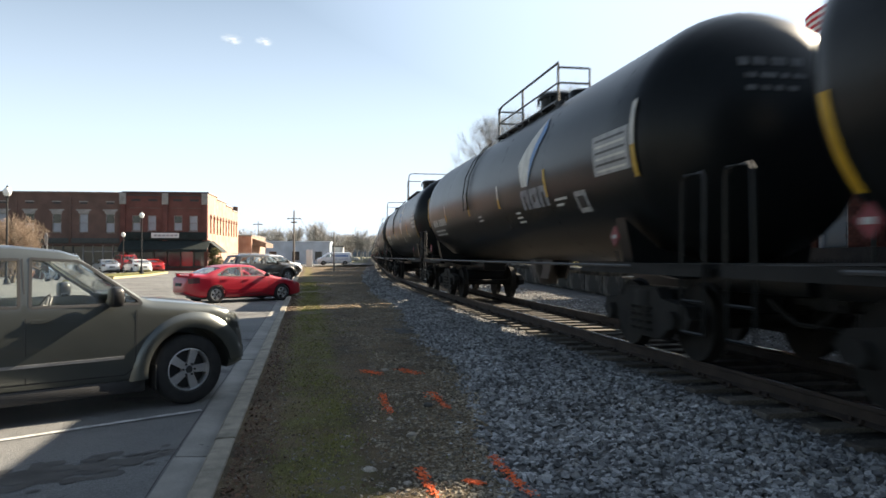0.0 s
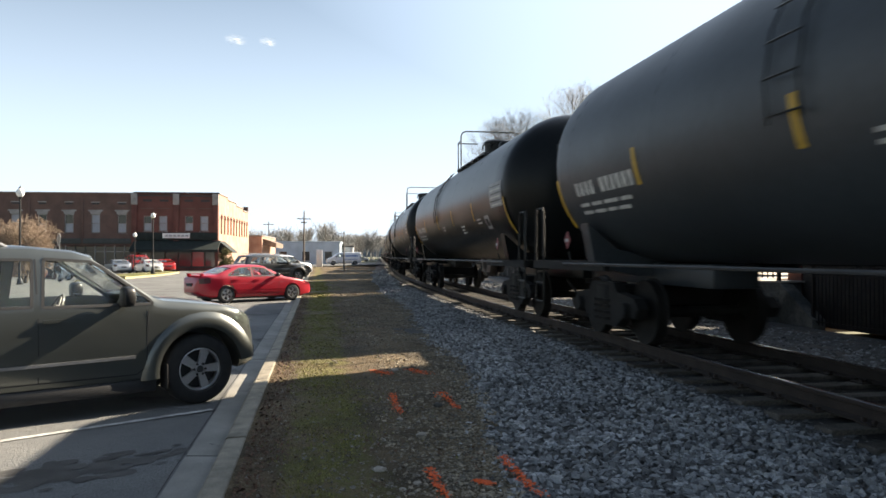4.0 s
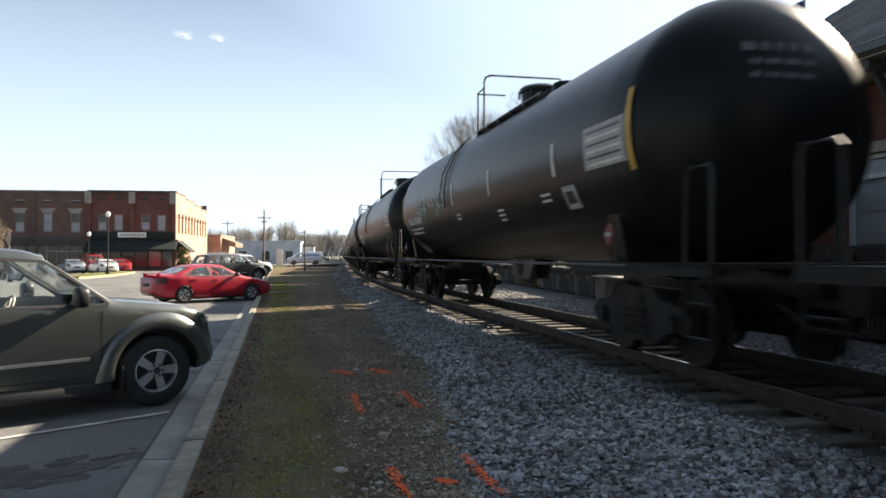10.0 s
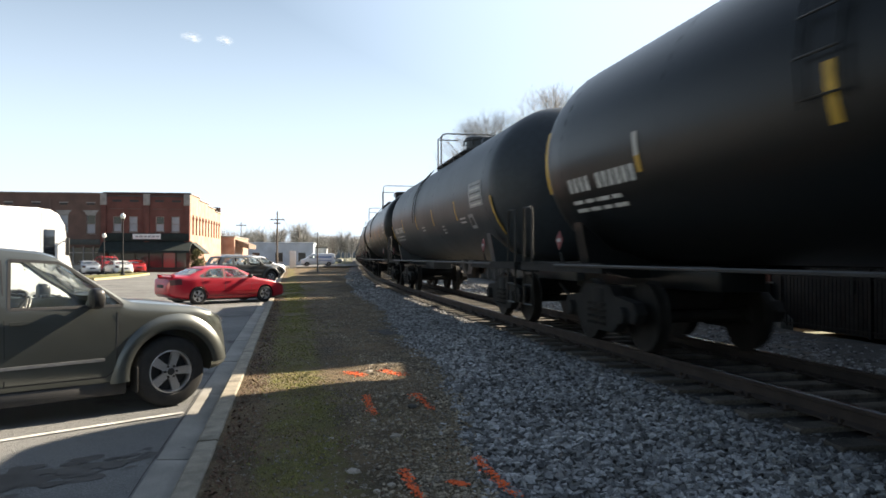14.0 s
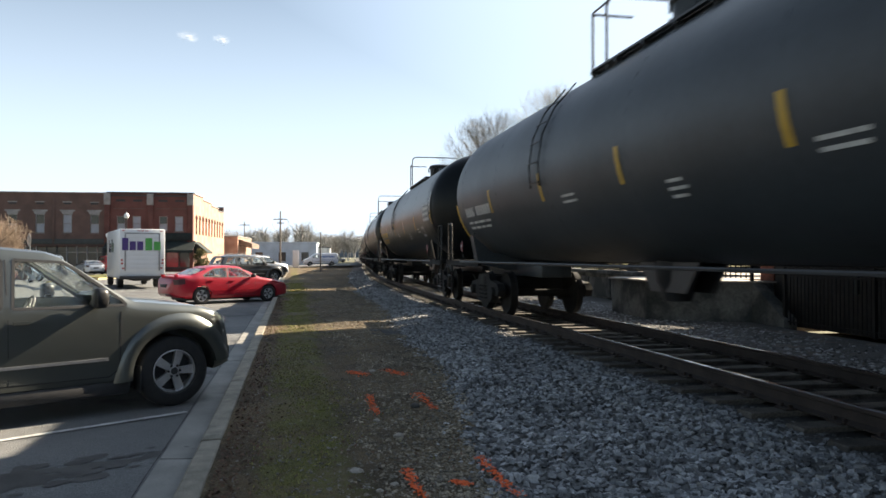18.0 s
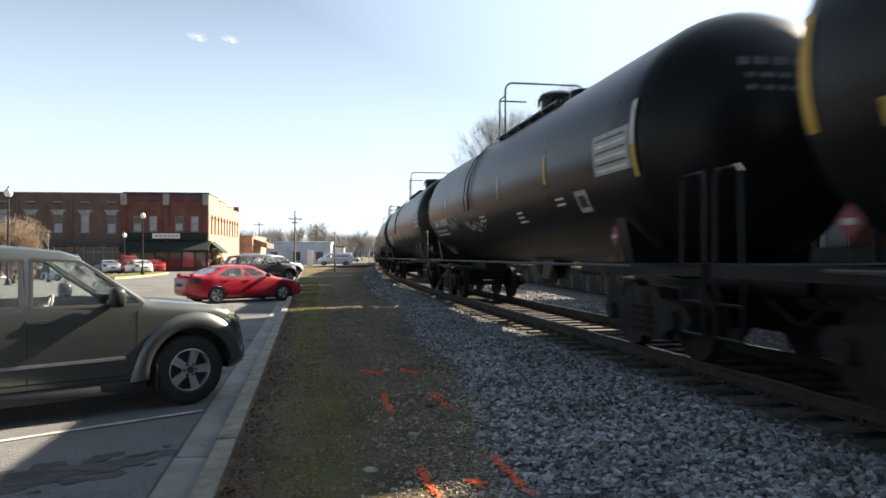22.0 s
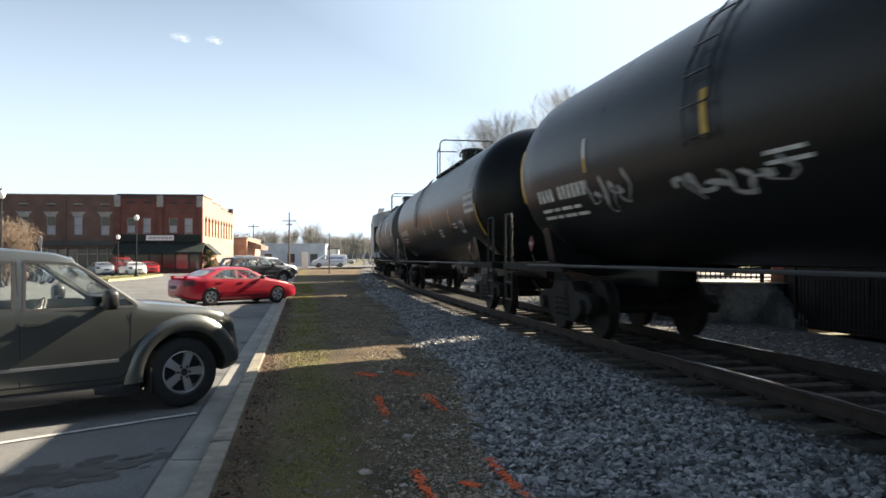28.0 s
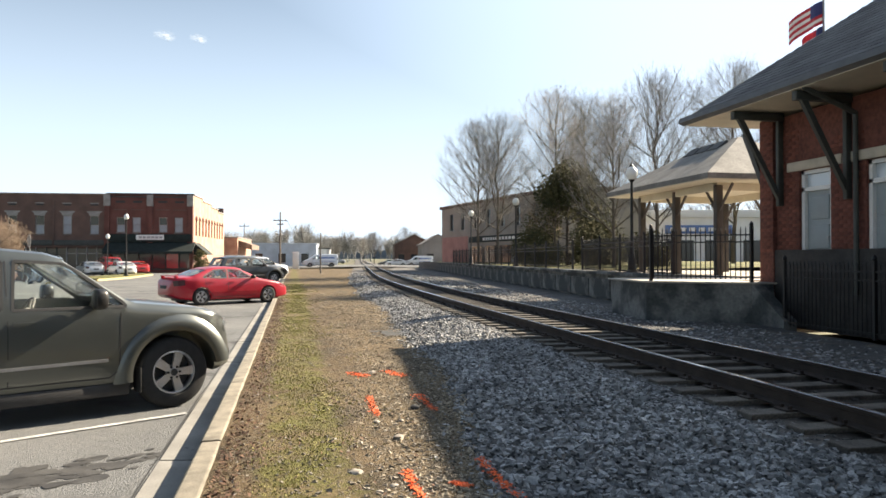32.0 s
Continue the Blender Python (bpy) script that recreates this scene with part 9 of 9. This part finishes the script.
# small clouds drifting high over the town
def wisp(label, w, h, seed):
    bm = bmesh.new()
    bmesh.ops.create_icosphere(bm, subdivisions=3, radius=1)
    for v in bm.verts:
        v.co *= 1 + 0.3 * noise.noise(v.co * 1.6 + Vector((seed, 0, 0)))
        v.co = (v.co.x * w, v.co.y * w * 0.4, v.co.z * h)
    m = bpy.data.materials.new("cloud_vapour")
    m.use_nodes = True
    n, l = m.node_tree.nodes, m.node_tree.links
    out, thin, thick, mixed = n["Material Output"], n.new("ShaderNodeBsdfTransparent"), n.new("ShaderNodeBsdfTranslucent"), n.new("ShaderNodeMixShader")
    tc, size, far, soft, puff, both = (n.new(k) for k in ("ShaderNodeTexCoord", "ShaderNodeMapping", "ShaderNodeVectorMath", "ShaderNodeMapRange", "ShaderNodeTexNoise", "ShaderNodeMath"))
    l.new(tc.outputs["Object"], size.inputs[0])
    size.inputs["Scale"].default_value = (1 / w, 0, 1 / h)
    far.operation = "LENGTH"
    l.new(size.outputs[0], far.inputs[0])
    soft.interpolation_type = "SMOOTHSTEP"
    soft.inputs[1].default_value, soft.inputs[2].default_value, soft.inputs[3].default_value, soft.inputs[4].default_value = 0.0, 0.85, 0.36, 0.0
    l.new(far.outputs["Value"], soft.inputs[0])
    puff.inputs["Scale"].default_value, puff.inputs["Detail"].default_value = 2.4, 8
    l.new(size.outputs[0], puff.inputs["Vector"])
    ragged = n.new("ShaderNodeMapRange")
    ragged.inputs[1].default_value, ragged.inputs[2].default_value = 0.42, 0.75
    l.new(puff.outputs[0], ragged.inputs[0])
    both.operation = "MULTIPLY"
    l.new(soft.outputs[0], both.inputs[0]), l.new(ragged.outputs[0], both.inputs[1])
    thick.inputs[0].default_value = (0.9, 0.9, 0.9, 1)
    l.new(both.outputs[0], mixed.inputs[0]), l.new(thin.outputs[0], mixed.inputs[1]), l.new(thick.outputs[0], mixed.inputs[2])
    l.new(mixed.outputs[0], out.inputs["Surface"])
    return tagged(link("backdrop_cloud", bm, m, None, "", 60), label, "cloud", "small clouds", "structure")


clouds = [(wisp("small white wisp of cloud in the clear sky", 24, 13, 1.0), 0.0), (wisp("small ragged white cloud in the clear sky", 30, 15, 4.0), -2.35)]


def cloud_rows(lag):
    return [(t, look((1500 * math.sin(a), 1500 * math.cos(a), 428.0), (0, 0, 428.0)) @ Matrix.Rotation(radians(-90), 4, "X")) for t, a in ((t, radians(-3.2 - 0.115 * t + lag)) for t in (0, 8, 16, 24, 32))]


# distance: woods and a low hill
def ridge(name, pts, depth, seed, material, label, rough=0.25):
    r = random.Random(seed)
    V, F = [], []
    for k, (x, y, h) in enumerate(pts):
        V += [(x, y, -1), (x, y, h), (x + depth * 0.2, y + depth, h * 0.9), (x + depth * 0.2, y + depth, -1)]
        if k:
            a, b = 4 * (k - 1), 4 * k
            F += [(a, b, b + 1, a + 1), (a + 1, b + 1, b + 2, a + 2), (a + 2, b + 2, b + 3, a + 3)]
    return tagged(new(name, mesh_of(name, V, F, material, True)), label, "backdrop", kind="structure")


hills = [(-900 + 20 * k, 1500, 17 + 9 * noise.noise((k * 0.09, 1.3, 0)) + 4 * noise.noise((k * 0.4, 5.3, 0)) + 12 * math.exp(-((k - 42) / 14) ** 2)) for k in range(150)]
ridge("backdrop_hill", hills, 300, 1, M["hill"], "low wooded hill on the horizon, coloured blue for haze")


def woods(name, x0, x1, y0, y1, count, h0, h1, seed):
    """A far belt of bare trees: trunks and twig sprays, joined."""
    r = random.Random(seed)
    st = Sticks(3)
    for k in range(count):
        x, y, h = r.uniform(x0, x1), r.uniform(y0, y1), r.uniform(h0, h1)
        base = Vector((x, y, 0))
        st.rod(base, base + Vector((0, 0, h * 0.55)), 0.22, 0.12)
        for j in range(46):
            a, e = r.uniform(0, math.tau), r.uniform(0.25, 1.0)
            p = base + Vector((0, 0, h * r.uniform(0.25, 0.55)))
            q = base + Vector((math.cos(a) * h * 0.3 * e, math.sin(a) * h * 0.3 * e, h * (1 - 0.45 * e * r.random())))
            st.rod(p, q, 0.09, 0.035)
            for m in range(2):
                st.rod(p.lerp(q, 0.6), q + Vector((r.gauss(0, 0.9), r.gauss(0, 0.9), r.gauss(0, 0.6))), 0.05, 0.03)
    return tagged(new(name, mesh_of(name, st.v, st.f, M["haze_trees"])), "far belt of bare grey winter trees, paled for haze", "woods", kind="stuff")


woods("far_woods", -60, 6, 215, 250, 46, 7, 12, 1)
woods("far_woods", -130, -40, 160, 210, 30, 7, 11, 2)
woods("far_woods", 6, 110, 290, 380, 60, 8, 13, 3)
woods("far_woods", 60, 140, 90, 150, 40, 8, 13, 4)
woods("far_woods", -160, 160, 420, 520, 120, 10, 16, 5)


def wheel_rows(w, gone):
    """Rolls a wheel of the truck by the way that it has gone."""
    base = w.matrix_basis.copy()
    rows, t = [], 12.6
    rows.append((0.0, base))
    while t < 22.0:
        rows.append((t, base @ Matrix.Rotation(-gone(t) / 0.42, 4, "Y")))
        t += 0.08
    rows.append((32.0, rows[-1][1]))
    return rows


def more_motions():
    for c, lag in clouds:
        walk(c, cloud_rows(lag))
    walk(parcel, truck_rows())
    ts = [r[0] for r in DRIVE]
    way = [0.0]
    for a, b in zip(DRIVE, DRIVE[1:]):
        way.append(way[-1] + math.hypot(b[1] - a[1], b[2] - a[2]))
    start = float(np.interp(12.6, ts, way))
    for o in parcel.children:
        if o.name.startswith("wheel"):
            walk(o, wheel_rows(o, lambda t: float(np.interp(t, ts, way)) - start))


motions()
